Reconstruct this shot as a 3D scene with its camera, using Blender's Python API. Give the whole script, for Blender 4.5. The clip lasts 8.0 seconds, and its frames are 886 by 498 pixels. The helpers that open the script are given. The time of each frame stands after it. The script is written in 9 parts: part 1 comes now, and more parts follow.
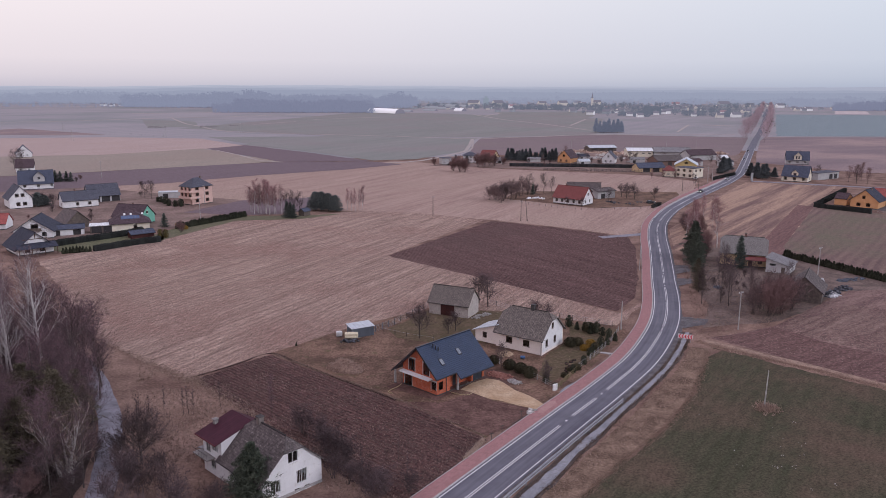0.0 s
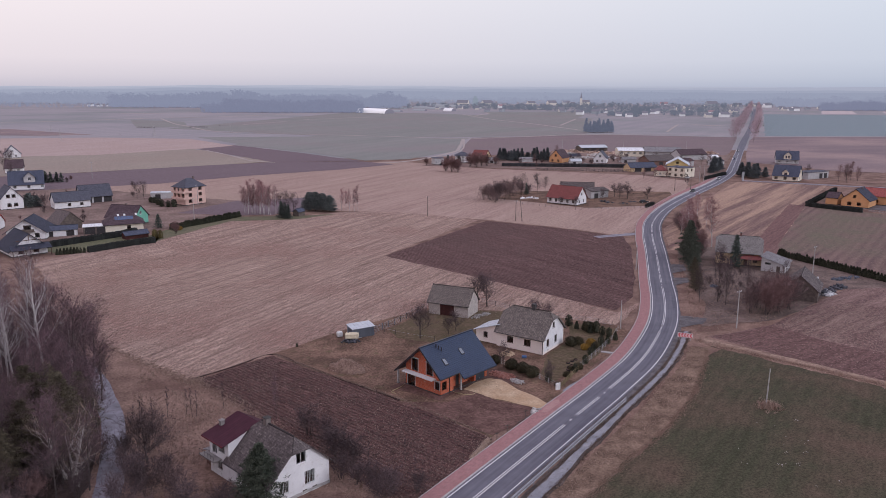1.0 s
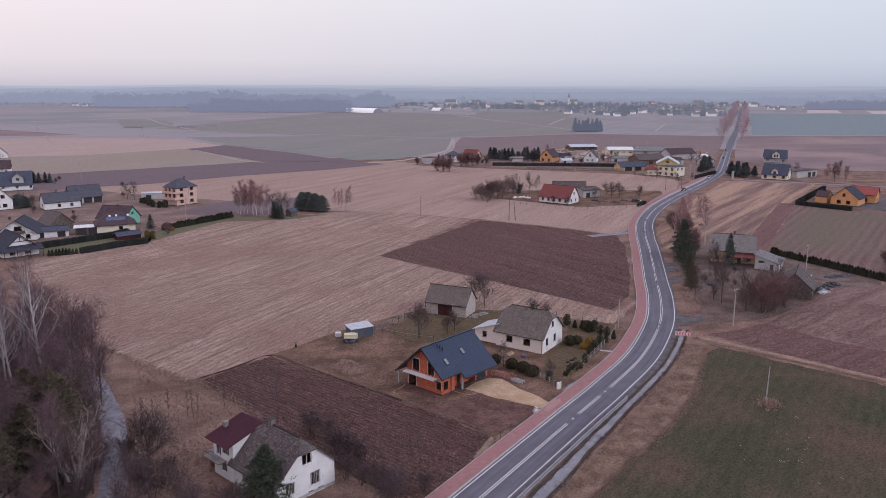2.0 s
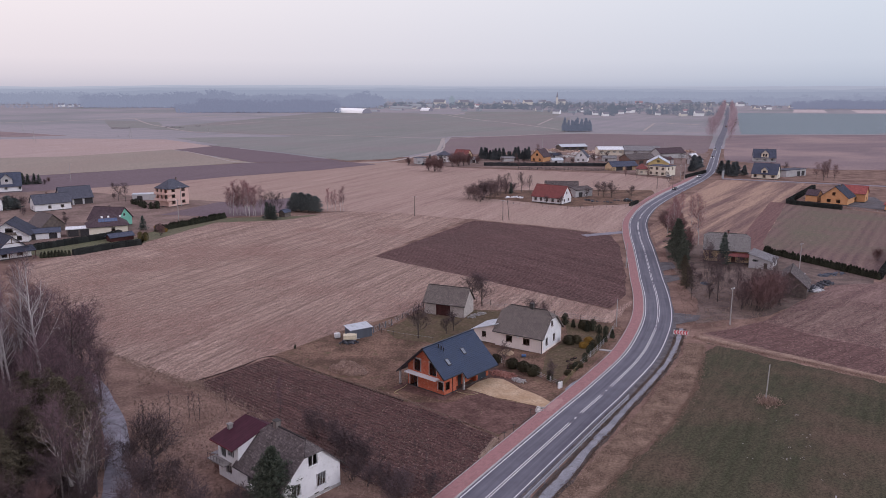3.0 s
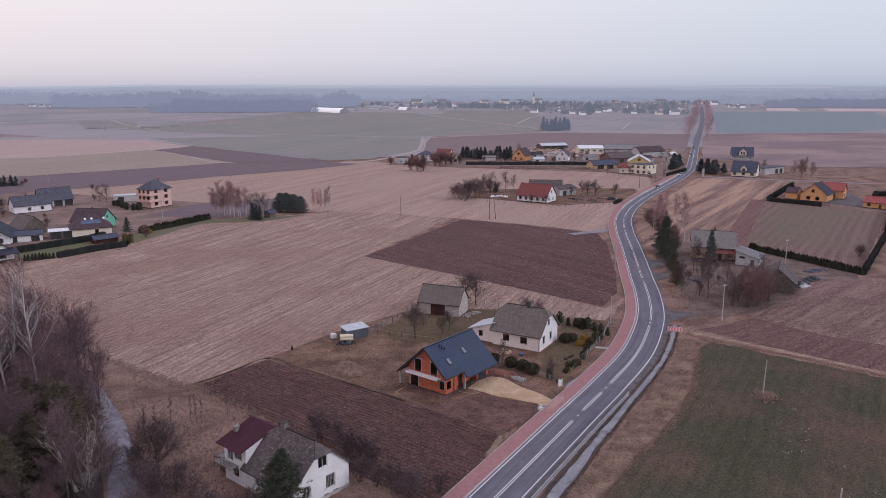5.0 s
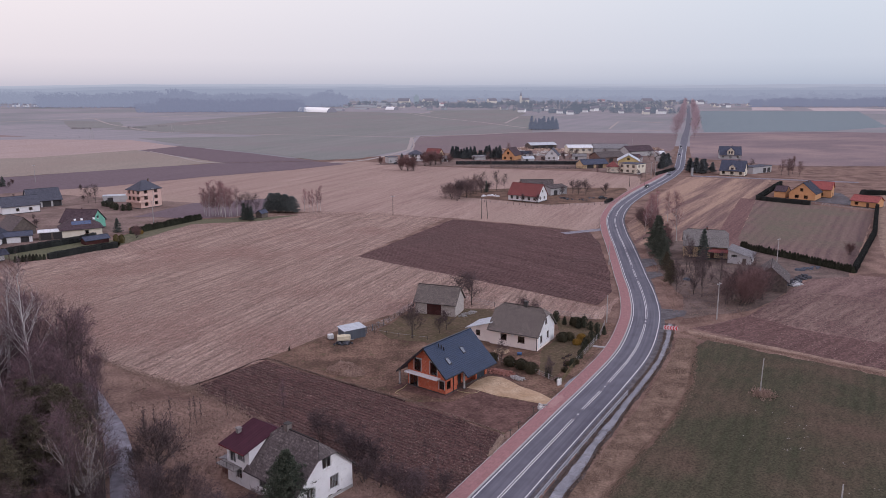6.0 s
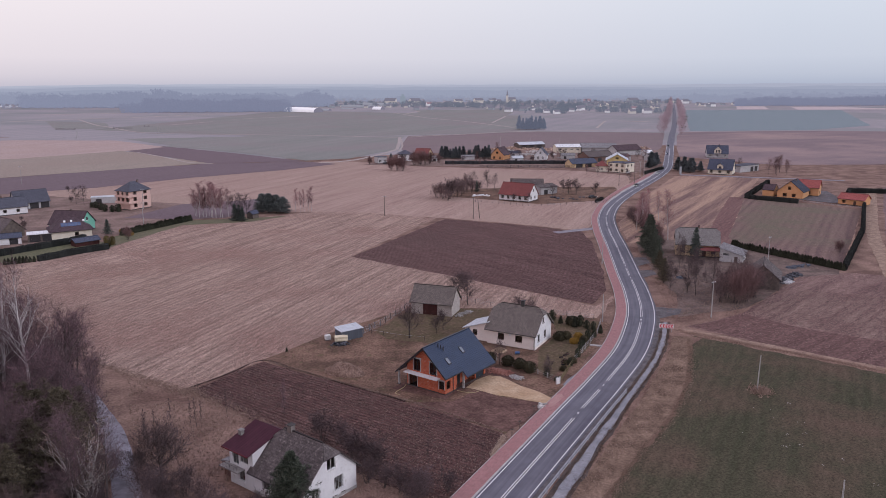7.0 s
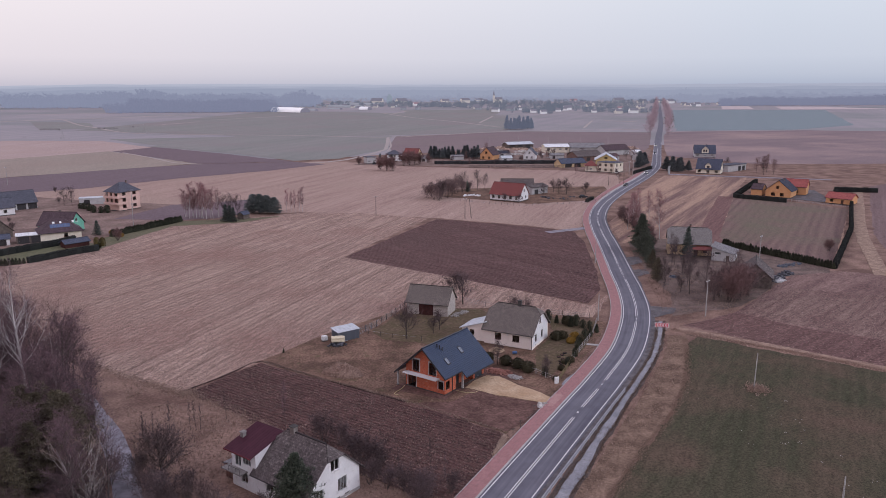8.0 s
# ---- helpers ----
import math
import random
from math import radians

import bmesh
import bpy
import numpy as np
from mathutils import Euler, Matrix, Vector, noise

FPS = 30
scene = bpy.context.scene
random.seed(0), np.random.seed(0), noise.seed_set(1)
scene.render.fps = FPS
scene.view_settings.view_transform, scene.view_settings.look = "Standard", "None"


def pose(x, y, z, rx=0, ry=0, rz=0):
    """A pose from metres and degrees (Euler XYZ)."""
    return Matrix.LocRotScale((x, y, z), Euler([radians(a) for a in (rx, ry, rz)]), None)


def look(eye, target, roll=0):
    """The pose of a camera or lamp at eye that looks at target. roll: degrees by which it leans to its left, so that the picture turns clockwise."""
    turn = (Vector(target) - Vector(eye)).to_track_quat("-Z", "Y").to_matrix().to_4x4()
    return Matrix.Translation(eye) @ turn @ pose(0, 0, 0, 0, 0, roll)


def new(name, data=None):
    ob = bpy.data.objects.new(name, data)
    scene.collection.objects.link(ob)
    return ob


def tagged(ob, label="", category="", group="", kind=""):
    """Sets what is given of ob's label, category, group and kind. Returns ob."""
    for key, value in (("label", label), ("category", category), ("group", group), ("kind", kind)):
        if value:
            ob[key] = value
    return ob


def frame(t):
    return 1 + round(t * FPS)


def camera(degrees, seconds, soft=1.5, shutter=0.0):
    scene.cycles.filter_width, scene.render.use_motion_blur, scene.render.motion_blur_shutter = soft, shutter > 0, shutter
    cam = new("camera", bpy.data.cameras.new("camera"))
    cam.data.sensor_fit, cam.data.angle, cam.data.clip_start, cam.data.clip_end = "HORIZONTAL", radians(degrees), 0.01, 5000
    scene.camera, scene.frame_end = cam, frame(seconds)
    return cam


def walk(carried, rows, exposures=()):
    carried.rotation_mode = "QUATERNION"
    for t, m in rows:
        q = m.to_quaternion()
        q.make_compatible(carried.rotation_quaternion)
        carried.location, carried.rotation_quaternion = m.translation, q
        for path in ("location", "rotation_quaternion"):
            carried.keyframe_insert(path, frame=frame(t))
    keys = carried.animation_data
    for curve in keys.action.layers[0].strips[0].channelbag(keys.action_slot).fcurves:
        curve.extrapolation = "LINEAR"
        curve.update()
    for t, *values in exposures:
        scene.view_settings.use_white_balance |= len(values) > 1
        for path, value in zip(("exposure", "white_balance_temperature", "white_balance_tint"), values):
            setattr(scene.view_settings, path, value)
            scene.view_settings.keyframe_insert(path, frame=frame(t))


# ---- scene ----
cam = camera(60.6, 8.0, soft=0.5)
PATH = [
    (0, (-7.325, 0.651, 52.017), (-7.775, 98.501, 31.367), 0.2),
    (0.5, (-8.538, 0.584, 52.03), (-8.288, 98.434, 31.38), 0.2),
    (1, (-9.755, 0.569, 52.041), (-8.755, 98.419, 31.391), 0.2),
    (1.5, (-10.882, 0.601, 52.06), (-9.082, 98.401, 31.36), 0.2),
    (3, (-14.204, 0.721, 52.121), (-10.104, 98.471, 31.421), 0.1),
    (3.5, (-15.223, 0.753, 52.151), (-10.373, 98.453, 31.401), 0.1),
    (4, (-16.247, 0.782, 52.157), (-10.647, 98.482, 31.407), 0.0),
    (4.5, (-17.233, 0.817, 52.161), (-10.883, 98.417, 31.411), 0.0),
    (6, (-20.307, 0.967, 52.274), (-11.507, 98.367, 31.424), -0.0),
    (6.5, (-21.374, 1.025, 52.321), (-11.674, 98.325, 31.471), -0.0),
    (7, (-22.442, 1.104, 52.349), (-11.892, 98.354, 31.449), -0.1),
    (7.5, (-23.475, 1.217, 52.376), (-12.025, 98.367, 31.476), -0.1),
    (8, (-24.549, 1.384, 52.392), (-12.249, 98.384, 31.492), -0.1),
]
walk(cam, [(t, look(eye, target, roll)) for t, eye, target, roll in PATH])

# ---- world and light ----
world = bpy.data.worlds.new("overcast_sky")
scene.world = world
world.use_nodes = True
wt = world.node_tree
wt.nodes.clear()
w_out = wt.nodes.new("ShaderNodeOutputWorld")
w_bg = wt.nodes.new("ShaderNodeBackground")
w_sky = wt.nodes.new("ShaderNodeTexSky")
w_sky.sky_type = "NISHITA"
w_sky.sun_disc = False
w_sky.sun_elevation = radians(24)
w_sky.sun_rotation = radians(112)
w_sky.air_density, w_sky.dust_density, w_sky.ozone_density = 1.0, 4.0, 1.0
w_co = wt.nodes.new("ShaderNodeTexCoord")
w_sep = wt.nodes.new("ShaderNodeSeparateXYZ")
wt.links.new(w_co.outputs["Generated"], w_sep.inputs[0])
# haze layer: pale at the horizon, greyer overhead, pinker towards the west, bluer towards the east
w_up = wt.nodes.new("ShaderNodeValToRGB")
els = w_up.color_ramp.elements
els[0].position, els[0].color = 0.0, (0.53, 0.54, 0.625, 1)
els[1].position, els[1].color = 1.0, (0.78, 0.75, 0.90, 1)
e2 = els.new(0.035); e2.color = (0.76, 0.745, 0.785, 1)
e5 = els.new(0.006); e5.color = (0.585, 0.59, 0.66, 1)
e6 = els.new(0.014); e6.color = (0.66, 0.655, 0.71, 1)
e3 = els.new(0.11); e3.color = (0.87, 0.85, 0.87, 1)
e4 = els.new(0.4); e4.color = (0.84, 0.80, 0.92, 1)
wt.links.new(w_sep.outputs["Z"], w_up.inputs[0])
w_side = wt.nodes.new("ShaderNodeMapRange")
w_side.inputs["From Min"].default_value, w_side.inputs["From Max"].default_value = -0.5, 0.5
wt.links.new(w_sep.outputs["X"], w_side.inputs["Value"])
w_tint = wt.nodes.new("ShaderNodeMix")
w_tint.data_type = "RGBA"
w_tint.inputs["A"].default_value = (1.14, 1.05, 1.07, 1)
w_tint.inputs["B"].default_value = (0.83, 0.905, 1.01, 1)
wt.links.new(w_side.outputs[0], w_tint.inputs["Factor"])
w_mul = wt.nodes.new("ShaderNodeMix")
w_mul.data_type, w_mul.blend_type = "RGBA", "MULTIPLY"
w_mul.inputs["Factor"].default_value = 1.0
wt.links.new(w_up.outputs[0], w_mul.inputs["A"])
wt.links.new(w_tint.outputs["Result"], w_mul.inputs["B"])
w_scale = wt.nodes.new("ShaderNodeMix")
w_scale.data_type, w_scale.blend_type = "RGBA", "MULTIPLY"
w_scale.inputs["Factor"].default_value = 1.0
w_scale.inputs["B"].default_value = (0.07, 0.07, 0.07, 1)
wt.links.new(w_sky.outputs[0], w_scale.inputs["A"])
w_mix = wt.nodes.new("ShaderNodeMix")
w_mix.data_type = "RGBA"
w_mix.inputs["Factor"].default_value = 0.93
wt.links.new(w_scale.outputs["Result"], w_mix.inputs["A"])
wt.links.new(w_mul.outputs["Result"], w_mix.inputs["B"])
wt.links.new(w_mix.outputs["Result"], w_bg.inputs["Color"])
w_bg.inputs["Strength"].default_value = 1.0
wt.links.new(w_bg.outputs[0], w_out.inputs[0])

sun_data = bpy.data.lights.new("sun", "SUN")
sun_data.energy, sun_data.angle, sun_data.color = 0.9, radians(18), (0.965, 0.95, 1.05)
sun = new("sun", sun_data)
sun.matrix_world = look((80, -32, 40), (0, 0, 0))


# ---- materials ----
def nodes(name, rough=0.8, metal=0.0, spec=0.3):
    m = bpy.data.materials.new(name)
    m.use_nodes = True
    b = m.node_tree.nodes["Principled BSDF"]
    b.inputs["Roughness"].default_value, b.inputs["Metallic"].default_value = rough, metal
    b.inputs["Specular IOR Level"].default_value = spec
    return m, m.node_tree, b


def coords(nt, scale=(1, 1, 1), turn=0.0, source="Object"):
    c = nt.nodes.new("ShaderNodeTexCoord")
    mp = nt.nodes.new("ShaderNodeMapping")
    mp.inputs["Scale"].default_value = scale
    if turn:
        mp0 = nt.nodes.new("ShaderNodeMapping")
        mp0.inputs["Rotation"].default_value = (0, 0, radians(-turn))
        nt.links.new(c.outputs[source], mp0.inputs[0])
        nt.links.new(mp0.outputs[0], mp.inputs[0])
    else:
        nt.links.new(c.outputs[source], mp.inputs[0])
    return mp.outputs[0]


def noise_tex(nt, vec, scale, detail=4.0, rough=0.6):
    n = nt.nodes.new("ShaderNodeTexNoise")
    n.inputs["Scale"].default_value, n.inputs["Detail"].default_value, n.inputs["Roughness"].default_value = scale, detail, rough
    nt.links.new(vec, n.inputs["Vector"])
    return n.outputs["Fac"]


def contrast(nt, fac, lo, hi):
    r = nt.nodes.new("ShaderNodeMapRange")
    r.inputs["From Min"].default_value, r.inputs["From Max"].default_value = lo, hi
    nt.links.new(fac, r.inputs["Value"])
    return r.outputs[0]


def mixc(nt, fac, a, b, mode="MIX"):
    mx = nt.nodes.new("ShaderNodeMix")
    mx.data_type, mx.blend_type = "RGBA", mode
    for key, v in (("Factor", fac), ("A", a), ("B", b)):
        if isinstance(v, (int, float)):
            mx.inputs[key].default_value = v
        elif isinstance(v, tuple):
            mx.inputs[key].default_value = (*v, 1)
        else:
            nt.links.new(v, mx.inputs[key])
    return mx.outputs["Result"]


def bump(nt, b, height, strength, distance=0.05):
    bp = nt.nodes.new("ShaderNodeBump")
    bp.inputs["Strength"].default_value, bp.inputs["Distance"].default_value = strength, distance
    nt.links.new(height, bp.inputs["Height"])
    nt.links.new(bp.outputs[0], b.inputs["Normal"])


def mat(name, c1, c2, scale=1.5, rough=0.8, metal=0.0, relief=0.3, fine=18.0, spec=0.3, vary=0.0, c3=None, grain=1.0):
    """Two colours mixed by coarse and fine noise, with a fine relief; c3: sparse stains."""
    m, nt, b = nodes(name, rough, metal, spec)
    v = coords(nt)
    big = contrast(nt, noise_tex(nt, v, scale, 5), 0.38, 0.62)
    small = noise_tex(nt, v, fine, 3)
    col = mixc(nt, big, c1, c2)
    col = mixc(nt, contrast(nt, small, 0.33, 0.67), mixc(nt, 1.0, col, (1 - 0.28 * grain, 1 - 0.29 * grain, 1 - 0.3 * grain), "MULTIPLY"), mixc(nt, 1.0, col, (1 + 0.25 * grain, 1 + 0.25 * grain, 1 + 0.25 * grain), "MULTIPLY"))
    if c3:
        col = mixc(nt, contrast(nt, noise_tex(nt, v, scale * 2.7, 6, 0.7), 0.56, 0.72), col, c3)
    if vary:
        oi = nt.nodes.new("ShaderNodeObjectInfo")
        h = nt.nodes.new("ShaderNodeHueSaturation")
        r = nt.nodes.new("ShaderNodeMapRange")
        r.inputs["To Min"].default_value, r.inputs["To Max"].default_value = 1 - vary, 1 + vary
        nt.links.new(oi.outputs["Random"], r.inputs["Value"])
        nt.links.new(r.outputs[0], h.inputs["Value"])
        nt.links.new(col, h.inputs["Color"])
        col = h.outputs[0]
    nt.links.new(col, b.inputs["Base Color"])
    if relief:
        bump(nt, b, small, relief, 0.03)
    return m


def foliage(name, c1, c2, rough=0.75):
    """Leaves, needles or twigs: each island of the mesh has its own shade."""
    m, nt, b = nodes(name, rough, 0.0, 0.2)
    g = nt.nodes.new("ShaderNodeNewGeometry")
    col = mixc(nt, g.outputs["Random Per Island"], c1, c2)
    oi = nt.nodes.new("ShaderNodeObjectInfo")
    r = nt.nodes.new("ShaderNodeMapRange")
    r.inputs["To Min"].default_value, r.inputs["To Max"].default_value = 0.75, 1.25
    nt.links.new(oi.outputs["Random"], r.inputs["Value"])
    h = nt.nodes.new("ShaderNodeHueSaturation")
    nt.links.new(r.outputs[0], h.inputs["Value"])
    nt.links.new(col, h.inputs["Color"])
    nt.links.new(h.outputs[0], b.inputs["Base Color"])
    return m


def field_mat(name, c1, c2, turn, spacing, rows=0.5, c3=None, patch=0.03, relief=0.5, straw=None, straw_amount=0.62, grain=3.5, deep=0.62, band=0.3, along=0.022, edge=0.16, bit=4.6):
    """A field: rows along one heading, drifts of colour along the rows, large patches, clods and bits of straw."""
    m, nt, b = nodes(name, 0.95, 0.0, 0.1)
    v = coords(nt, (1, 1, 1), turn)
    wv = nt.nodes.new("ShaderNodeTexWave")
    wv.wave_type, wv.bands_direction = "BANDS", "Y"
    wv.inputs["Scale"].default_value = 0.314 / spacing
    wv.inputs["Distortion"].default_value, wv.inputs["Detail"].default_value, wv.inputs["Detail Scale"].default_value = 3.5, 3.0, 0.3
    nt.links.new(v, wv.inputs["Vector"])
    drift = noise_tex(nt, coords(nt, (along, band, 1), turn), 1.0, 6, 0.7)
    big = noise_tex(nt, v, patch, 5, 0.6)
    fine = noise_tex(nt, v, grain, 4, 0.8)
    mid = noise_tex(nt, coords(nt, (0.4, 1.0, 1), turn), 0.9, 4, 0.7)
    fac = mixc(nt, rows, contrast(nt, drift, 0.5 - edge, 0.5 + edge), wv.outputs["Fac"])
    col = mixc(nt, fac, c1, c2)
    if c3:
        col = mixc(nt, contrast(nt, big, 0.46, 0.66), col, c3)
    hi, m0 = 2.0 - deep, 1 - (1 - deep) * 0.5
    col = mixc(nt, contrast(nt, mid, 0.3, 0.7), mixc(nt, 1.0, col, (m0, m0, m0), "MULTIPLY"), mixc(nt, 1.0, col, (1.98 - m0, 1.98 - m0, 1.98 - m0), "MULTIPLY"))
    col = mixc(nt, contrast(nt, fine, 0.36, 0.64), mixc(nt, 1.0, col, (deep, deep, deep), "MULTIPLY"), mixc(nt, 1.0, col, (hi, hi, hi), "MULTIPLY"))
    if straw:
        bits = noise_tex(nt, coords(nt, (0.9, 2.0, 1), turn + 25), bit, 3, 0.6)
        col = mixc(nt, contrast(nt, bits, straw_amount, straw_amount + 0.06), col, straw)
    nt.links.new(col, b.inputs["Base Color"])
    bump(nt, b, mixc(nt, 0.5, fine, wv.outputs["Fac"]), relief, 0.25)
    return m


def roof_mat(name, c1, c2, cw, ch, rough=0.7, c3=None, spec=0.3, diamond=False, metal=0.0):
    """Roof covering in local metres: x along the eave, y up the slope (the UV map)."""
    m, nt, b = nodes(name, rough, metal, spec)
    v = coords(nt, (1, 1, 1), 45.0 if diamond else 0.0, "UV")
    br = nt.nodes.new("ShaderNodeTexBrick")
    br.offset = 0.0 if diamond else 0.5
    br.inputs["Scale"].default_value = 1.0
    br.inputs["Brick Width"].default_value, br.inputs["Row Height"].default_value = cw, ch
    br.inputs["Mortar Size"].default_value, br.inputs["Mortar Smooth"].default_value = 0.03, 0.6
    br.inputs["Color1"].default_value, br.inputs["Color2"].default_value = (*c1, 1), (*c2, 1)
    br.inputs["Mortar"].default_value = (c1[0] * 0.45, c1[1] * 0.45, c1[2] * 0.45, 1)
    nt.links.new(v, br.inputs["Vector"])
    col = br.outputs["Color"]
    n1 = noise_tex(nt, v, 0.7, 6, 0.7)
    col = mixc(nt, contrast(nt, n1, 0.3, 0.7), mixc(nt, 1.0, col, (0.8, 0.8, 0.8), "MULTIPLY"), mixc(nt, 1.0, col, (1.15, 1.15, 1.15), "MULTIPLY"))
    if c3:
        col = mixc(nt, contrast(nt, noise_tex(nt, v, 2.3, 6, 0.75), 0.56, 0.7), col, c3)
    nt.links.new(col, b.inputs["Base Color"])
    inv = nt.nodes.new("ShaderNodeInvert")
    nt.links.new(br.outputs["Fac"], inv.inputs["Color"])
    bump(nt, b, inv.outputs[0], 0.5, 0.03)
    return m


def block_mat(name, c1, c2, cw, ch, mortar, c3=None):
    """Masonry in world-aligned local metres, laid on walls by the UV map (x along, y up)."""
    m, nt, b = nodes(name, 0.9, 0.0, 0.2)
    v = coords(nt, (1, 1, 1), 0, "UV")
    br = nt.nodes.new("ShaderNodeTexBrick")
    br.inputs["Scale"].default_value = 1.0
    br.inputs["Brick Width"].default_value, br.inputs["Row Height"].default_value = cw, ch
    br.inputs["Mortar Size"].default_value, br.inputs["Mortar Smooth"].default_value = 0.012, 0.3
    br.inputs["Color1"].default_value, br.inputs["Color2"].default_value, br.inputs["Mortar"].default_value = (*c1, 1), (*c2, 1), (*mortar, 1)
    nt.links.new(v, br.inputs["Vector"])
    col = br.outputs["Color"]
    n1 = noise_tex(nt, v, 1.1, 6, 0.7)
    col = mixc(nt, contrast(nt, n1, 0.3, 0.7), mixc(nt, 1.0, col, (0.82, 0.8, 0.8), "MULTIPLY"), mixc(nt, 1.0, col, (1.12, 1.12, 1.12), "MULTIPLY"))
    if c3:
        col = mixc(nt, contrast(nt, noise_tex(nt, v, 1.8, 5, 0.7), 0.6, 0.68), col, c3)
    nt.links.new(col, b.inputs["Base Color"])
    inv = nt.nodes.new("ShaderNodeInvert")
    nt.links.new(br.outputs["Fac"], inv.inputs["Color"])
    bump(nt, b, inv.outputs[0], 0.4, 0.02)
    return m


def glass_mat():
    m, nt, b = nodes("window_glass", 0.04, 0.0, 0.5)
    b.inputs["Base Color"].default_value = (0.7, 0.74, 0.76, 1)
    b.inputs["Transmission Weight"].default_value = 1.0
    b.inputs["IOR"].default_value = 1.45
    return m


def haze_glow_mat(name, colour, glow):
    """The far distance: haze painted in as an emission glow over the base colour."""
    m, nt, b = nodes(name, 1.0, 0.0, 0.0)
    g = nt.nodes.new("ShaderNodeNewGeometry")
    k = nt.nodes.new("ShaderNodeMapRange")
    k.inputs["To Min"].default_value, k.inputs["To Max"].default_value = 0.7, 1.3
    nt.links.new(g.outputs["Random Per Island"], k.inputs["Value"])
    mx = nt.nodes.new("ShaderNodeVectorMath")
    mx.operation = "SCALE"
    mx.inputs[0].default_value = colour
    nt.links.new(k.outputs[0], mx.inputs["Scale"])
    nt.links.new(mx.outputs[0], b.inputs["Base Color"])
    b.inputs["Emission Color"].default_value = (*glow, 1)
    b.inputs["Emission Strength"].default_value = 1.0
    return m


M_GLASS = glass_mat()
M_DRY = mat("dry_grass", (0.15, 0.092, 0.075), (0.28, 0.183, 0.148), 0.12, 0.95, relief=0.9, fine=2.2, spec=0.1, c3=(0.12, 0.078, 0.06))
M_YARD = mat("trodden_grass", (0.225, 0.14, 0.105), (0.105, 0.066, 0.05), 0.16, 0.95, relief=0.9, fine=2.6, spec=0.1, c3=(0.115, 0.10, 0.054), grain=1.5)
# farm ground: a little blue haze mixed into the colours
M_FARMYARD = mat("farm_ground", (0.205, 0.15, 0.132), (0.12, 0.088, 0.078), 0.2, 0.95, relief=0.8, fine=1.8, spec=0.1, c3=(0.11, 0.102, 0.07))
M_LAWN = field_mat("winter_lawn", (0.135, 0.125, 0.082), (0.175, 0.155, 0.105), 54, 6.0, 0.3, c3=(0.125, 0.13, 0.075), patch=0.03, relief=0.4, grain=1.2, deep=0.72, band=0.2)
# thin grass: blue raised slightly to imitate haze
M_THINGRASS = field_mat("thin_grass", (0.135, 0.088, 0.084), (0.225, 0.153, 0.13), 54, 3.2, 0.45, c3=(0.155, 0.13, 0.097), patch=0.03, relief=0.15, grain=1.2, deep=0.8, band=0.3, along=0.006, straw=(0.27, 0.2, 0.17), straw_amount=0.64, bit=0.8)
M_EARTH = mat("bare_earth", (0.10, 0.057, 0.05), (0.17, 0.10, 0.086), 0.3, 0.95, relief=0.9, fine=2.0, spec=0.1)
M_SAND = mat("sand", (0.42, 0.285, 0.18), (0.52, 0.385, 0.265), 0.3, 0.95, relief=0.3, fine=3.0, spec=0.1, c3=(0.33, 0.215, 0.14), grain=0.5)
M_STUBBLE = field_mat("stubble", (0.18, 0.116, 0.098), (0.435, 0.308, 0.252), 63, 1.6, 0.28, c3=(0.262, 0.163, 0.136), relief=1.0, straw=(0.58, 0.45, 0.375), straw_amount=0.60, grain=3.0, deep=0.36, band=0.36, edge=0.14)
# colours carry a slight blue haze behind the ploughed field
M_STUBBLE2 = field_mat("far_stubble", (0.275, 0.182, 0.155), (0.425, 0.305, 0.258), 62, 3.0, 0.2, c3=(0.355, 0.255, 0.212), patch=0.02, relief=0.3, grain=1.2, deep=0.72, band=0.16, along=0.012)
M_PLOUGH = field_mat("ploughed_soil", (0.078, 0.043, 0.041), (0.15, 0.087, 0.081), -56, 1.0, 0.18, c3=(0.105, 0.063, 0.059), relief=0.9, straw=(0.25, 0.17, 0.15), straw_amount=0.61, grain=1.8, deep=0.42, bit=2.4)
M_PLOUGH2 = field_mat("near_ploughed_soil", (0.064, 0.034, 0.033), (0.14, 0.076, 0.069), -42, 0.8, 0.3, c3=(0.10, 0.055, 0.05), relief=1.0, straw=(0.40, 0.29, 0.235), straw_amount=0.63, grain=3.2, deep=0.32)
M_WHEAT = field_mat("winter_crop", (0.056, 0.056, 0.034), (0.085, 0.073, 0.049), 56, 2.4, 0.35, c3=(0.114, 0.078, 0.058), patch=0.045, relief=0.5, grain=2.6, deep=0.62, band=0.12, straw=(0.19, 0.15, 0.105), straw_amount=0.69, bit=3.4)
# strips, village ground and row field: blue raised in imitation of haze
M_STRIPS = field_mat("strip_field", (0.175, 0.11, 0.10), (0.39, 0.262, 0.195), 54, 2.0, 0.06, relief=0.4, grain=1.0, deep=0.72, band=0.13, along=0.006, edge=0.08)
M_VYARD = mat("village_ground", (0.27, 0.19, 0.165), (0.17, 0.118, 0.103), 0.1, 0.95, relief=0.6, fine=1.2, spec=0.1, c3=(0.15, 0.135, 0.10))
M_EASTROWS = field_mat("reddish_row_field", (0.145, 0.097, 0.097), (0.235, 0.165, 0.158), 54, 2.6, 0.35, c3=(0.18, 0.12, 0.117), patch=0.02, relief=0.4, grain=1.0, deep=0.7, band=0.2, along=0.006)
M_PALEGRASS = mat("pale_dry_grass", (0.24, 0.165, 0.13), (0.36, 0.26, 0.20), 0.5, 0.95, relief=0.8, fine=2.2, spec=0.1)
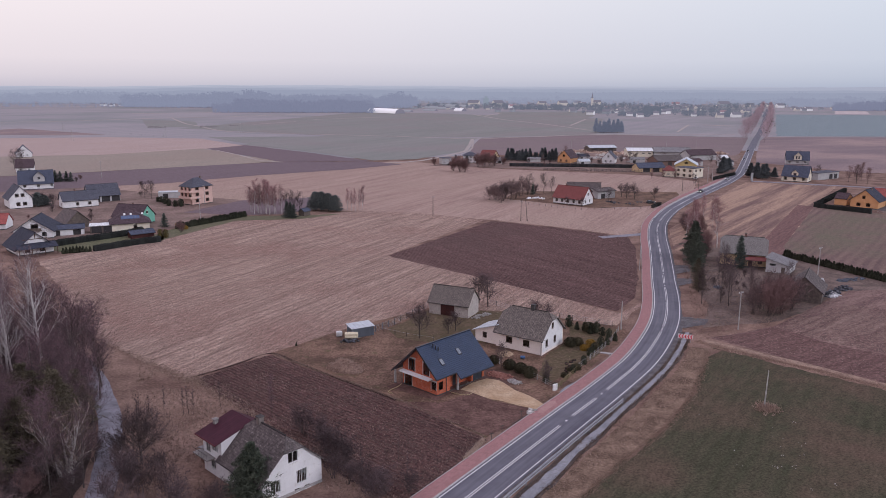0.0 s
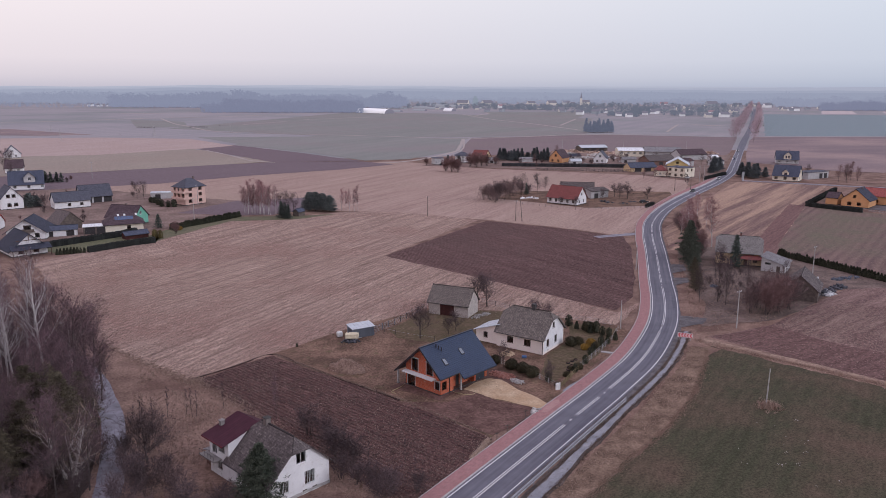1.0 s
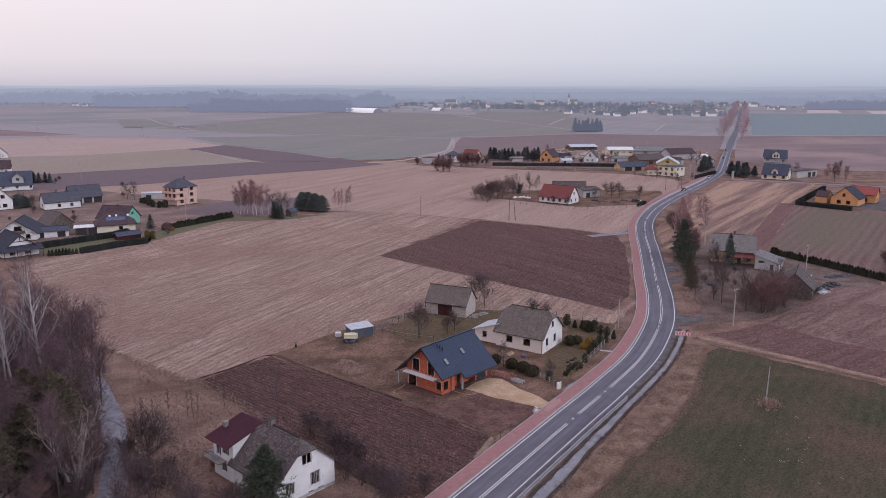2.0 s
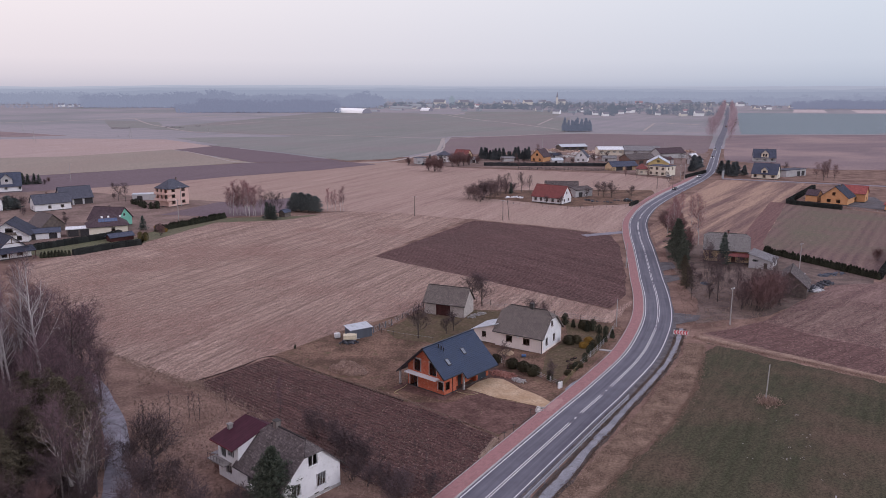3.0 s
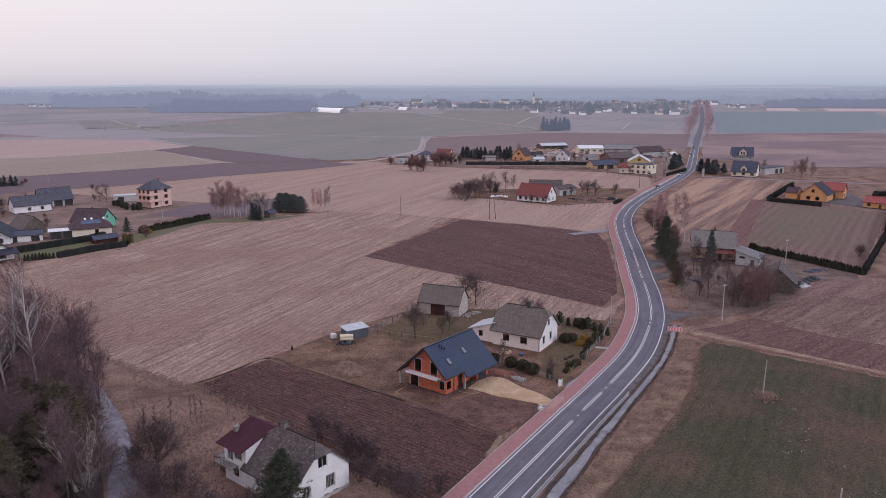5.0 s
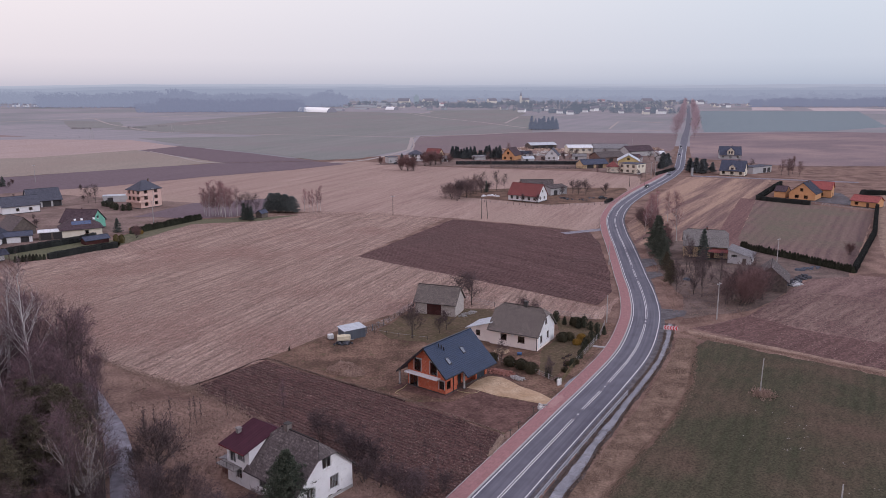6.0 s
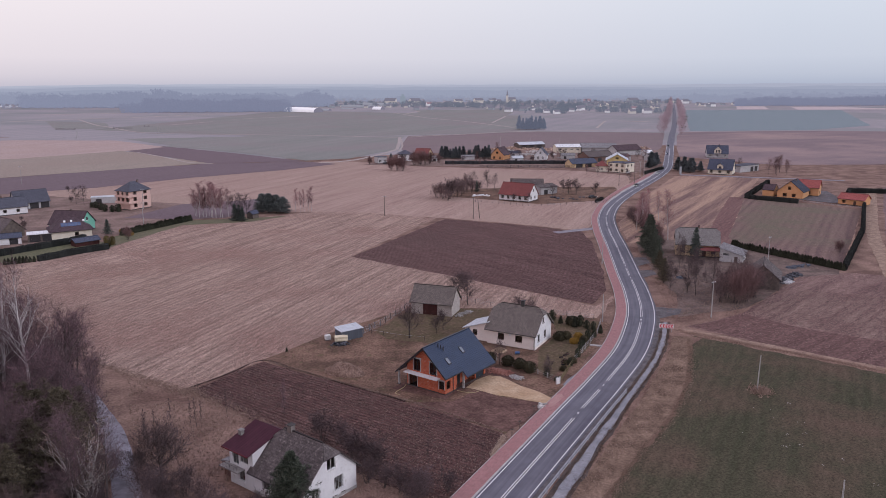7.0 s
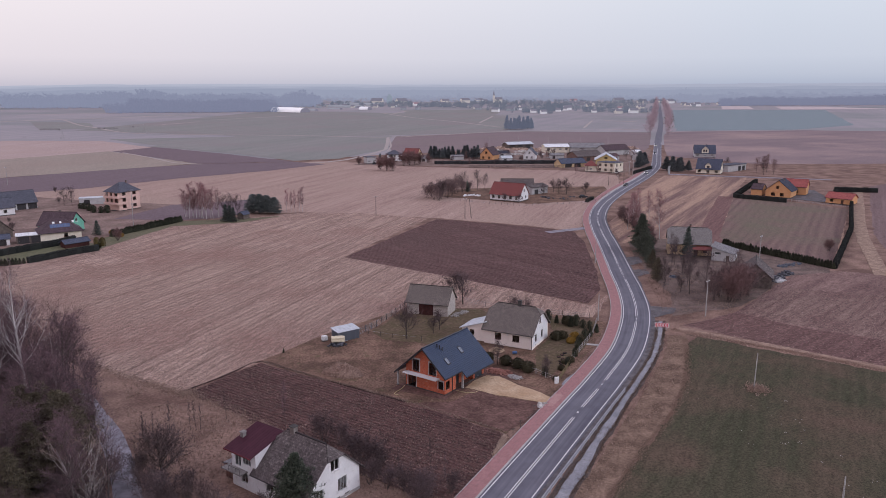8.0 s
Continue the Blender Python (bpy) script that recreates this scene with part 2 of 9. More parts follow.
M_REDSTRIP = field_mat("bare_red_strip", (0.15, 0.083, 0.078), (0.20, 0.118, 0.107), 54, 1.5, 0.3, relief=0.4, grain=1.2, deep=0.7)
M_REDSOIL = field_mat("reddish_soil", (0.13, 0.077, 0.073), (0.26, 0.17, 0.15), 35, 5.0, 0.15, c3=(0.135, 0.08, 0.075), relief=0.7, straw=(0.38, 0.275, 0.23), straw_amount=0.6, grain=1.5, deep=0.55)
M_RESIDUE = field_mat("crop_residue", (0.115, 0.066, 0.061), (0.26, 0.178, 0.152), 40, 2.4, 0.3, c3=(0.15, 0.09, 0.082), patch=0.06, relief=0.8, straw=(0.34, 0.25, 0.212), straw_amount=0.585, grain=1.8, deep=0.5, bit=2.4)
M_DARKRED = field_mat("smooth_red_soil", (0.11, 0.062, 0.058), (0.172, 0.102, 0.092), 35, 3.0, 0.2, relief=0.6, straw=(0.34, 0.25, 0.215), straw_amount=0.62, grain=1.6, deep=0.55, bit=2.0)
M_GREENYARD = mat("garden_grass", (0.135, 0.096, 0.066), (0.105, 0.084, 0.05), 0.35, 0.95, relief=0.8, fine=1.5, spec=0.1, c3=(0.17, 0.115, 0.09))
# far fields: haze is put into these base colours, paler and more lilac
M_FARRED = field_mat("hazed_reddish_soil", (0.19, 0.145, 0.155), (0.27, 0.20, 0.20), 20, 30.0, 0.1, c3=(0.33, 0.24, 0.225), patch=0.011, along=0.006, edge=0.2, relief=0.2, deep=0.85, grain=0.6, band=0.03)
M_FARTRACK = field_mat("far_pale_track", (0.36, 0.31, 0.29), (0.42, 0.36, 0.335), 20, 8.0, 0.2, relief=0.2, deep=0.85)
M_FARBROWN = field_mat("hazed_brown_soil", (0.155, 0.115, 0.128), (0.187, 0.14, 0.152), 62, 6.0, 0.3, relief=0.2, deep=0.82, grain=0.8)
M_FARGREEN = field_mat("hazed_green_crop", (0.212, 0.214, 0.2), (0.262, 0.25, 0.236), 62, 20.0, 0.3, c3=(0.25, 0.22, 0.216), patch=0.008, relief=0.05, along=0.004, deep=0.88, band=0.03, grain=0.5)
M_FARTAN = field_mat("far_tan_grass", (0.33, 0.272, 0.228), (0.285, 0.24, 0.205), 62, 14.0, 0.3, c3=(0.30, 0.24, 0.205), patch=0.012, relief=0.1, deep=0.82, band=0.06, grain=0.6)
M_FARPLAIN = field_mat("hazed_plain", (0.28, 0.262, 0.276), (0.345, 0.31, 0.318), 62, 30.0, 0.3, c3=(0.235, 0.24, 0.24), patch=0.004, relief=0.05, deep=0.92, band=0.012, along=0.002, grain=0.3)
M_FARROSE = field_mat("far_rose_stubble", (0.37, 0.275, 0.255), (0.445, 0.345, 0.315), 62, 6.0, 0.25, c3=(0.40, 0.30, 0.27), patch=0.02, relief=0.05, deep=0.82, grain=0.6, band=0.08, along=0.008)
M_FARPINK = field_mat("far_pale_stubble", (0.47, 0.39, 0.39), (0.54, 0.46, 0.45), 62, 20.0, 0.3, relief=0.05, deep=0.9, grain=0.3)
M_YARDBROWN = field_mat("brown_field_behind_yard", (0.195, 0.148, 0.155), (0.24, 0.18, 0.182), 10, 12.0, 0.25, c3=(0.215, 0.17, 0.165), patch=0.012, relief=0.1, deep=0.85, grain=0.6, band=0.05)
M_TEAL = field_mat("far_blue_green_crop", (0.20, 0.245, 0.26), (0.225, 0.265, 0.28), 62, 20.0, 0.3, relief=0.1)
def asphalt_mat():
    m, nt, b = nodes("asphalt", 0.8, 0.0, 0.3)
    v = coords(nt, (0.03, 1.1, 1), 0, "UV")
    streak = contrast(nt, noise_tex(nt, v, 1.3, 3, 0.55), 0.3, 0.7)
    col = mixc(nt, streak, (0.098, 0.095, 0.121), (0.165, 0.158, 0.188))
    o = coords(nt)
    col = mixc(nt, contrast(nt, noise_tex(nt, o, 0.35, 5, 0.6), 0.35, 0.7), mixc(nt, 1.0, col, (0.88, 0.88, 0.88), "MULTIPLY"), mixc(nt, 1.0, col, (1.08, 1.08, 1.08), "MULTIPLY"))
    g = noise_tex(nt, o, 9.0, 3)
    nt.links.new(col, b.inputs["Base Color"])
    bump(nt, b, g, 0.2, 0.02)
    return m


M_ASPHALT = asphalt_mat()
M_LANE = mat("lane_road", (0.225, 0.21, 0.24), (0.25, 0.233, 0.265), 0.3, 0.9, relief=0.05, fine=0.5)
M_PAVER = block_mat("red_paving", (0.33, 0.165, 0.165), (0.38, 0.20, 0.195), 0.4, 0.2, (0.26, 0.17, 0.165), c3=(0.36, 0.235, 0.225))
M_KERB = mat("concrete", (0.36, 0.34, 0.335), (0.44, 0.42, 0.41), 0.8, 0.9, fine=9.0, c3=(0.28, 0.26, 0.25))
M_DITCH = mat("damp_gravel", (0.22, 0.22, 0.245), (0.31, 0.305, 0.33), 0.35, 0.8, fine=6.0, relief=0.6, c3=(0.15, 0.135, 0.135))
M_GRAVEL = mat("dark_gravel", (0.085, 0.077, 0.082), (0.145, 0.132, 0.14), 0.5, 0.95, fine=4.0, c3=(0.16, 0.11, 0.09))
M_DAMP = mat("damp_verge", (0.055, 0.045, 0.043), (0.12, 0.09, 0.08), 0.5, 0.95, relief=0.9, fine=3.0, c3=(0.17, 0.125, 0.10))
M_LINE = mat("road_paint", (0.62, 0.61, 0.62), (0.72, 0.71, 0.72), 1.5, 0.7, fine=7.0, relief=0.1, c3=(0.42, 0.41, 0.42))
M_STEEL = mat("galvanised_steel", (0.40, 0.41, 0.43), (0.48, 0.49, 0.51), 2.0, 0.5, 0.6, relief=0.05)
M_WHITE = mat("white_plaster", (0.70, 0.69, 0.70), (0.77, 0.76, 0.765), 0.5, 0.9, relief=0.1, c3=(0.56, 0.535, 0.52), grain=0.25)
M_PINKW = mat("off_white_plaster", (0.80, 0.715, 0.665), (0.85, 0.77, 0.715), 0.5, 0.9, relief=0.1, c3=(0.68, 0.60, 0.55), grain=0.25)
M_CREAM = mat("cream_plaster", (0.68, 0.61, 0.50), (0.74, 0.68, 0.57), 0.5, 0.9, relief=0.1, grain=0.25)
M_ROSE = mat("pink_plaster", (0.62, 0.42, 0.36), (0.68, 0.47, 0.41), 0.5, 0.9, relief=0.1, grain=0.25)
M_YELLOW = mat("yellow_plaster", (0.62, 0.48, 0.22), (0.66, 0.53, 0.26), 0.5, 0.9, relief=0.1, grain=0.25)
M_ORANGE = mat("orange_plaster", (0.60, 0.31, 0.15), (0.64, 0.35, 0.18), 0.5, 0.9, relief=0.1, grain=0.25)
M_MINT = mat("green_plaster", (0.16, 0.42, 0.32), (0.19, 0.47, 0.36), 0.5, 0.9, relief=0.1, grain=0.25)
M_GREYW = mat("grey_plaster", (0.42, 0.41, 0.42), (0.50, 0.49, 0.49), 0.5, 0.9, relief=0.1, c3=(0.35, 0.33, 0.32), grain=0.25)
M_OCHRE = mat("old_ochre_plaster", (0.52, 0.38, 0.23), (0.60, 0.46, 0.30), 0.7, 0.9, relief=0.2, c3=(0.33, 0.24, 0.16))
M_BRICK = block_mat("ceramic_block", (0.43, 0.10, 0.055), (0.54, 0.145, 0.075), 0.37, 0.24, (0.46, 0.24, 0.17), c3=(0.55, 0.33, 0.26))
M_STONEWALL = block_mat("rough_block", (0.43, 0.39, 0.36), (0.52, 0.47, 0.44), 0.5, 0.3, (0.34, 0.30, 0.28), c3=(0.36, 0.31, 0.28))
M_R_BLUE = roof_mat("blue_metal_tile", (0.026, 0.043, 0.088), (0.031, 0.05, 0.098), 0.35, 0.35, 0.42, spec=0.5)
M_R_SHINGLE = roof_mat("diamond_shingle", (0.12, 0.10, 0.092), (0.235, 0.20, 0.18), 0.33, 0.33, 0.9, c3=(0.33, 0.29, 0.26), diamond=True)
M_R_OLD = roof_mat("old_grey_tile", (0.085, 0.068, 0.068), (0.16, 0.132, 0.128), 0.3, 0.36, 0.9, c3=(0.44, 0.39, 0.36))
M_R_PALE = roof_mat("pale_grey_shingle", (0.195, 0.178, 0.172), (0.27, 0.25, 0.238), 0.33, 0.33, 0.9, c3=(0.33, 0.31, 0.30), diamond=True)
M_R_RED = roof_mat("red_tile", (0.21, 0.062, 0.058), (0.26, 0.08, 0.073), 0.35, 0.35, 0.7)
M_R_BRIGHT = roof_mat("bright_red_tile", (0.34, 0.09, 0.082), (0.4, 0.11, 0.098), 0.35, 0.35, 0.7)
M_R_MAROON = roof_mat("maroon_sheet_metal", (0.062, 0.02, 0.032), (0.072, 0.025, 0.038), 0.5, 9.0, 0.7, spec=0.1)
# brown, grey and navy tile: lightened and blued to include village haze
M_R_BROWN = roof_mat("brown_tile", (0.088, 0.06, 0.07), (0.118, 0.082, 0.092), 0.35, 0.35, 0.85, spec=0.15)
M_R_GREY = roof_mat("grey_tile", (0.092, 0.094, 0.12), (0.125, 0.126, 0.155), 0.35, 0.35, 0.85, spec=0.15)
M_R_NAVY = roof_mat("navy_tile", (0.075, 0.085, 0.125), (0.09, 0.10, 0.142), 0.35, 0.35, 0.7, spec=0.2)
M_R_SLATE = roof_mat("slate_tile", (0.05, 0.053, 0.076), (0.066, 0.07, 0.095), 0.35, 0.35, 0.8, spec=0.15)
M_R_LIGHT = roof_mat("light_sheet_roof", (0.50, 0.53, 0.57), (0.56, 0.59, 0.62), 0.9, 9.0, 0.5, spec=0.4)
M_R_WHITE = roof_mat("white_sheet_roof", (0.72, 0.73, 0.75), (0.78, 0.79, 0.8), 1.1, 9.0, 0.5)
M_R_CORR = roof_mat("corrugated_sheet", (0.22, 0.21, 0.22), (0.28, 0.27, 0.275), 0.18, 2.0, 0.85, c3=(0.36, 0.34, 0.33))
M_DARK = mat("dark_frame", (0.035, 0.032, 0.035), (0.05, 0.046, 0.05), 2.0, 0.6, relief=0.05)
M_FRAME = mat("white_frame", (0.72, 0.72, 0.72), (0.78, 0.78, 0.78), 2.0, 0.5, relief=0.05)
M_BROWNF = mat("brown_frame", (0.085, 0.045, 0.035), (0.11, 0.06, 0.045), 2.0, 0.6, relief=0.05)
M_PLINTH = mat("dark_plinth", (0.055, 0.05, 0.05), (0.085, 0.08, 0.08), 1.5, 0.9)
M_OLDWOOD = mat("weathered_wood", (0.10, 0.08, 0.072), (0.16, 0.13, 0.115), 1.2, 0.9, fine=10.0)
M_REDWOOD = mat("dark_red_boards", (0.055, 0.02, 0.019), (0.085, 0.03, 0.028), 1.2, 0.85, fine=10.0)
M_CHIM = block_mat("chimney_brick", (0.16, 0.085, 0.072), (0.21, 0.115, 0.095), 0.25, 0.08, (0.22, 0.19, 0.175))
M_BARK = mat("bark", (0.06, 0.048, 0.046), (0.13, 0.105, 0.098), 2.0, 0.95, fine=14.0)
M_BIRCH = mat("birch_bark", (0.48, 0.44, 0.43), (0.60, 0.56, 0.55), 1.5, 0.85, fine=10.0, c3=(0.12, 0.10, 0.095))
M_TWIG = foliage("twigs", (0.042, 0.031, 0.034), (0.15, 0.104, 0.108))
M_TWIGRED = foliage("reddish_twigs", (0.155, 0.09, 0.088), (0.245, 0.15, 0.145))
# spruce needles kept lighter to allow for haze
M_SPRUCE = foliage("spruce_needles", (0.035, 0.05, 0.045), (0.115, 0.135, 0.115))
M_PINE = foliage("pine_needles", (0.032, 0.044, 0.034), (0.15, 0.165, 0.12))
M_THUJA = foliage("thuja_scales", (0.026, 0.03, 0.021), (0.07, 0.07, 0.046))
M_GOLD = foliage("golden_thuja_scales", (0.20, 0.12, 0.025), (0.33, 0.20, 0.05))
M_OLIVE = foliage("olive_evergreen", (0.05, 0.045, 0.026), (0.125, 0.102, 0.06))
M_DRYBLADE = foliage("dry_blades", (0.21, 0.14, 0.113), (0.48, 0.35, 0.285))
M_STRAWBIT = foliage("straw", (0.32, 0.235, 0.19), (0.62, 0.49, 0.40))
M_CLOD = foliage("clods", (0.09, 0.056, 0.052), (0.17, 0.11, 0.10))


# ---- mesh helpers ----
from mathutils.geometry import tessellate_polygon


def part(name, bm, material, parent=None, label="", at=None):
    me = bpy.data.meshes.new(name)
    bm.to_mesh(me)
    bm.free()
    me.materials.append(material)
    ob = new(name, me)
    if parent:
        ob.parent = parent
    if at is not None:
        ob.matrix_basis = at
    if label:
        ob["label"] = label
    return ob


def thing(name, x, y, turn=0.0, z=0.0, label="", category="", group="", kind=""):
    e = new(name)
    e.empty_display_size = 0.5
    e.matrix_basis = pose(x, y, z, 0, 0, turn)
    return tagged(e, label, category, group, kind)


def hexa(bm, lo, hi):
    """A block from four bottom and four top corners, both counter-clockwise from above."""
    a = [bm.verts.new(p) for p in lo]
    b = [bm.verts.new(p) for p in hi]
    bm.faces.new(a[::-1])
    bm.faces.new(b)
    for i in range(4):
        j = (i + 1) % 4
        bm.faces.new((a[i], a[j], b[j], b[i]))


def block(bm, x0, y0, z0, x1, y1, z1):
    hexa(bm, [(x0, y0, z0), (x1, y0, z0), (x1, y1, z0), (x0, y1, z0)], [(x0, y0, z1), (x1, y0, z1), (x1, y1, z1), (x0, y1, z1)])


def boxes(*dims):
    bm = bmesh.new()
    for d in dims:
        block(bm, *d)
    return bm


def wall_uv(bm):
    uv = bm.loops.layers.uv.verify()
    for f in bm.faces:
        n = f.normal if f.normal.length else Vector((0, 0, 1))
        for l in f.loops:
            c = l.vert.co
            if abs(n.z) > 0.7:
                l[uv].uv = (c.x, c.y)
            elif abs(n.x) > abs(n.y):
                l[uv].uv = (c.y, c.z)
            else:
                l[uv].uv = (c.x, c.z)
    return bm


def tube(vs, fs, pts, radii, k=5):
    """Adds a tapered tube along the points to lists of vertices and faces."""
    base = len(vs)
    n = len(pts)
    for i in range(n):
        d = (pts[min(i + 1, n - 1)] - pts[max(i - 1, 0)])
        d = d.normalized() if d.length > 1e-6 else Vector((0, 0, 1))
        s = d.cross(Vector((0.31, 0.95, 0.02)) if abs(d.z) > 0.9 else Vector((0, 0, 1))).normalized()
        t = d.cross(s)
        for j in range(k):
            a = 2 * math.pi * j / k
            vs.append(tuple(pts[i] + (s * math.cos(a) + t * math.sin(a)) * radii[i]))
    for i in range(n - 1):
        for j in range(k):
            q = (j + 1) % k
            fs.append((base + i * k + j, base + i * k + q, base + (i + 1) * k + q, base + (i + 1) * k + j))
    fs.append(tuple(base + (n - 1) * k + j for j in range(k)))


def data_mesh(name, vs, fs, material):
    me = bpy.data.meshes.new(name)
    me.from_pydata(vs, [], fs)
    me.materials.append(material)
    me.update()
    return me


def pole_mesh(name, h, r0, r1, material, k=8):
    vs, fs = [], []
    tube(vs, fs, [Vector((0, 0, z)) for z in (0, h * 0.5, h)], [r0, (r0 + r1) / 2, r1], k)
    return data_mesh(name, vs, fs, material)


def spline(ctrl, step=2.0):
    """Points about a step apart along a smooth curve through the control points."""
    c = [Vector((x, y, 0)) for x, y in ctrl]
    c = [c[0] * 2 - c[1]] + c + [c[-1] * 2 - c[-2]]
    out = []
    for i in range(1, len(c) - 2):
        n = max(2, int((c[i + 1] - c[i]).length / step))
        for k in range(n):
            t = k / n
            out.append(0.5 * (2 * c[i] + (c[i + 1] - c[i - 1]) * t + (2 * c[i - 1] - 5 * c[i] + 4 * c[i + 1] - c[i + 2]) * t * t + (3 * c[i] - c[i - 1] - 3 * c[i + 1] + c[i + 2]) * t ** 3))
    out.append(c[-2])
    return out


def sides(pts):
    res = []
    for i in range(len(pts)):
        d = (pts[min(i + 1, len(pts) - 1)] - pts[max(i - 1, 0)]).normalized()
        res.append(Vector((d.y, -d.x, 0)))
    return res


def ribbon(pts, a, b, z0, z1, wob=0.0, seed=0):
    """A slab along the points from offset a to offset b (right is plus; numbers or functions of the distance along)."""
    bm = bmesh.new()
    uv = bm.loops.layers.uv.verify()
    ns = sides(pts)
    rows_, s = [], 0.0
    for i, p in enumerate(pts):
        if i:
            s += (pts[i] - pts[i - 1]).length
        oa = a(s) if callable(a) else a
        ob_ = b(s) if callable(b) else b
        if wob:
            oa += wob * noise.noise(Vector((s * 0.35, seed, 1)))
            ob_ += wob * noise.noise(Vector((s * 0.35, seed + 9, 4)))
        l, r = p + ns[i] * oa, p + ns[i] * ob_
        rows_.append((bm.verts.new((l.x, l.y, z1)), bm.verts.new((r.x, r.y, z1)), bm.verts.new((r.x, r.y, z0)), bm.verts.new((l.x, l.y, z0)), s, oa, ob_))
    for p, q in zip(rows_, rows_[1:]):
        f = bm.faces.new((p[0], p[1], q[1], q[0]))
        for l, w in zip(f.loops, ((p[4], p[5]), (p[4], p[6]), (q[4], q[6]), (q[4], q[5]))):
            l[uv].uv = w
        bm.faces.new((p[1], p[2], q[2], q[1]))
        bm.faces.new((p[3], p[0], q[0], q[3]))
    bm.faces.new((rows_[0][0], rows_[0][3], rows_[0][2], rows_[0][1]))
    bm.faces.new((rows_[-1][1], rows_[-1][2], rows_[-1][3], rows_[-1][0]))
    return bm


def patch_mesh(corners, z, ragged=0.5, step=4.0, seed=0):
    """A flat sheet with ragged edges between the corners."""
    bm = bmesh.new()
    vs = []
    n = len(corners)
    for i in range(n):
        a, b = Vector((*corners[i], 0)), Vector((*corners[(i + 1) % n], 0))
        k = max(1, int((b - a).length / step))
        nrm = Vector((b.y - a.y, a.x - b.x, 0)).normalized()
        for j in range(k):
            p = a.lerp(b, j / k)
            w = noise.noise(Vector((p.x * 0.21 + seed, p.y * 0.21, seed))) + 0.5 * noise.noise(Vector((p.x * 0.9, p.y * 0.9 + seed, seed)))
            p += nrm * ragged * w
            vs.append(bm.verts.new((p.x, p.y, z)))
    for tri in tessellate_polygon([[v.co for v in vs]]):
        a, b, c = (vs[i] for i in tri)
        if (b.co - a.co).cross(c.co - a.co).z < 0:
            b, c = c, b
        if abs((b.co - a.co).cross(c.co - a.co).z) > 1e-4:
            bm.faces.new((a, b, c))
    return bm


def ground_patch(name, corners, z, material, label, category, ragged=0.5, step=4.0, seed=0):
    return tagged(part(name, patch_mesh(corners, z, ragged, step, seed), material), label, category, kind="structure")


# ---- ground, fields and roads ----
def ground_sheet():
    bm = bmesh.new()
    ring = [0, 60, 130, 260, 500, 900, 1600, 2800, 4700]
    rows_ = []
    for r in ring[1:]:
        rows_.append([bm.verts.new((-10 + r * math.cos(a * math.pi / 24), 60 + r * math.sin(a * math.pi / 24), 0)) for a in range(48)])
    bm.faces.new(rows_[0])
    for p, q in zip(rows_, rows_[1:]):
        for i in range(48):
            j = (i + 1) % 48
            bm.faces.new((p[i], q[i], q[j], p[j]))
    return tagged(part("ground", bm, M_DRY), "brown dry winter grassland around the fields", "ground", kind="structure")


ground_sheet()
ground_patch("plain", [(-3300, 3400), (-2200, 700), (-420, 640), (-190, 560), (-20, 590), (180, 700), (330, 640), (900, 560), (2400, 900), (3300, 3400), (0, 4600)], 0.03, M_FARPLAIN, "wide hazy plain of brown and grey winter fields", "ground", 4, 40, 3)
ground_patch("field", [(-132, 226), (-92, 306), (-78, 309), (-44, 326), (-20, 322), (8, 304), (-26, 237), (8, 203), (34, 174), (38, 179), (44, 186), (31, 164), (-11, 178), (-42.5, 145), (-54, 131), (-66, 140), (-80, 152)], 0.05, M_STUBBLE, "pale stubble field with straw drifts in long rows", "field", 0.7, 3, 5)
ground_patch("field", [(-75, 326), (-44, 327), (8, 306), (36, 289), (60, 270), (75, 300), (90, 335), (112, 375), (128, 412), (138, 440), (118, 470), (20, 510), (-40, 560), (-130, 500), (-235, 425), (-165, 385), (-112, 352)], 0.04, M_STUBBLE2, "reddish tan grassy stubble behind the ploughed field", "field", 1.0, 5, 6)
ground_patch("field", [(-26, 236), (11, 302), (36, 287), (58, 269), (56, 249), (47, 210), (41, 188), (33.5, 175.5), (8, 202)], 0.09, M_PLOUGH, "dark brown freshly ploughed field beside the road", "field", 0.5, 3, 7)
ground_patch("field", [(-53, 131), (-42.3, 144), (-15.8, 121.6), (-1.4, 107.5), (-4, 101), (-10, 93), (-14, 88), (-26, 101), (-38.2, 114.5)], 0.09, M_PLOUGH2, "dark ploughed plot strewn with pale straw", "field", 0.5, 2, 8)
ground_patch("yard_ground", [(-42, 145), (-30, 160.5), (-12, 177), (8, 175), (31, 164), (33, 160), (24, 143), (12, 124.5), (6, 116.5), (-1.2, 107.8), (-15.6, 121.8)], 0.07, M_YARD, "patchy brown and green grass of the house plots", "yard", 0.5, 3, 9)
ground_patch("bare_earth", [(-16.5, 121), (-8, 121), (-3, 125), (2, 121), (8, 118.2), (4, 113), (-1, 108.5), (-8, 114)], 0.10, M_EARTH, "churned reddish bare earth before the new house", "yard", 0.8, 2, 10)
ground_patch("bare_earth", [(-18, 128), (-14, 131), (-12, 140), (-3, 139), (3.5, 135.5), (6.5, 131), (4, 129), (-4, 127.5), (-9, 121.5)], 0.09, M_EARTH, "trampled earth round the walls of the new house", "yard", 0.8, 2, 11)
ground_patch("sand_drive", [(-4.8, 126.6), (-2.6, 129.6), (0.2, 132.0), (2.4, 131.0), (6.0, 125.0), (9.4, 119.9), (7.8, 118.3), (4.0, 120.2), (0.6, 122.2)], 0.13, M_SAND, "pale sand driveway leading to the garage", "driveway", 0.5, 1.5, 12)
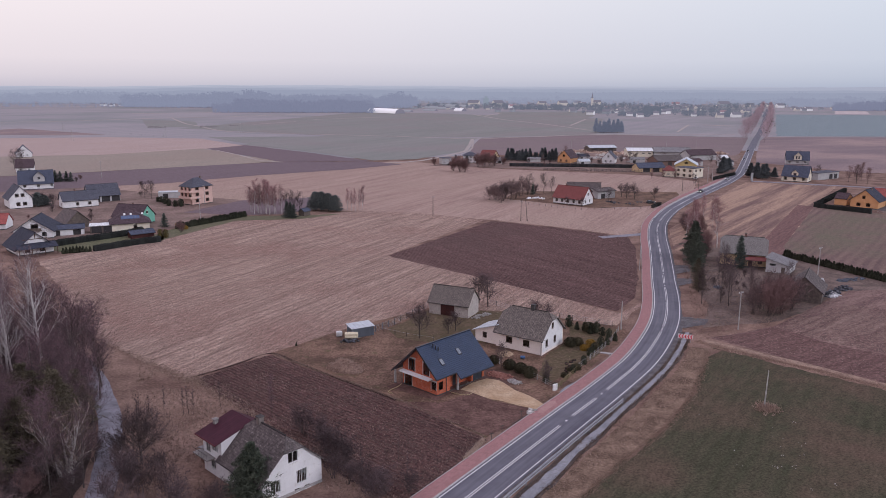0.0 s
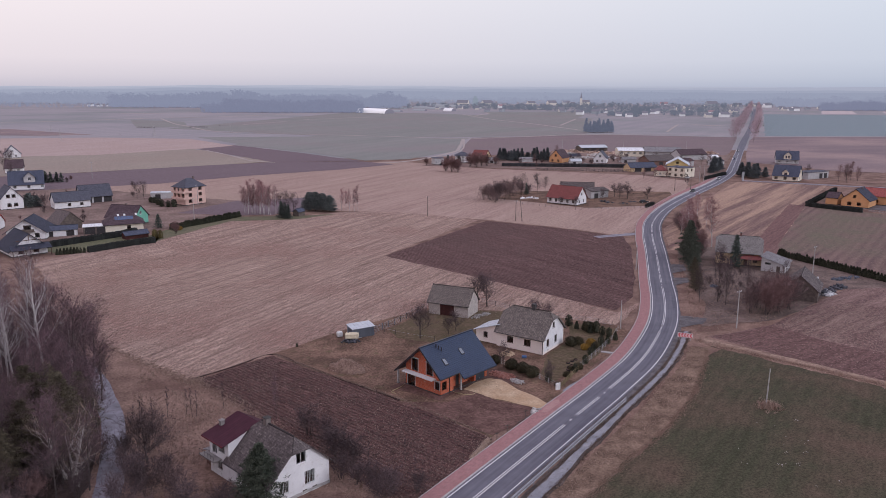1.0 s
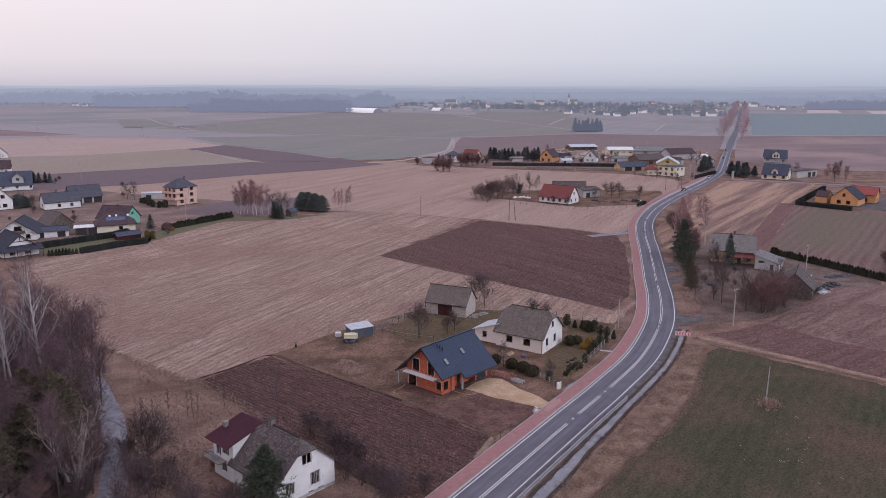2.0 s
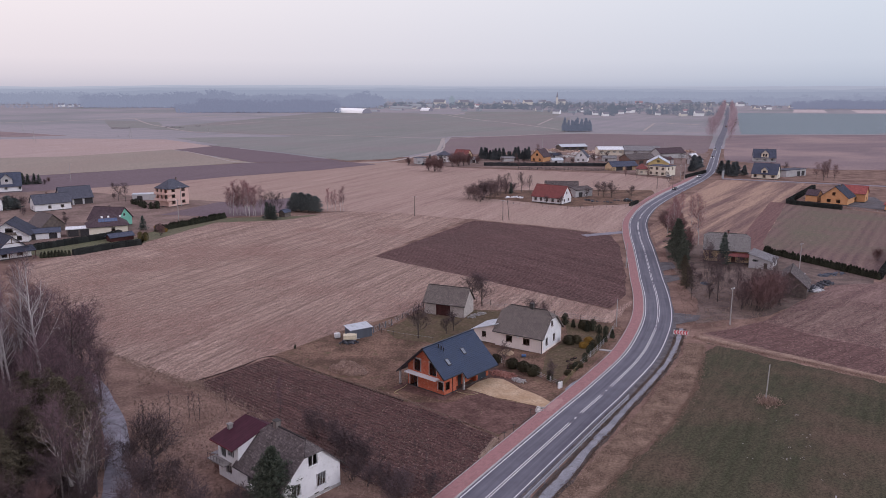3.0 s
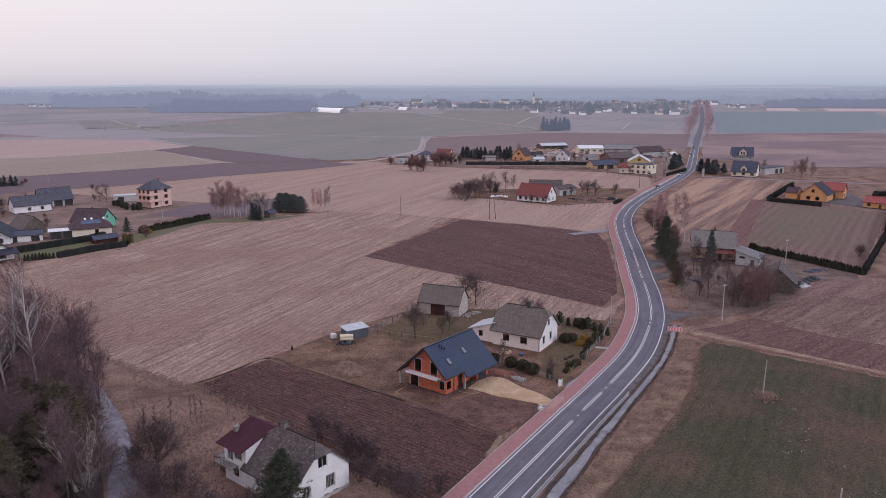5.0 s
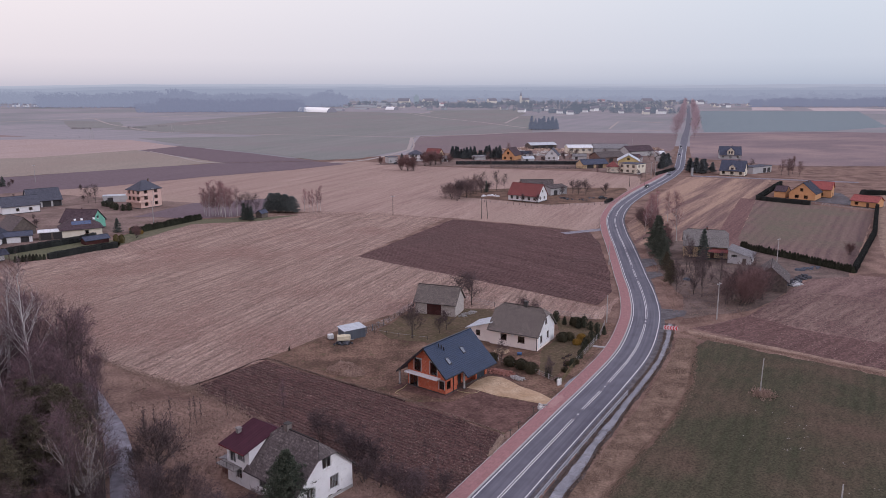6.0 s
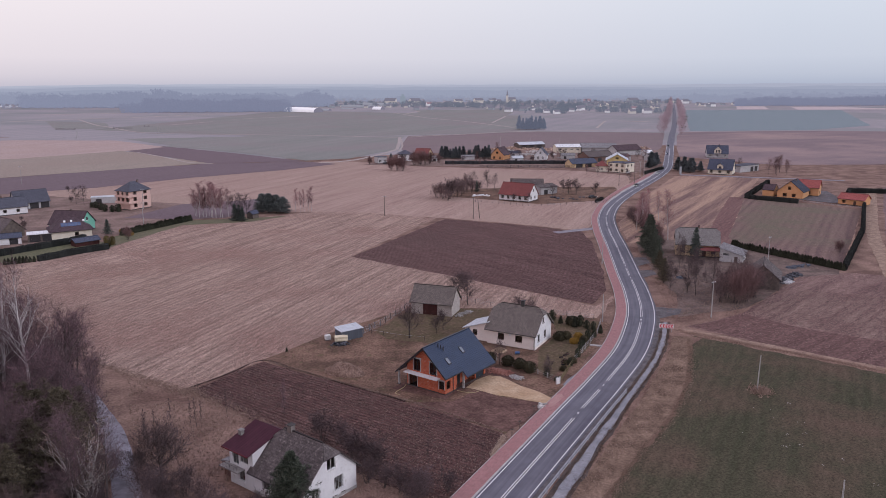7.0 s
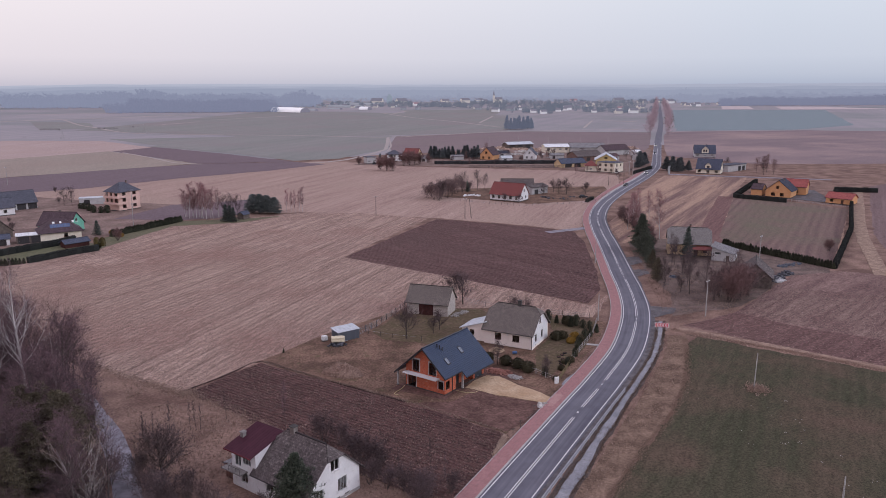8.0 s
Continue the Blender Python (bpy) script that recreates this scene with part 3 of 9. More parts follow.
ground_patch("field", [(47, 150), (74.5, 123.6), (150, 55), (120, 0), (0, 20), (-6, 70), (7.8, 87.4), (11.4, 91.7), (16.7, 98.9), (22.9, 106), (27.7, 112.3), (31.9, 118.7), (36, 125.6), (39.2, 132.1), (42.4, 139), (45.6, 145), (49, 148)], 0.05, M_WHEAT, "dark green winter crop field", "field", 0.9, 0.7, 13)
ground_patch("field", [(49, 156), (66, 164), (100, 196), (117, 199), (129, 190), (300, 300), (300, 20), (170, 42), (75.5, 125.5)], 0.04, M_REDSOIL, "reddish brown soil with pale crop residue", "field", 0.7, 4, 14)
ground_patch("field", [(68, 246), (77, 284), (100, 326), (125, 372), (165, 437), (209, 420), (161, 346), (192, 303), (118, 203), (100, 236), (84, 250)], 0.05, M_STRIPS, "sloping field of brown and tan strips", "field", 0.7, 4, 15)
ground_patch("lawn", [(161, 345), (178, 326), (192, 303), (117, 203), (102, 237), (107, 253)], 0.08, M_THINGRASS, "thin brown and green grass plot inside the hedge", "lawn", 0.5, 3, 16)
ground_patch("grass_strip", [(46.5, 152.6), (52, 147.6), (62, 138.4), (74.5, 125.6), (100, 101.5), (140, 66), (141.5, 68), (101.5, 104), (75.5, 127.4), (63, 140.4), (53, 149.8), (48, 154.6)], 0.09, M_PALEGRASS, "pale dry grass strip between two fields", "field", 0.4, 2, 48)
ground_patch("field", [(131, 191), (300, 300), (430, 420), (300, 400), (252, 372), (207, 310), (164, 249)], 0.05, M_EASTROWS, "reddish brown field in long rows", "field", 0.8, 4, 47)
ground_patch("field", [(102, 237), (107, 253), (161, 345), (155, 349), (101, 258), (97, 243)], 0.075, M_REDSTRIP, "narrow strip of bare red soil", "field", 0.5, 4, 46)
ground_patch("lawn", [(-108, 256), (-92, 300), (-66, 305), (-52, 318), (-74, 313), (-91, 311), (-112, 278)], 0.08, M_LAWN, "green winter grass along the clipped hedge", "lawn", 0.8, 4, 17)
ground_patch("lawn", [(-140, 246), (-120, 274), (-108, 268), (-106, 258), (-130, 238)], 0.08, M_LAWN, "mown green lawn between two hedges", "lawn", 0.4, 4, 18)
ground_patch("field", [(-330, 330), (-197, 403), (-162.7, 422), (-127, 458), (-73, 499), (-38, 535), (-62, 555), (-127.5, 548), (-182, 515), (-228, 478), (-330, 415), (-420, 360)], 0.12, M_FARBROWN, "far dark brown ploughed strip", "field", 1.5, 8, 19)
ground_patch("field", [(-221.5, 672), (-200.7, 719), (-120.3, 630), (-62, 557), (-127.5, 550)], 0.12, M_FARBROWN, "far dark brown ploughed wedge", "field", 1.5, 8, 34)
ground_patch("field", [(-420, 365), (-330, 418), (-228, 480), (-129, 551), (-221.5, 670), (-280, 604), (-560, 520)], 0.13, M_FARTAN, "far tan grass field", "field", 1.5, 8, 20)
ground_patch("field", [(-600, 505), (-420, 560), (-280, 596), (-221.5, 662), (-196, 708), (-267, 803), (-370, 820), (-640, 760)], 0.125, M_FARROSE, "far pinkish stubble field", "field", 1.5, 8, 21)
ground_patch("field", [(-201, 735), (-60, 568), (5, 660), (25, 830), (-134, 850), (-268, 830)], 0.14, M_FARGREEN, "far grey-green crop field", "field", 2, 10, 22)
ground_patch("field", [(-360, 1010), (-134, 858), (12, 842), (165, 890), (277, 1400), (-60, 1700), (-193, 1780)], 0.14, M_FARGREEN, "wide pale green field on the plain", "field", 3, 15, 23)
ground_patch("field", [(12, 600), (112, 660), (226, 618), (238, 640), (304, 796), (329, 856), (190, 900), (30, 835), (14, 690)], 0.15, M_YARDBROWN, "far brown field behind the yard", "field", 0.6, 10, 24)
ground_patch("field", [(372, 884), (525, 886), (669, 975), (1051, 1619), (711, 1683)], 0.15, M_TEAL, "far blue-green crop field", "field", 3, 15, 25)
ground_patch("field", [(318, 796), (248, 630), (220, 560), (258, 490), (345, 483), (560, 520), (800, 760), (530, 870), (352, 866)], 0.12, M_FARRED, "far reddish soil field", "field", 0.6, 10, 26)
ground_patch("field", [(-120, 320), (-104, 356), (-60, 372), (-66, 330), (-78, 316), (-94, 314)], 0.09, M_FARBROWN, "brown vegetable plot beside the tall house", "field", 1, 5, 27)

ground_patch("yard_ground", [(-140, 247), (-120, 276), (-112, 281), (-94, 312), (-112, 318), (-100, 356), (-150, 378), (-240, 425), (-320, 370), (-190, 255)], 0.06, M_VYARD, "trodden grass and earth between the village houses", "yard", 1.0, 5, 28)
ground_patch("yard_ground", [(50, 163), (57, 180), (60, 200), (65, 228), (71, 247), (84, 251), (100, 237), (116, 203), (112, 197), (98, 195), (70, 168)], 0.07, M_FARMYARD, "rough grass round the old farmhouse", "yard", 0.8, 3, 29)
ground_patch("yard_ground", [(20, 366), (42, 350), (58, 336), (92, 345), (108, 372), (112, 392), (70, 396), (30, 392)], 0.08, M_YARD, "grass and gravel round the red-roofed farm", "yard", 0.8, 3, 30)
ground_patch("yard_ground", [(-20, 528), (116, 486), (124, 460), (140, 448), (172, 480), (205, 560), (232, 620), (226, 668), (90, 668), (60, 600), (0, 566)], 0.10, M_VYARD, "worn earth of the far farmyards", "yard", 1.5, 6, 33)
ground_patch("field", [(50.5, 155.8), (66, 163.6), (74, 152), (90, 138), (122, 107), (112, 96), (74.8, 127), (62, 141)], 0.07, M_DARKRED, "smooth dark red soil along the field edge", "field", 1.2, 3, 36)
ground_patch("field", [(66, 163.8), (74, 152.5), (90, 138.5), (122, 107.5), (165, 95), (150, 140), (112, 172), (92, 182)], 0.06, M_RESIDUE, "soil thickly strewn with pale crop residue", "field", 2.5, 3, 37)
ground_patch("lawn", [(11.5, 130), (9.6, 133.8), (13.6, 146), (19, 154), (20.5, 165.5), (31, 161.5), (24.8, 148), (18, 137.2)], 0.09, M_GREENYARD, "short green-brown grass of the garden", "lawn", 0.6, 2, 38)
ground_patch("lawn", [(-20, 161.5), (-11, 176.5), (7, 174.5), (10, 160), (2, 152), (-9, 151), (-18, 155)], 0.09, M_GREENYARD, "short green-brown grass behind the new house", "lawn", 0.8, 2, 39)
ground_patch("sand_spill", [(8.3, 118.6), (10.2, 121.2), (11.2, 121.4), (11.3, 120.4), (9.4, 117.6), (8.6, 116.4), (7.6, 116.6)], 0.262, mat("dusty_paving", (0.37, 0.205, 0.195), (0.41, 0.25, 0.23), 0.6, 0.95, fine=4.0, relief=0.2, c3=(0.36, 0.19, 0.185), grain=0.4), "pale sandy dust spilled over the paved path", "dust", 0.2, 0.6, 61)
ground_patch("gravel_apron", [(54.4, 199), (56.4, 208), (61.5, 208), (60.5, 203)], 0.1, M_GRAVEL, "grey gravel entrance by the bend", "driveway", 0.4, 2, 42)
ground_patch("gravel_apron", [(57.4, 212), (60.6, 224.5), (66, 225), (64.5, 217)], 0.1, M_GRAVEL, "grey gravel entrance by the bend", "driveway", 0.4, 2, 43)
ground_patch("gravel_apron", [(44.6, 162), (47.6, 171.5), (53.5, 169), (51, 165)], 0.1, M_GRAVEL, "grey gravel entrance by the bend", "driveway", 0.4, 2, 44)
ground_patch("verge", [(-8, 71), (2, 86.3), (18.3, 109.6), (26.3, 121), (36.5, 137), (43.6, 150.5), (47, 149), (42.4, 139), (36, 125.6), (27.7, 112.3), (16.7, 98.9), (7.8, 87.4), (-4, 70)], 0.04, mat("rough_verge", (0.125, 0.083, 0.062), (0.25, 0.172, 0.13), 0.3, 0.95, relief=0.9, fine=2.6, spec=0.1, c3=(0.115, 0.075, 0.055), grain=1.2), "rough brown grass and earth of the road verge", "verge", 0.5, 1.5, 62)
ROAD = spline([(-24.5, 61.3), (-4.2, 90.65), (12.1, 113.95), (20.15, 125.3), (30.5, 140.95), (38.0, 155.8), (43.6, 169.6), (48.6, 186.5), (52.8, 203.9), (57.0, 220.6), (63.0, 245.0), (68.8, 269.5), (77.2, 298.5), (90.8, 330.5), (110.4, 366.0), (134.1, 404.5), (154.0, 437.0), (175.7, 477.0), (194.0, 517.8), (236.5, 617.9), (310, 790), (416, 1035), (620, 1520), (900, 2190)], 2.0)
NEAR = [p for p in ROAD if p.y < 700]
road = tagged(part("road", ribbon(ROAD, -3.27, 3.36, -0.05, 0.16), M_ASPHALT), "grey asphalt road with white markings curving past the houses", "road", kind="structure")


def arc(lo, hi, pts):
    s, out = 0.0, []
    for i, p in enumerate(pts):
        if i:
            s += (p - pts[i - 1]).length
        if lo <= s <= hi:
            out.append(p)
    return out


FINE = spline([(p.x, p.y) for p in NEAR[::4]], 0.5)
part("edge_line", ribbon(NEAR, -3.04, -2.88, 0.15, 0.17), M_LINE, road, "white edge line")
part("edge_line", ribbon(NEAR, 2.88, 3.05, 0.15, 0.17), M_LINE, road, "white edge line")


BREAKS = (62.0, 75.5, 118, 158, 172, 196, 236, 262, 300, 340, 380, 420, 460, 500, 540, 580)


def marks():
    """The double centre line, broken by short wide marks."""
    s = 0.0
    for b in (*BREAKS, 640):
        seg = arc(s, b, FINE)
        if len(seg) > 1:
            for o in (-0.17, 0.17):
                part("centre_line", ribbon(seg, o - 0.065, o + 0.065, 0.15, 0.17), M_LINE, road, "white centre line")
        seg = arc(b + 1.2, b + 2.6, FINE)
        if len(seg) > 1:
            part("dash", ribbon(seg, -0.14, 0.14, 0.15, 0.17), M_LINE, road)
        s = b + 3.8


marks()
PATHPTS = [p for p in ROAD if p.y < 470]
path_out = lambda s: -5.85 - 1.3 * min(1, max(0, (s - 280) / 60))
path_in = lambda s: -3.56 - 0.9 * min(1, max(0, (s - 280) / 60))
pavement = tagged(part("pavement", ribbon(PATHPTS, path_out, path_in, -0.05, 0.25), M_PAVER), "red paved foot and cycle path along the road", "path", kind="structure")
part("kerb", ribbon(PATHPTS, path_in, -3.28, -0.05, 0.24), M_KERB, pavement, "pale concrete kerb")
part("edging", ribbon(PATHPTS, lambda s: path_out(s) - 0.12, path_out, -0.05, 0.27), M_KERB, pavement, "thin concrete edging")
tagged(part("shoulder", ribbon([p for p in ROAD if p.y < 330], 3.35, lambda s: 4.3 - 0.9 * min(1, max(0, (s - 118) / 20)) + (0.35 if s > 150 else 0), -0.05, 0.12, 0.25, 4), M_GRAVEL, None), "gravelly grey road shoulder", "road", kind="structure")
DITCH = [p for p in ROAD if 55 < p.y < 163]
d_in = lambda s: 5.65 - 0.75 * min(1, max(0, (s - 29) / 46)) + 0.25 * noise.noise(Vector((s * 0.16, 5, 3)))
d_out = lambda s: 7.4 - 1.5 * min(1, max(0, (s - 29) / 46)) + 0.4 * noise.noise(Vector((s * 0.12, 2, 7)))
tagged(part("ditch_bank", ribbon(DITCH, lambda s: d_in(s) - 0.75, lambda s: d_out(s) + 0.55, -0.05, 0.085, 0.35, 6), M_DAMP), "damp dark bank of the drainage ditch", "ground", kind="structure")
ditch = tagged(part("ditch", ribbon(DITCH, d_in, d_out, -0.05, 0.11, 0.25, 2), M_DITCH), "shallow drainage ditch filled with pale grey gravel", "ditch", kind="structure")
LANE = spline([(-46, 68), (-52.2, 89.8), (-54.6, 97.5), (-57.2, 104.5), (-61.6, 114.6), (-66.2, 122.5), (-72.5, 132.5), (-84, 145.5), (-95, 154), (-120, 168)], 2.0)
tagged(part("lane", ribbon(LANE, -1.75, 1.75, -0.05, 0.12, 0.25, 7), M_LANE), "narrow grey lane at the edge of the wood", "road", kind="structure")
side = spline([(170, 442), (212, 421), (250, 402)], 3)
tagged(part("lane", ribbon(side, -2.0, 2.0, -0.05, 0.14), M_LANE), "pale side road leading off the main road", "road", kind="structure")
tagged(part("lane", ribbon(spline([(48, 268), (58, 272), (68, 276)], 2), -1.8, 1.8, -0.05, 0.12), M_LANE), "short gravel turning beside the path", "road", kind="structure")
tagged(part("track", ribbon(spline([(125, 192), (160, 250), (203, 312), (245, 372)], 4), -2.2, 2.2, -0.05, 0.065, 0.5, 3), M_PALEGRASS), "grassy field track beside the hedge", "track", kind="structure")


for pts_, w_ in (([(-760, 1140), (-623, 1206), (-509, 1358), (-429, 1414), (-353, 1526), (-262, 1645), (-190, 1740)], 6), ([(-487, 1341), (-400, 1150), (-357, 1076), (-283, 948), (-217, 905), (-149, 884), (-62, 854), (14, 816), (60, 838), (106, 865), (158, 899), (240, 912), (337, 920)], 3.5), ([(-51, 543), (-26, 563), (5, 642), (11, 683), (20, 813)], 3.0), ([(48, 1603), (91, 1349), (139, 1182), (179, 996)], 4), ([(174, 1129), (243, 1384)], 4), ([(283, 967), (360, 1169)], 3), ([(381, 1168), (413, 1128)], 9), ([(-234, 1311), (-128, 1452)], 5), ([(-292, 1127), (-250, 1231)], 4), ([(72, 1544), (109, 1701)], 6), ([(-206, 654), (-170, 600), (-144, 558), (-125, 546)], 2.0), ([(-657, 1586), (-503, 1671)], 10)):
    tagged(part("track", ribbon(spline(pts_, 12), -w_ / 2, w_ / 2, -0.05, 0.22, 0.8, 5), M_FARTRACK), "pale far field track between the crops", "track", kind="structure")
tagged(part("track", ribbon(spline([(6, 640), (11, 683), (14, 740), (16, 800)], 8), 3.2, 4.6, -0.05, 0.2, 0.8, 6), M_FARTRACK), "second pale wheel track of the field lane", "track", kind="structure")
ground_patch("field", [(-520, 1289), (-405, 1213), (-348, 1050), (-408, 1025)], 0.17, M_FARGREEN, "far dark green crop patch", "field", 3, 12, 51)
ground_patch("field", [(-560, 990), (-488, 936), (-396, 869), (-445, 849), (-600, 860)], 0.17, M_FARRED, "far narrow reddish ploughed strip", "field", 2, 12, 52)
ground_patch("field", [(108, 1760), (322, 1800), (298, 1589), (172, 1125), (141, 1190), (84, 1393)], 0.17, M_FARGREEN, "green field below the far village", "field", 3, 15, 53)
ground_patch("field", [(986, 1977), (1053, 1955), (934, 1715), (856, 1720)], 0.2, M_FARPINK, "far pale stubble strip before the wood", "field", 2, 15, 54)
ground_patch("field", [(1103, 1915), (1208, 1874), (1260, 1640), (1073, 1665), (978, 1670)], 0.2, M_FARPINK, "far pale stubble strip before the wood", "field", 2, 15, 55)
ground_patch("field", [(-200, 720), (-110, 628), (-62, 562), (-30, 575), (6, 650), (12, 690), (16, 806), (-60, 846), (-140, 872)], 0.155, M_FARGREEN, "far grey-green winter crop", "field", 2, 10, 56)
ground_patch("paved_yard", [(182, 336), (197, 318), (214, 362), (200, 372), (190, 352)], 0.1, M_GRAVEL, "grey paved yard of the orange villa", "yard", 0.3, 3, 35)


# ---- guardrail, signs and poles ----
M_RAIL = mat("weathered_zinc", (0.30, 0.30, 0.335), (0.37, 0.37, 0.40), 1.5, 0.6, 0.1, relief=0.05)
def guardrail(lo, hi, off):
    seg = arc(lo, hi, NEAR)
    ns = sides(seg)
    g = thing("guardrail", seg[0].x, seg[0].y, label="low galvanised steel guardrail beside the ditch", category="guardrail")
    base = seg[0]
    pts = [p + n * off - base for p, n in zip(seg, ns)]
    part("rail", ribbon(pts, -0.05, 0.05, 0.82, 1.08), M_RAIL, g)
    part("lower_rail", ribbon(pts, -0.05, 0.05, 0.42, 0.54), M_RAIL, g)
    me = None
    for p in pts[::2]:
        if me is None:
            b = boxes((-0.07, -0.07, -0.1, 0.07, 0.07, 1.12))
            o = part("post", b, M_RAIL, g)
            me = o.data
        else:
            o = new("post", me)
            o.parent = g
        o.matrix_basis = pose(p.x, p.y, 0)
    return g


guardrail(0, 76, 4.6)


def utility_pole(x, y, h, label, turn=0.0, arms=1, wood=False, lean=0.0, r=0.15):
    t = thing("utility_pole", x, y, turn, label=label, category="pole", group="utility poles")
    o = new("shaft", pole_mesh("shaft", h, r, r * 0.55, M_OLDWOOD if wood else M_KERB))
    o.parent = t
    for i in range(arms):
        part("crossarm", boxes((-0.7, -0.05, h - 0.45 - i * 0.6, 0.7, 0.05, h - 0.35 - i * 0.6)), M_STEEL, t)
        for sx in (-0.6, 0.6):
            part("insulator", boxes((sx - 0.05, -0.05, h - 0.35 - i * 0.6, sx + 0.05, 0.05, h - 0.18 - i * 0.6)), M_FRAME, t)
    t.rotation_euler[1] += radians(lean)
    return t


CONC = "slim grey concrete utility pole standing in rough grass"
utility_pole(57.5, 162, 8.8, CONC, 30)
utility_pole(46.2, 120.1, 6.4, "thin pale concrete pole alone in the crop field", 0, 0, False, 1.5, 0.12)
utility_pole(35.8, 80.5, 5.0, "short pale concrete pole in the crop field", 30, 0)
utility_pole(99, 212, 8.5, CONC, 30)
utility_pole(-107, 303, 9, CONC, 10)
utility_pole(-210, 444, 10, CONC, 10)
utility_pole(-13, 313, 8.5, "dark wooden utility pole in the stubble field", 10, 1, True)
utility_pole(22.6, 302, 8.5, "dark wooden utility pole in the stubble field", 10, 1, True)
utility_pole(25.2, 302, 8.5, "dark wooden utility pole in the stubble field", 10, 0, True, -6)
utility_pole(49.5, 218, 7.5, "slender grey street pole by the paved path", 20, 0)
utility_pole(31.4, 161.5, 6.5, "slender grey pole at the garden corner", 20, 0)
utility_pole(-118, 344, 9, CONC, 10)
utility_pole(123, 392, 8, "dark wooden utility pole by the path", 10, 0, True)
utility_pole(116, 396, 8, "dark wooden utility pole by the path", 10, 0, True)
utility_pole(143, 437, 9, CONC, 10, 1)
utility_pole(147, 441, 9, CONC, 10, 0)


def chevron_sign(x, y, turn):
    s = thing("chevron_sign", x, y, turn, label="red and white chevron bend sign on two posts", category="road sign")
    for sx in (0.4, 2.6):
        part("post", boxes((sx - 0.04, 0.02, -0.1, sx + 0.04, 0.1, 1.6)), M_STEEL, s)
    part("board", boxes((0, -0.02, 0.75, 3.0, 0.02, 1.7)), mat("sign_white", (0.86, 0.86, 0.86), (0.9, 0.9, 0.9), 1, 0.5, relief=0), s)
    red = mat("sign_red", (0.62, 0.02, 0.03), (0.68, 0.03, 0.04), 1, 0.5, relief=0)
    for i in range(5):
        x0 = 0.08 + i * 0.58
        bm = bmesh.new()
        for za, zb, xa, xb in ((0.78, 1.225, 0.28, 0.0), (1.225, 1.67, 0.0, 0.28)):
            vs = [bm.verts.new(p) for p in ((x0 + xa, -0.03, za), (x0 + xa + 0.28, -0.03, za), (x0 + xb + 0.28, -0.03, zb), (x0 + xb, -0.03, zb))]
            bm.faces.new(vs)
        part("chevron", bm, red, s)
    return s


chevron_sign(41.7, 153.8, -20)


# ---- buildings ----
def wall_matrix(side_, L, W):
    if side_ == "f":
        return Matrix.Identity(4)
    if side_ == "r":
        return Matrix.Translation((L, 0, 0)) @ Matrix.Rotation(math.pi / 2, 4, "Z")
    if side_ == "b":
        return Matrix.Translation((L, W, 0)) @ Matrix.Rotation(math.pi, 4, "Z")
    return Matrix.Translation((0, W, 0)) @ Matrix.Rotation(-math.pi / 2, 4, "Z")


def wall_bm(top, thick, holes, z_base=-0.3):
    """A wall in its own plane: s along, d inward, under the top line [(s, z), ...], with openings (s0, s1, z0, z1) cut through."""
    bm = bmesh.new()
    lo, hi = top[0][0], top[-1][0]

    def top_at(s):
        for (s0, z0), (s1, z1) in zip(top, top[1:]):
            if s0 <= s <= s1:
                return z0 + (z1 - z0) * (s - s0) / max(1e-6, s1 - s0)
        return top[-1][1]

    cuts = sorted({lo, hi, *[s for s, _ in top], *[min(hi, max(lo, c)) for h in holes for c in h[:2]]})
    for s0, s1 in zip(cuts, cuts[1:]):
        if s1 - s0 < 1e-4:
            continue
        mid = (s0 + s1) / 2
        here = sorted((h[2], h[3]) for h in holes if h[0] < mid < h[1])
        z = z_base
        for z0, z1 in here:
            if z0 - z > 1e-3:
                block(bm, s0, 0, z, s1, thick, z0)
            z = z1
        ta, tb = top_at(s0 + 1e-5), top_at(s1 - 1e-5)
        if max(ta, tb) > z + 1e-3:
            ta, tb = max(ta, z + 0.001), max(tb, z + 0.001)
            hexa(bm, [(s0, 0, z), (s1, 0, z), (s1, thick, z), (s0, thick, z)], [(s0, 0, ta), (s1, 0, tb), (s1, thick, tb), (s0, thick, ta)])
    bmesh.ops.remove_doubles(bm, verts=bm.verts[:], dist=1e-4)
    bm.normal_update()
    return wall_uv(bm)


def add_window(owner, M, s0, s1, z0, z1, frame_mat, mull=1, depth=0.1, sill=True, bars=False):
    t = 0.07
    d0, d1 = depth, depth + 0.07
    dims = [(s0, d0, z0, s1, d1, z0 + t), (s0, d0, z1 - t, s1, d1, z1), (s0, d0, z0 + t, s0 + t, d1, z1 - t), (s1 - t, d0, z0 + t, s1, d1, z1 - t)]
    for i in range(mull):
        c = s0 + (s1 - s0) * (i + 1) / (mull + 1)
        dims.append((c - 0.03, d0 + 0.005, z0 + t, c + 0.03, d1 - 0.005, z1 - t))
    if bars:
        zc = z0 + (z1 - z0) * 0.65
        dims.append((s0 + t, d0 + 0.01, zc - 0.02, s1 - t, d1 - 0.01, zc + 0.02))
    bm = boxes(*dims)
    bm.transform(M)
    w = part("window", bm, frame_mat, owner)
    bm = boxes((s0 + t, d0 + 0.03, z0 + t, s1 - t, d0 + 0.045, z1 - t))
    bm.transform(M)
    part("pane", bm, M_GLASS, w)
    if sill:
        bm = boxes((s0 - 0.08, -0.07, z0 - 0.06, s1 + 0.08, depth - 0.002, z0 - 0.003))
        bm.transform(M)
        part("sill", bm, frame_mat, w)
    return w


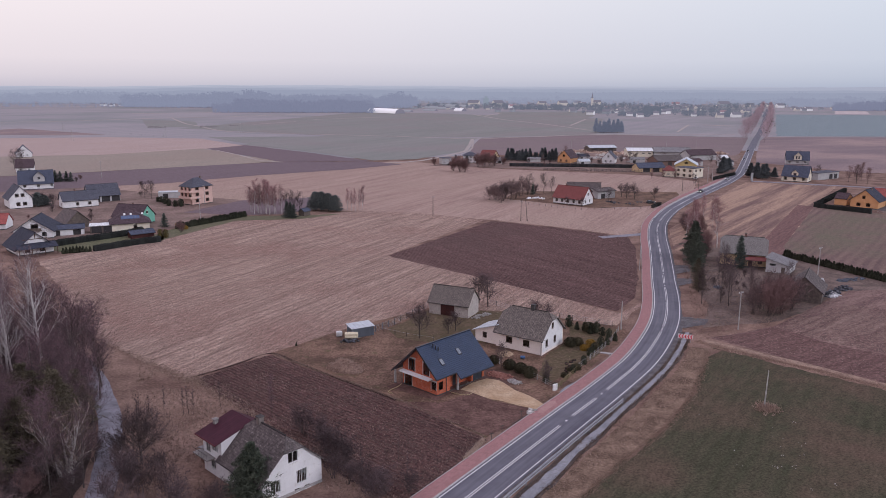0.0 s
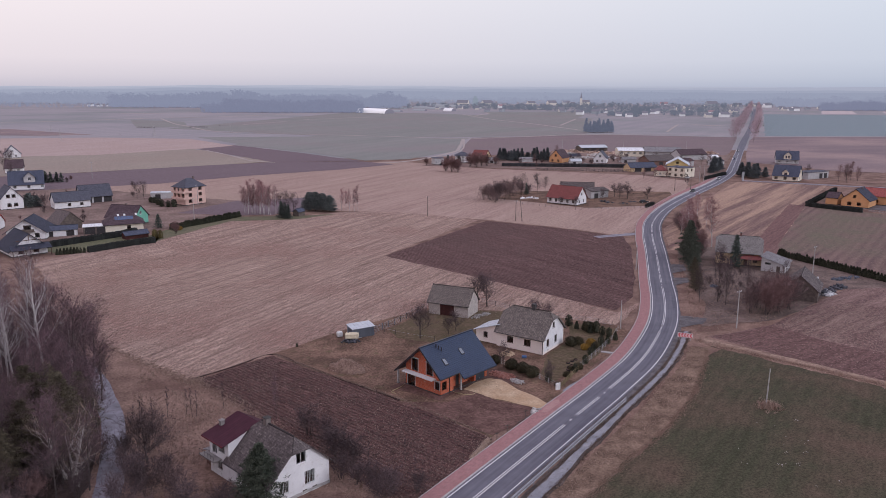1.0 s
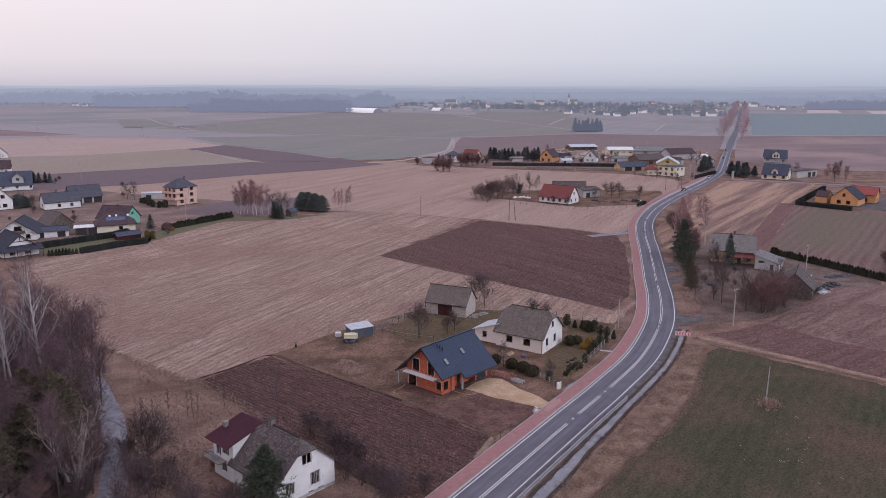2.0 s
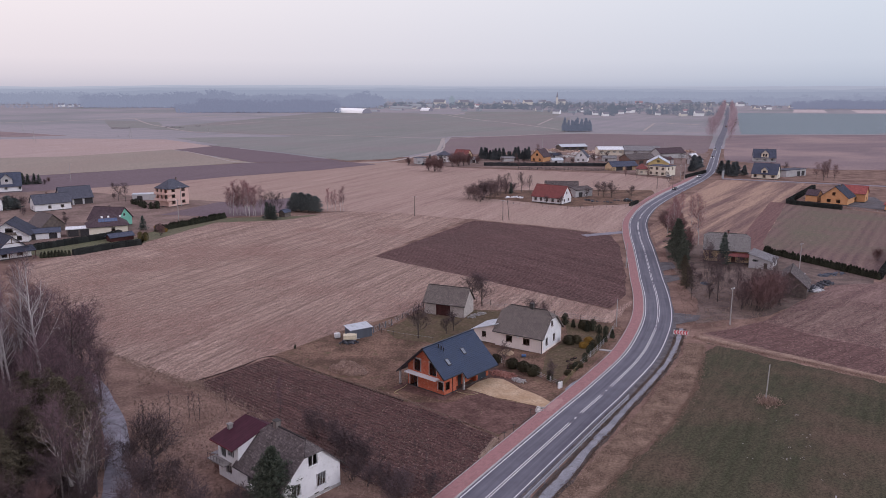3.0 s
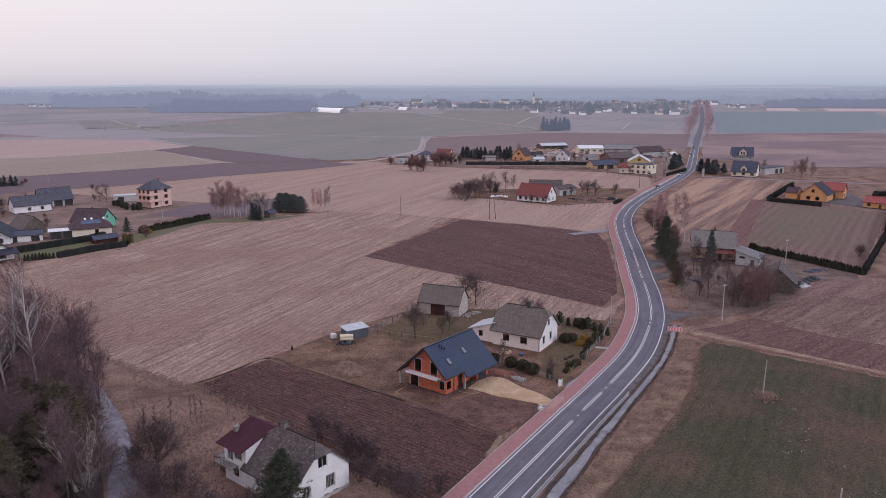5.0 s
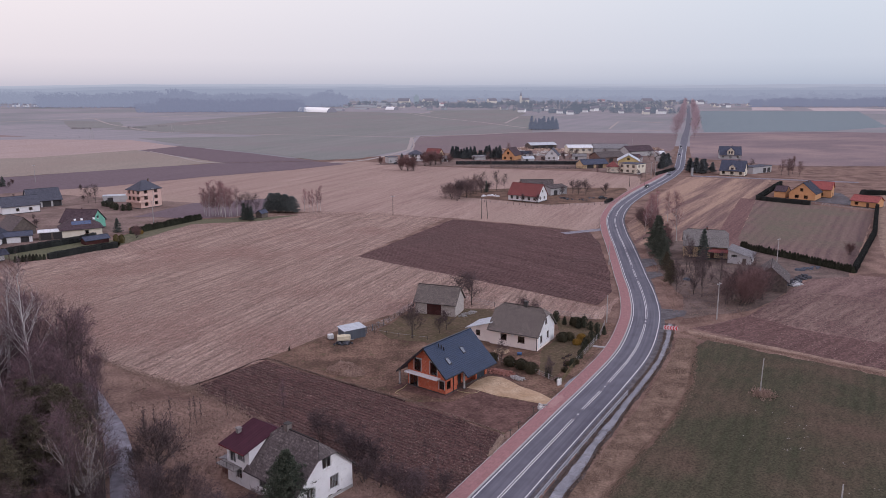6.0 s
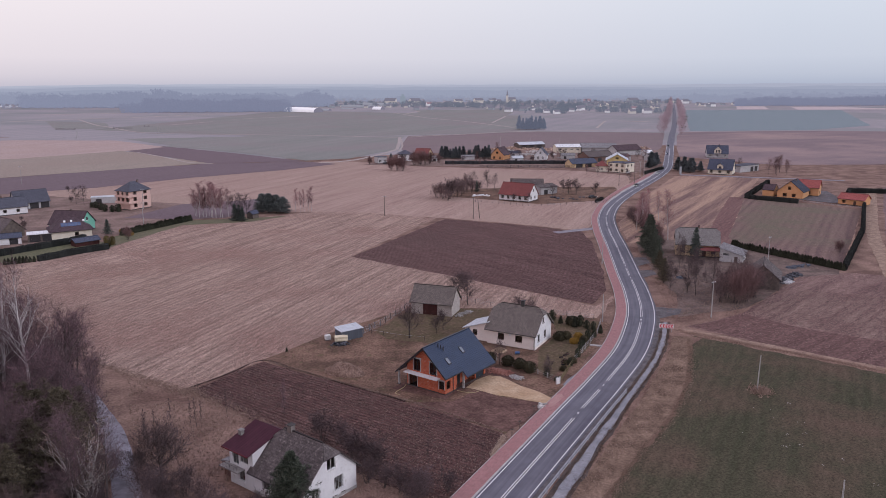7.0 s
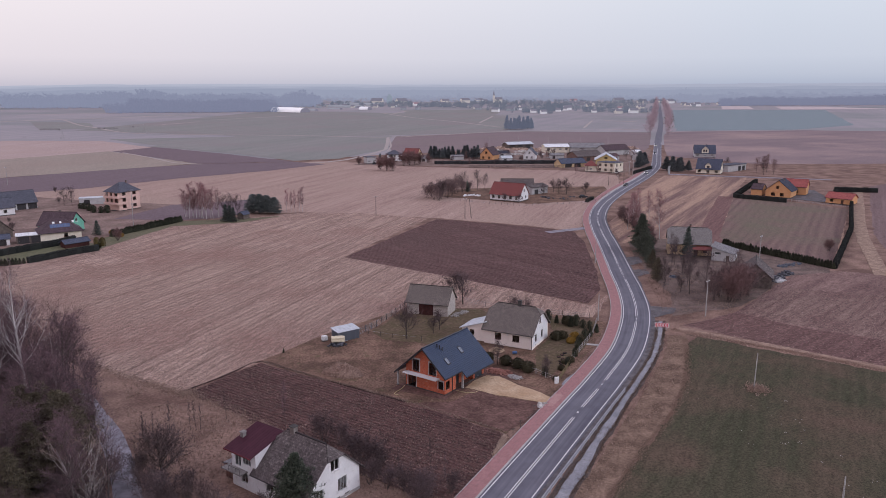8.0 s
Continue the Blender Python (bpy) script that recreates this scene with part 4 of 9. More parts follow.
def roof_face(bm, pts, thick):
    """A thick roof plane; the first two points are its eave. The UV map runs along the eave and up the slope."""
    uv = bm.loops.layers.uv.verify()
    P = [Vector(p) for p in pts]
    ex = (P[1] - P[0]).normalized()
    nrm = ex.cross(P[2] - P[0]).normalized()
    if nrm.z < 0:
        nrm = -nrm
    up = nrm.cross(ex)
    a = [bm.verts.new(p) for p in P]
    b = [bm.verts.new(p + nrm * thick) for p in P]
    fs = [bm.faces.new(a[::-1]), bm.faces.new(b)]
    for i in range(len(P)):
        j = (i + 1) % len(P)
        fs.append(bm.faces.new((a[i], a[j], b[j], b[i])))
    for f in fs:
        for l in f.loops:
            d = l.vert.co - P[0]
            l[uv].uv = (d.dot(ex), d.dot(up))


def chimney(owner, x, y, z0, z1, w=0.5, material=None, cap=True):
    c = part("chimney", wall_uv(boxes((x - w / 2, y - w / 2, z0, x + w / 2, y + w / 2, z1))), material or M_CHIM, owner)
    if cap:
        part("cap", boxes((x - w / 2 - 0.08, y - w / 2 - 0.08, z1 + 0.002, x + w / 2 + 0.08, y + w / 2 + 0.08, z1 + 0.1)), M_PLINTH, c)
    return c


def house(name, label, x, y, turn, L, W, eave, ridge, wall_m, roof_m, kind="gable", over=0.6, gover=0.4, wins=None, doors=None, frame_m=None, chimneys=(), plinth=0.35, plinth_m=None, group="", category="house", roof_name="roof", cut=0.3, gable_m=None):
    """A house with x along its ridge, from its front left corner; walls f, r, b, l with openings (s, z, width, height)."""
    t = thing(name, x, y, turn, label=label, category=category, group=group)
    wins, doors, frame_m = wins or {}, doors or {}, frame_m or M_FRAME
    th = 0.3
    flat = kind in ("flat", "hip")
    for sd in "frbl":
        n = L if sd in "fb" else W
        if sd in "fb":
            top = [(0, eave), (n, eave)]
        elif flat:
            top = [(th, eave), (n - th, eave)]
        elif kind == "half":
            k = (ridge - eave) / (W / 2)
            zc = ridge - cut * (ridge - eave)
            sc = (zc - eave) / k
            top = [(th, eave + th * k), (sc, zc), (W - sc, zc), (n - th, eave + th * k)]
        else:
            k = (ridge - eave) / (W / 2)
            top = [(th, eave + th * k), (W / 2, ridge), (n - th, eave + th * k)]
        holes = [(s, s + w, z, z + h) for s, z, w, h in wins.get(sd, ())] + [(s, s + w, 0.05, h) for s, w, h in doors.get(sd, ())]
        bm = wall_bm(top, th, holes)
        M = wall_matrix(sd, L, W)
        bm.transform(M)
        part("wall", bm, gable_m if (gable_m and sd in "rl") else wall_m, t)
        for s, z, w, h in wins.get(sd, ()):
            add_window(t, M, s, s + w, z, z + h, frame_m, 1 if w < 1.7 else 2)
        for s, w, h in doors.get(sd, ()):
            bm = boxes((s + 0.01, 0.12, 0.05, s + w - 0.01, 0.18, h - 0.01))
            bm.transform(M)
            # in open bays this dark panel stands in for the shaded interior
            d = part("door", bm, frame_m if w < 1.5 else M_DARK, t)
            bm = boxes((s + w * 0.12, 0.06, 1.0, s + w * 0.12 + 0.12, 0.12, 1.05))
            bm.transform(M)
            part("handle", bm, M_STEEL, d)
    if plinth:
        q = 0.03
        part("plinth", boxes((-q, -q, -0.3, L + q, 0.0, plinth), (-q, W, -0.3, L + q, W + q, plinth), (-q, 0.0, -0.3, 0, W, plinth), (L, 0.0, -0.3, L + q, W, plinth)), plinth_m or M_PLINTH, t)
    bm = bmesh.new()
    tk = 0.16
    k = (ridge - eave) / (W / 2)
    zo = eave - over * k
    if kind == "flat":
        block(bm, -over, -over, eave, L + over, W + over, eave + 0.25)
        wall_uv(bm)
    elif kind == "hip":
        r0, r1 = min(W / 2, L / 2 - 0.2), max(L - W / 2, L / 2 + 0.2)
        o = over
        A, B, C, D = (-o, -o, zo), (L + o, -o, zo), (L + o, W + o, zo), (-o, W + o, zo)
        E1, E2 = (r0, W / 2, ridge), (r1, W / 2, ridge)
        roof_face(bm, (A, B, E2, E1), tk)
        roof_face(bm, (C, D, E1, E2), tk)
        roof_face(bm, (B, C, E2), tk)
        roof_face(bm, (D, A, E1), tk)
    else:
        g = gover
        c = (-g, -over, zo), (L + g, -over, zo), (L + g, W / 2, ridge), (-g, W / 2, ridge), (L + g, W + over, zo), (-g, W + over, zo)
        if kind == "half":
            zc = ridge - cut * (ridge - eave)
            sc = (zc - eave) / k
            h = W / 2 - sc
            roof_face(bm, (c[0], c[1], (L + g, sc, zc), (L - h * 0.8, W / 2, ridge), (h * 0.8, W / 2, ridge), (-g, sc, zc)), tk)
            roof_face(bm, (c[4], c[5], (-g, W - sc, zc), (h * 0.8, W / 2, ridge), (L - h * 0.8, W / 2, ridge), (L + g, W - sc, zc)), tk)
            roof_face(bm, ((L + g, sc, zc), (L + g, W - sc, zc), (L - h * 0.8, W / 2, ridge)), tk)
            roof_face(bm, ((-g, W - sc, zc), (-g, sc, zc), (h * 0.8, W / 2, ridge)), tk)
        else:
            roof_face(bm, (c[0], c[1], c[2], c[3]), tk)
            roof_face(bm, (c[4], c[5], c[3], c[2]), tk)
    part(roof_name, bm, roof_m, t)
    if kind in ("gable", "half"):
        h0 = 0 if kind == "gable" else (W / 2 - ((ridge - cut * (ridge - eave)) - eave) / k) * 0.8 + gover
        part("ridge_cap", boxes((-gover + h0, W / 2 - 0.12, ridge + tk * 0.9, L + gover - h0, W / 2 + 0.12, ridge + tk + 0.1)), roof_m, t)
    if kind != "flat" and category != "shed":
        part("gutter", boxes((-gover, -over - 0.12, zo - 0.02, L + gover, -over - 0.01, zo + 0.09)), M_DARK, t)
    for cx, cy, cz in chimneys:
        chimney(t, cx, cy, min(eave, cz - 1.2), cz)
    return t


def from_gable(ax, ay, d_turn, W, L):
    """Front left corner and turn of a house whose end wall begins at (ax, ay), runs along d_turn and faces the viewer."""
    d = radians(d_turn)
    ux, uy = math.sin(d), -math.cos(d)
    return ax - L * ux, ay - L * uy, d_turn - 90


def even(n, L, z, w, h, lo=1.0):
    """n windows evenly along a wall."""
    gap = (L - 2 * lo - n * w) / max(1, n - 1) if n > 1 else 0
    return [(lo + i * (w + gap), z, w, h) for i in range(n)]


# ---- the new orange house ----
def new_brick_house():
    L, W, eave, ridge = 12.5, 8.5, 4.05, 7.9
    k = (ridge - eave) / (W / 2)
    t = thing("brick_house", -8.8, 123.5, 47, label="unfinished orange block house with a dark blue tiled roof", category="house")
    th = 0.3
    fr = M_DARK
    gable_top = [(0.3, eave + 0.3 * k), (W / 2, ridge), (W - 0.3, eave + 0.3 * k)]

    def wall(sd, top, holes, shift=0.0, label=""):
        bm = wall_bm(top, th, [(s, s + w, z, z + h) for s, z, w, h in holes], -0.3)
        M = wall_matrix(sd, L, W) @ Matrix.Translation((0, shift, 0))
        bm.transform(M)
        part("wall", bm, M_BRICK, t, label)
        return M

    # end wall with balcony doors above and glazing below
    end = [(0.45, 0.1, 1.8, 2.35), (1.5, 3.15, 1.5, 2.25), (5.1, 3.15, 1.5, 2.25), (7.1, 0.95, 1.1, 1.5)]
    M = wall("l", gable_top, end)
    for s, z, w, h in end:
        add_window(t, M, s, s + w, z, z + h, fr, 1, 0.12, False)
        # grey concrete surround
        bm = boxes((s - 0.22, -0.025, z + h, s + w + 0.22, 0.02, z + h + 0.28), (s - 0.16, -0.02, z, s, 0.02, z + h - 0.003), (s + w, -0.02, z, s + w + 0.16, 0.02, z + h - 0.003))
        bm.transform(M)
        part("lintel", bm, M_KERB, t, "grey concrete surround")
    bm = boxes((0.1, -1.15, 2.78, 7.4, 0.0, 2.98))
    bm.transform(M)
    part("balcony_slab", bm, M_WHITE, t, "pale concrete balcony slab")
    # long wall: corner window, recessed entrance, garage
    M = wall("f", [(0, eave), (3.3, eave)], [(0.35, 0.95, 1.2, 1.5)])
    add_window(t, M, 0.35, 1.55, 0.95, 2.45, fr, 0, 0.12, False)
    bm = wall_bm([(3.3, eave + 1.0), (9.0, eave + 1.0)], th, [(5.3, 6.3, 0.05, 2.2), (7.2, 8.2, 0.9, 2.2)])
    bm.transform(Matrix.Translation((0, 1.3, 0)))
    part("wall", bm, M_BRICK, t)
    part("door", boxes((5.32, 1.42, 0.05, 6.28, 1.5, 2.19)), M_DARK, t, "dark entrance door")
    add_window(t, Matrix.Translation((0, 1.3, 0)), 7.2, 8.2, 0.9, 2.2, fr, 0, 0.12, False)
    part("wall", wall_uv(boxes((3.0, 0.3, -0.3, 3.3, 1.3, eave + 0.2))), M_BRICK, t)
    part("wall", wall_uv(boxes((9.0, 0.3, -0.3, 9.3, 1.3, eave + 0.2))), M_BRICK, t)
    M = wall("f", [(9.0, eave), (L, eave)], [(9.35, 0.02, 2.6, 2.35)])
    g = part("garage_door", boxes(*[(9.36, 0.14 + 0.006 * (i % 2), 0.02 + i * 0.46, 11.94, 0.2, 0.47 + i * 0.46) for i in range(5)]), mat("slate_panel", (0.035, 0.045, 0.06), (0.045, 0.055, 0.07), 2, 0.5), t, "slate grey sectional garage door")
    part("handle", boxes((10.55, 0.1, 0.3, 10.75, 0.14, 0.35)), M_STEEL, g)
    wall("r", gable_top, [(3.2, 3.3, 1.6, 1.6)])
    wall("b", [(0, eave), (L, eave)], [(2.0, 0.1, 2.4, 2.2), (7.0, 0.9, 1.5, 1.3)])
    # downpipe and columns
    for x, y, h in ((4.6, -0.6, 3.2), (-0.6, W + 1.4, 2.6)):
        c = part("column", boxes((x - 0.15, y - 0.15, 0, x + 0.15, y + 0.15, h)), M_KERB, t, "grey concrete porch column")
        part("foot", boxes((x - 0.25, y - 0.25, -0.2, x + 0.25, y + 0.25, 0.12)), M_PLINTH, c)
    o = new("downpipe", pole_mesh("downpipe", 3.5, 0.06, 0.06, M_DARK))
    o.parent = t
    o.matrix_basis = pose(2.2, -0.1, 0)
    q = 0.04
    part("plinth", boxes((-q, -q, -0.3, L + q, 0, 0.28), (-q, W, -0.3, L + q, W + q, 0.28), (-q, 0, -0.3, 0, W, 0.28), (L, 0, -0.3, L + q, W, 0.28)), M_PLINTH, t)
    # tiled roof in stepped courses; the slope runs lower past the jog over the garage
    bm = bmesh.new()
    uv = bm.loops.layers.uv.verify()
    n = Vector((0, -k, 1)).normalized()

    def courses(x0, x1, ylow, sgn):
        yl = ylow
        top = W / 2
        dist = abs(top - yl)
        cnt = int(dist / 0.26)
        for i in range(cnt):
            a = yl + (top - yl) * i / cnt
            b = yl + (top - yl) * (i + 1) / cnt
            za, zb = ridge - abs(top - a) * k, ridge - abs(top - b) * k
            xs = (x0, x1)
            lo = [(x0, a, za), (x1, a, za), (x1, b, zb), (x0, b, zb)]
            hi = [(x0, a, za + 0.2), (x1, a, za + 0.2), (x1, b, zb + 0.155), (x0, b, zb + 0.155)]
            if sgn < 0:
                lo, hi = lo[::-1], hi[::-1]
            hexa(bm, lo, hi)

    courses(-0.95, 4.1, -0.75, 1)
    courses(4.1, L + 0.7, -1.75, 1)
    courses(-0.95, L + 0.7, W + 2.0, -1)
    bmesh.ops.remove_doubles(bm, verts=bm.verts[:], dist=1e-4)
    for f in bm.faces:
        for l in f.loops:
            l[uv].uv = (l.vert.co.x, l.vert.co.z * 1.4)
    part("roof", bm, M_R_BLUE, t, "dark blue metal tile roof")
    part("ridge_cap", boxes((-0.95, W / 2 - 0.14, ridge + 0.1, L + 0.7, W / 2 + 0.14, ridge + 0.27)), M_R_BLUE, t)
    # dark underside boards on the gable verge
    bm = bmesh.new()
    for y0, y1 in ((-0.75, W / 2), (W + 2.0, W / 2)):
        z0, z1 = ridge - abs(W / 2 - y0) * k, ridge
        p = [(-1.0, y0, z0 - 0.08), (-0.955, y0, z0 - 0.08), (-0.955, y1, z1 - 0.08), (-1.0, y1, z1 - 0.08)]
        if y0 > y1:
            p = p[::-1]
        hexa(bm, p, [(a, b, c + 0.34) for a, b, c in p])
    part("verge_board", bm, M_DARK, t)
    part("gutter", boxes((-0.95, -0.9, ridge - (W / 2 + 0.75) * k, 4.1, -0.76, ridge - (W / 2 + 0.75) * k + 0.12), (4.1, -1.9, ridge - (W / 2 + 1.75) * k, L + 0.7, -1.76, ridge - (W / 2 + 1.75) * k + 0.12)), M_DARK, t)

    def on_roof(x, up, w, h, lift):
        """A slab on the garage-side slope; up: metres below the ridge along the plan."""
        y0, y1 = W / 2 - up - h, W / 2 - up
        z0, z1 = ridge - (up + h) * k, ridge - up * k
        b = bmesh.new()
        hexa(b, [(x, y0, z0 + 0.1), (x + w, y0, z0 + 0.1), (x + w, y1, z1 + 0.1), (x, y1, z1 + 0.1)], [(x, y0, z0 + lift), (x + w, y0, z0 + lift), (x + w, y1, z1 + lift), (x, y1, z1 + lift)])
        return b

    for sx, up in ((2.0, 2.55), (7.0, 1.95)):
        s = part("skylight", on_roof(sx, up, 0.85, 1.0, 0.3), M_DARK, t, "roof window with a pale blind")
        part("pane", on_roof(sx + 0.09, up + 0.09, 0.67, 0.82, 0.32), mat("blind_glass", (0.20, 0.22, 0.25), (0.25, 0.27, 0.30), 2, 0.15, relief=0), s)
    for i in range(3):
        o = new("vent_pipe", pole_mesh("vent_pipe", 0.75, 0.09, 0.11, M_DARK))
        o.parent = t
        o.matrix_basis = pose(2.6 + i * 0.3, W / 2 - 0.7 - i * 0.35, ridge - (0.7 + i * 0.35) * k + 0.1)
    return t


new_brick_house()


# ---- the white shingled house and its outbuildings ----
def white_house():
    L, W, eave, ridge = 10.6, 9.4, 3.5, 7.6
    x, y = 3.0, 150.3
    t = house("white_house", "old white plastered house with a grey diamond shingle roof", x, y, -34.5, L, W, eave, ridge, M_PINKW, M_R_SHINGLE, "half", 0.55, 0.45,
              {"f": [(2.4, 1.25, 1.4, 1.35), (6.3, 1.25, 1.5, 1.35)], "r": [(1.6, 1.3, 1.1, 1.5), (5.2, 1.3, 1.1, 1.5), (4.1, 4.6, 1.0, 1.2), (1.8, 0.1, 0.8, 0.5)], "l": [(3.8, 4.5, 1.0, 1.1)]}, None, M_BROWNF, (), 0.5, M_PINKW, cut=0.28, gable_m=M_WHITE)
    chimney(t, 6.0, 4.7, 6.6, 8.7, 0.7, M_PLINTH)
    # lean-to at the end: roof falls away from the house
    bm = wall_bm([(-5.4, 2.5), (-0.02, 4.3)], 0.25, [(-3.6, -2.6, 1.1, 2.3)])
    bm.transform(Matrix.Translation((0, 0.6, 0)))
    part("annex_wall", bm, M_PINKW, t)
    add_window(t, Matrix.Translation((0, 0.6, 0)), -3.6, -2.6, 1.1, 2.3, M_BROWNF, 0)
    part("annex_wall", wall_uv(boxes((-5.4, 0.85, -0.3, -5.15, 6.4, 2.5))), M_PINKW, t)
    bm = wall_bm([(-5.4, 2.5), (-0.02, 4.3)], 0.25, [])
    bm.transform(Matrix.Translation((0, 6.4, 0)))
    part("annex_wall", bm, M_PINKW, t)
    bm = bmesh.new()
    roof_face(bm, ((-5.9, 7.0, 2.35), (-5.9, 0.1, 2.35), (0.25, 0.1, 4.42), (0.25, 7.0, 4.42)), 0.1)
    part("annex_roof", bm, M_R_LIGHT, t, "pale blue sheet metal lean-to roof")
    d = part("satellite_dish", boxes((4.95, -0.12, 2.45, 5.5, -0.06, 2.95)), M_FRAME, t, "white satellite dish")
    bmesh_d = bmesh.new()
    bmesh.ops.create_cone(bmesh_d, cap_ends=True, segments=14, radius1=0.33, radius2=0.28, depth=0.06, matrix=Matrix.Translation((5.2, -0.2, 2.7)) @ Matrix.Rotation(math.pi / 2, 4, "X"))
    bmesh_d.to_mesh(d.data)
    bmesh_d.free()
    part("eave_trim", boxes((L + 0.46, -0.1, 3.2, L + 0.5, 0.1, 3.4)), M_DARK, t)
    o = new("downpipe", pole_mesh("downpipe", 3.3, 0.06, 0.06, M_DARK))
    o.parent = t
    o.matrix_basis = pose(L - 0.1, -0.08, 0)


white_house()
barn = house("barn", "rough stone barn with a mossy grey shingle roof", -11.3, 173.2, -25, 10.0, 6.2, 3.3, 6.3, M_STONEWALL, M_R_SHINGLE, "gable", 0.5, 0.35, None, {"f": [(2.9, 3.6, 2.9)]}, M_BROWNF, plinth=0, category="barn")
for i in range(12):
    part("board", boxes((2.92 + i * 0.297, 0.06, 0.03, 3.19 + i * 0.297, 0.1, 2.86)), M_REDWOOD, barn, "dark red door board")


def metal_shed():
    t = thing("metal_shed", -27.2, 154.3, 30, label="small blue-grey corrugated metal garage with a pale roof", category="shed")
    blue = roof_mat("blue_grey_corrugated", (0.25, 0.28, 0.34), (0.30, 0.33, 0.39), 0.25, 9.0, 0.6, metal=0.3)
    for dims in ((0, 0, -0.1, 5.0, 0.06, 2.1), (0, 2.94, -0.1, 5.0, 3.0, 2.1), (0, 0.06, -0.1, 0.06, 2.94, 2.1), (4.94, 0.06, -0.1, 5.0, 2.94, 2.1)):
        part("panel", wall_uv(boxes(dims)), blue, t)
    bm = bmesh.new()
    roof_face(bm, ((-0.2, -0.2, 2.1), (5.2, -0.2, 2.1), (5.2, 3.2, 2.45), (-0.2, 3.2, 2.45)), 0.07)
    part("roof", bm, M_R_LIGHT, t, "pale sheet roof")
    for i in range(2):
        part("door", boxes((-0.05, 0.3 + i * 1.22, 0.05, -0.005, 1.48 + i * 1.22, 2.0)), blue, t)


metal_shed()


# ---- the near old house ----
M_OLDCONC = mat("old_concrete", (0.20, 0.185, 0.18), (0.29, 0.27, 0.26), 0.9, 0.9, fine=8.0, c3=(0.12, 0.105, 0.10))


def old_house():
    L, W, eave, ridge = 9.8, 9.2, 3.5, 7.7
    t = house("old_house", "old white house with a lichened grey tile roof and barred windows", -37.45, 94.57, -44, L, W, eave, ridge, M_WHITE, M_R_OLD, "half", 0.65, 0.4,
              {"f": [(1.8, 1.1, 1.5, 1.5), (5.7, 1.1, 1.5, 1.5)], "r": [(1.3, 1.2, 1.4, 1.7), (5.2, 1.2, 1.6, 1.9), (4.0, 4.5, 1.5, 1.5), (6.4, 0.1, 0.9, 0.5), (4.8, 0.1, 0.9, 0.5)]}, None, M_FRAME, (), 0.45, M_KERB, cut=0.34)
    chimney(t, 2.5, 4.6, 6.6, 8.6, 0.75, block_mat("sooty_brick", (0.13, 0.105, 0.098), (0.19, 0.155, 0.145), 0.25, 0.08, (0.24, 0.215, 0.20)))
    # raised wing: full-height walls under a maroon sheet roof falling to the front
    openings = [(-4.2, -2.9, 2.95, 5.1), (-2.6, -0.9, 3.55, 5.1), (-3.0, -1.7, 0.9, 2.3)]
    M = Matrix.Translation((0, -0.05, 0))
    bm = wall_bm([(-4.8, 5.6), (0.1, 5.6)], 0.28, openings)
    bm.transform(M)
    part("wing_wall", bm, M_WHITE, t)
    for k, (s0, s1, z0, z1) in enumerate(openings):
        add_window(t, M, s0, s1, z0, z1, M_FRAME, (1, 2, 1)[k], 0.1, k == 2)
    swap = Matrix(((0, 1, 0, 0), (1, 0, 0, 0), (0, 0, 1, 0), (0, 0, 0, 1)))
    for xx, holes in ((-4.8, [(5.4, 6.6, 1.0, 2.2)]), (-0.18, [])):
        bm = wall_bm([(0.24, 5.65), (4.75, 6.98), (8.0, 4.85)], 0.28, holes)
        bm.transform(Matrix.Translation((xx, 0, 0)) @ swap)
        bmesh.ops.reverse_faces(bm, faces=bm.faces[:])
        part("wing_wall", bm, M_WHITE, t)
    part("wing_wall", wall_uv(boxes((-4.52, 7.72, -0.3, -0.18, 8.0, 4.85))), M_WHITE, t)
    bm = bmesh.new()
    roof_face(bm, ((-5.15, -1.05, 5.42), (0.35, -1.05, 5.42), (0.35, 4.75, 7.1), (-5.15, 4.75, 7.1)), 0.1)
    roof_face(bm, ((0.35, 8.3, 4.7), (-5.15, 8.3, 4.7), (-5.15, 4.75, 7.1), (0.35, 4.75, 7.1)), 0.1)
    part("wing_roof", bm, M_R_MAROON, t, "maroon sheet metal roof of the raised wing")
    part("fascia", boxes((-5.15, -1.09, 5.37, 0.35, -1.055, 5.53)), mat("red_trim", (0.13, 0.018, 0.025), (0.16, 0.025, 0.03), 1, 0.6), t, "red fascia board")
    b = part("balcony", boxes((-5.5, -1.35, 2.62, -1.6, -0.06, 2.78)), M_OLDCONC, t, "weathered concrete balcony slab")
    part("railing", boxes((-5.45, -1.33, 3.5, -1.65, -1.3, 3.54), *[(-5.45 + i * 0.75, -1.325, 2.78, -5.42 + i * 0.75, -1.305, 3.5) for i in range(6)]), M_DARK, b)
    part("vent_cap", boxes((-4.7, 1.5, 6.1, -4.15, 2.05, 6.95), (-4.8, 1.4, 6.95, -4.05, 2.15, 7.03)), M_OLDCONC, t)
    # small red-brown lean-to against the end wall
    part("lean_to", wall_uv(boxes((-7.1, 0.6, -0.1, -4.83, 4.2, 2.1))), M_CHIM, t, "red-brown brick lean-to")
    bm = bmesh.new()
    roof_face(bm, ((-7.4, 4.5, 2.1), (-7.4, 0.3, 2.1), (-4.83, 0.3, 2.75), (-4.83, 4.5, 2.75)), 0.08)
    part("lean_to_roof", bm, M_R_CORR, t, "grey sheet roof of the lean-to")
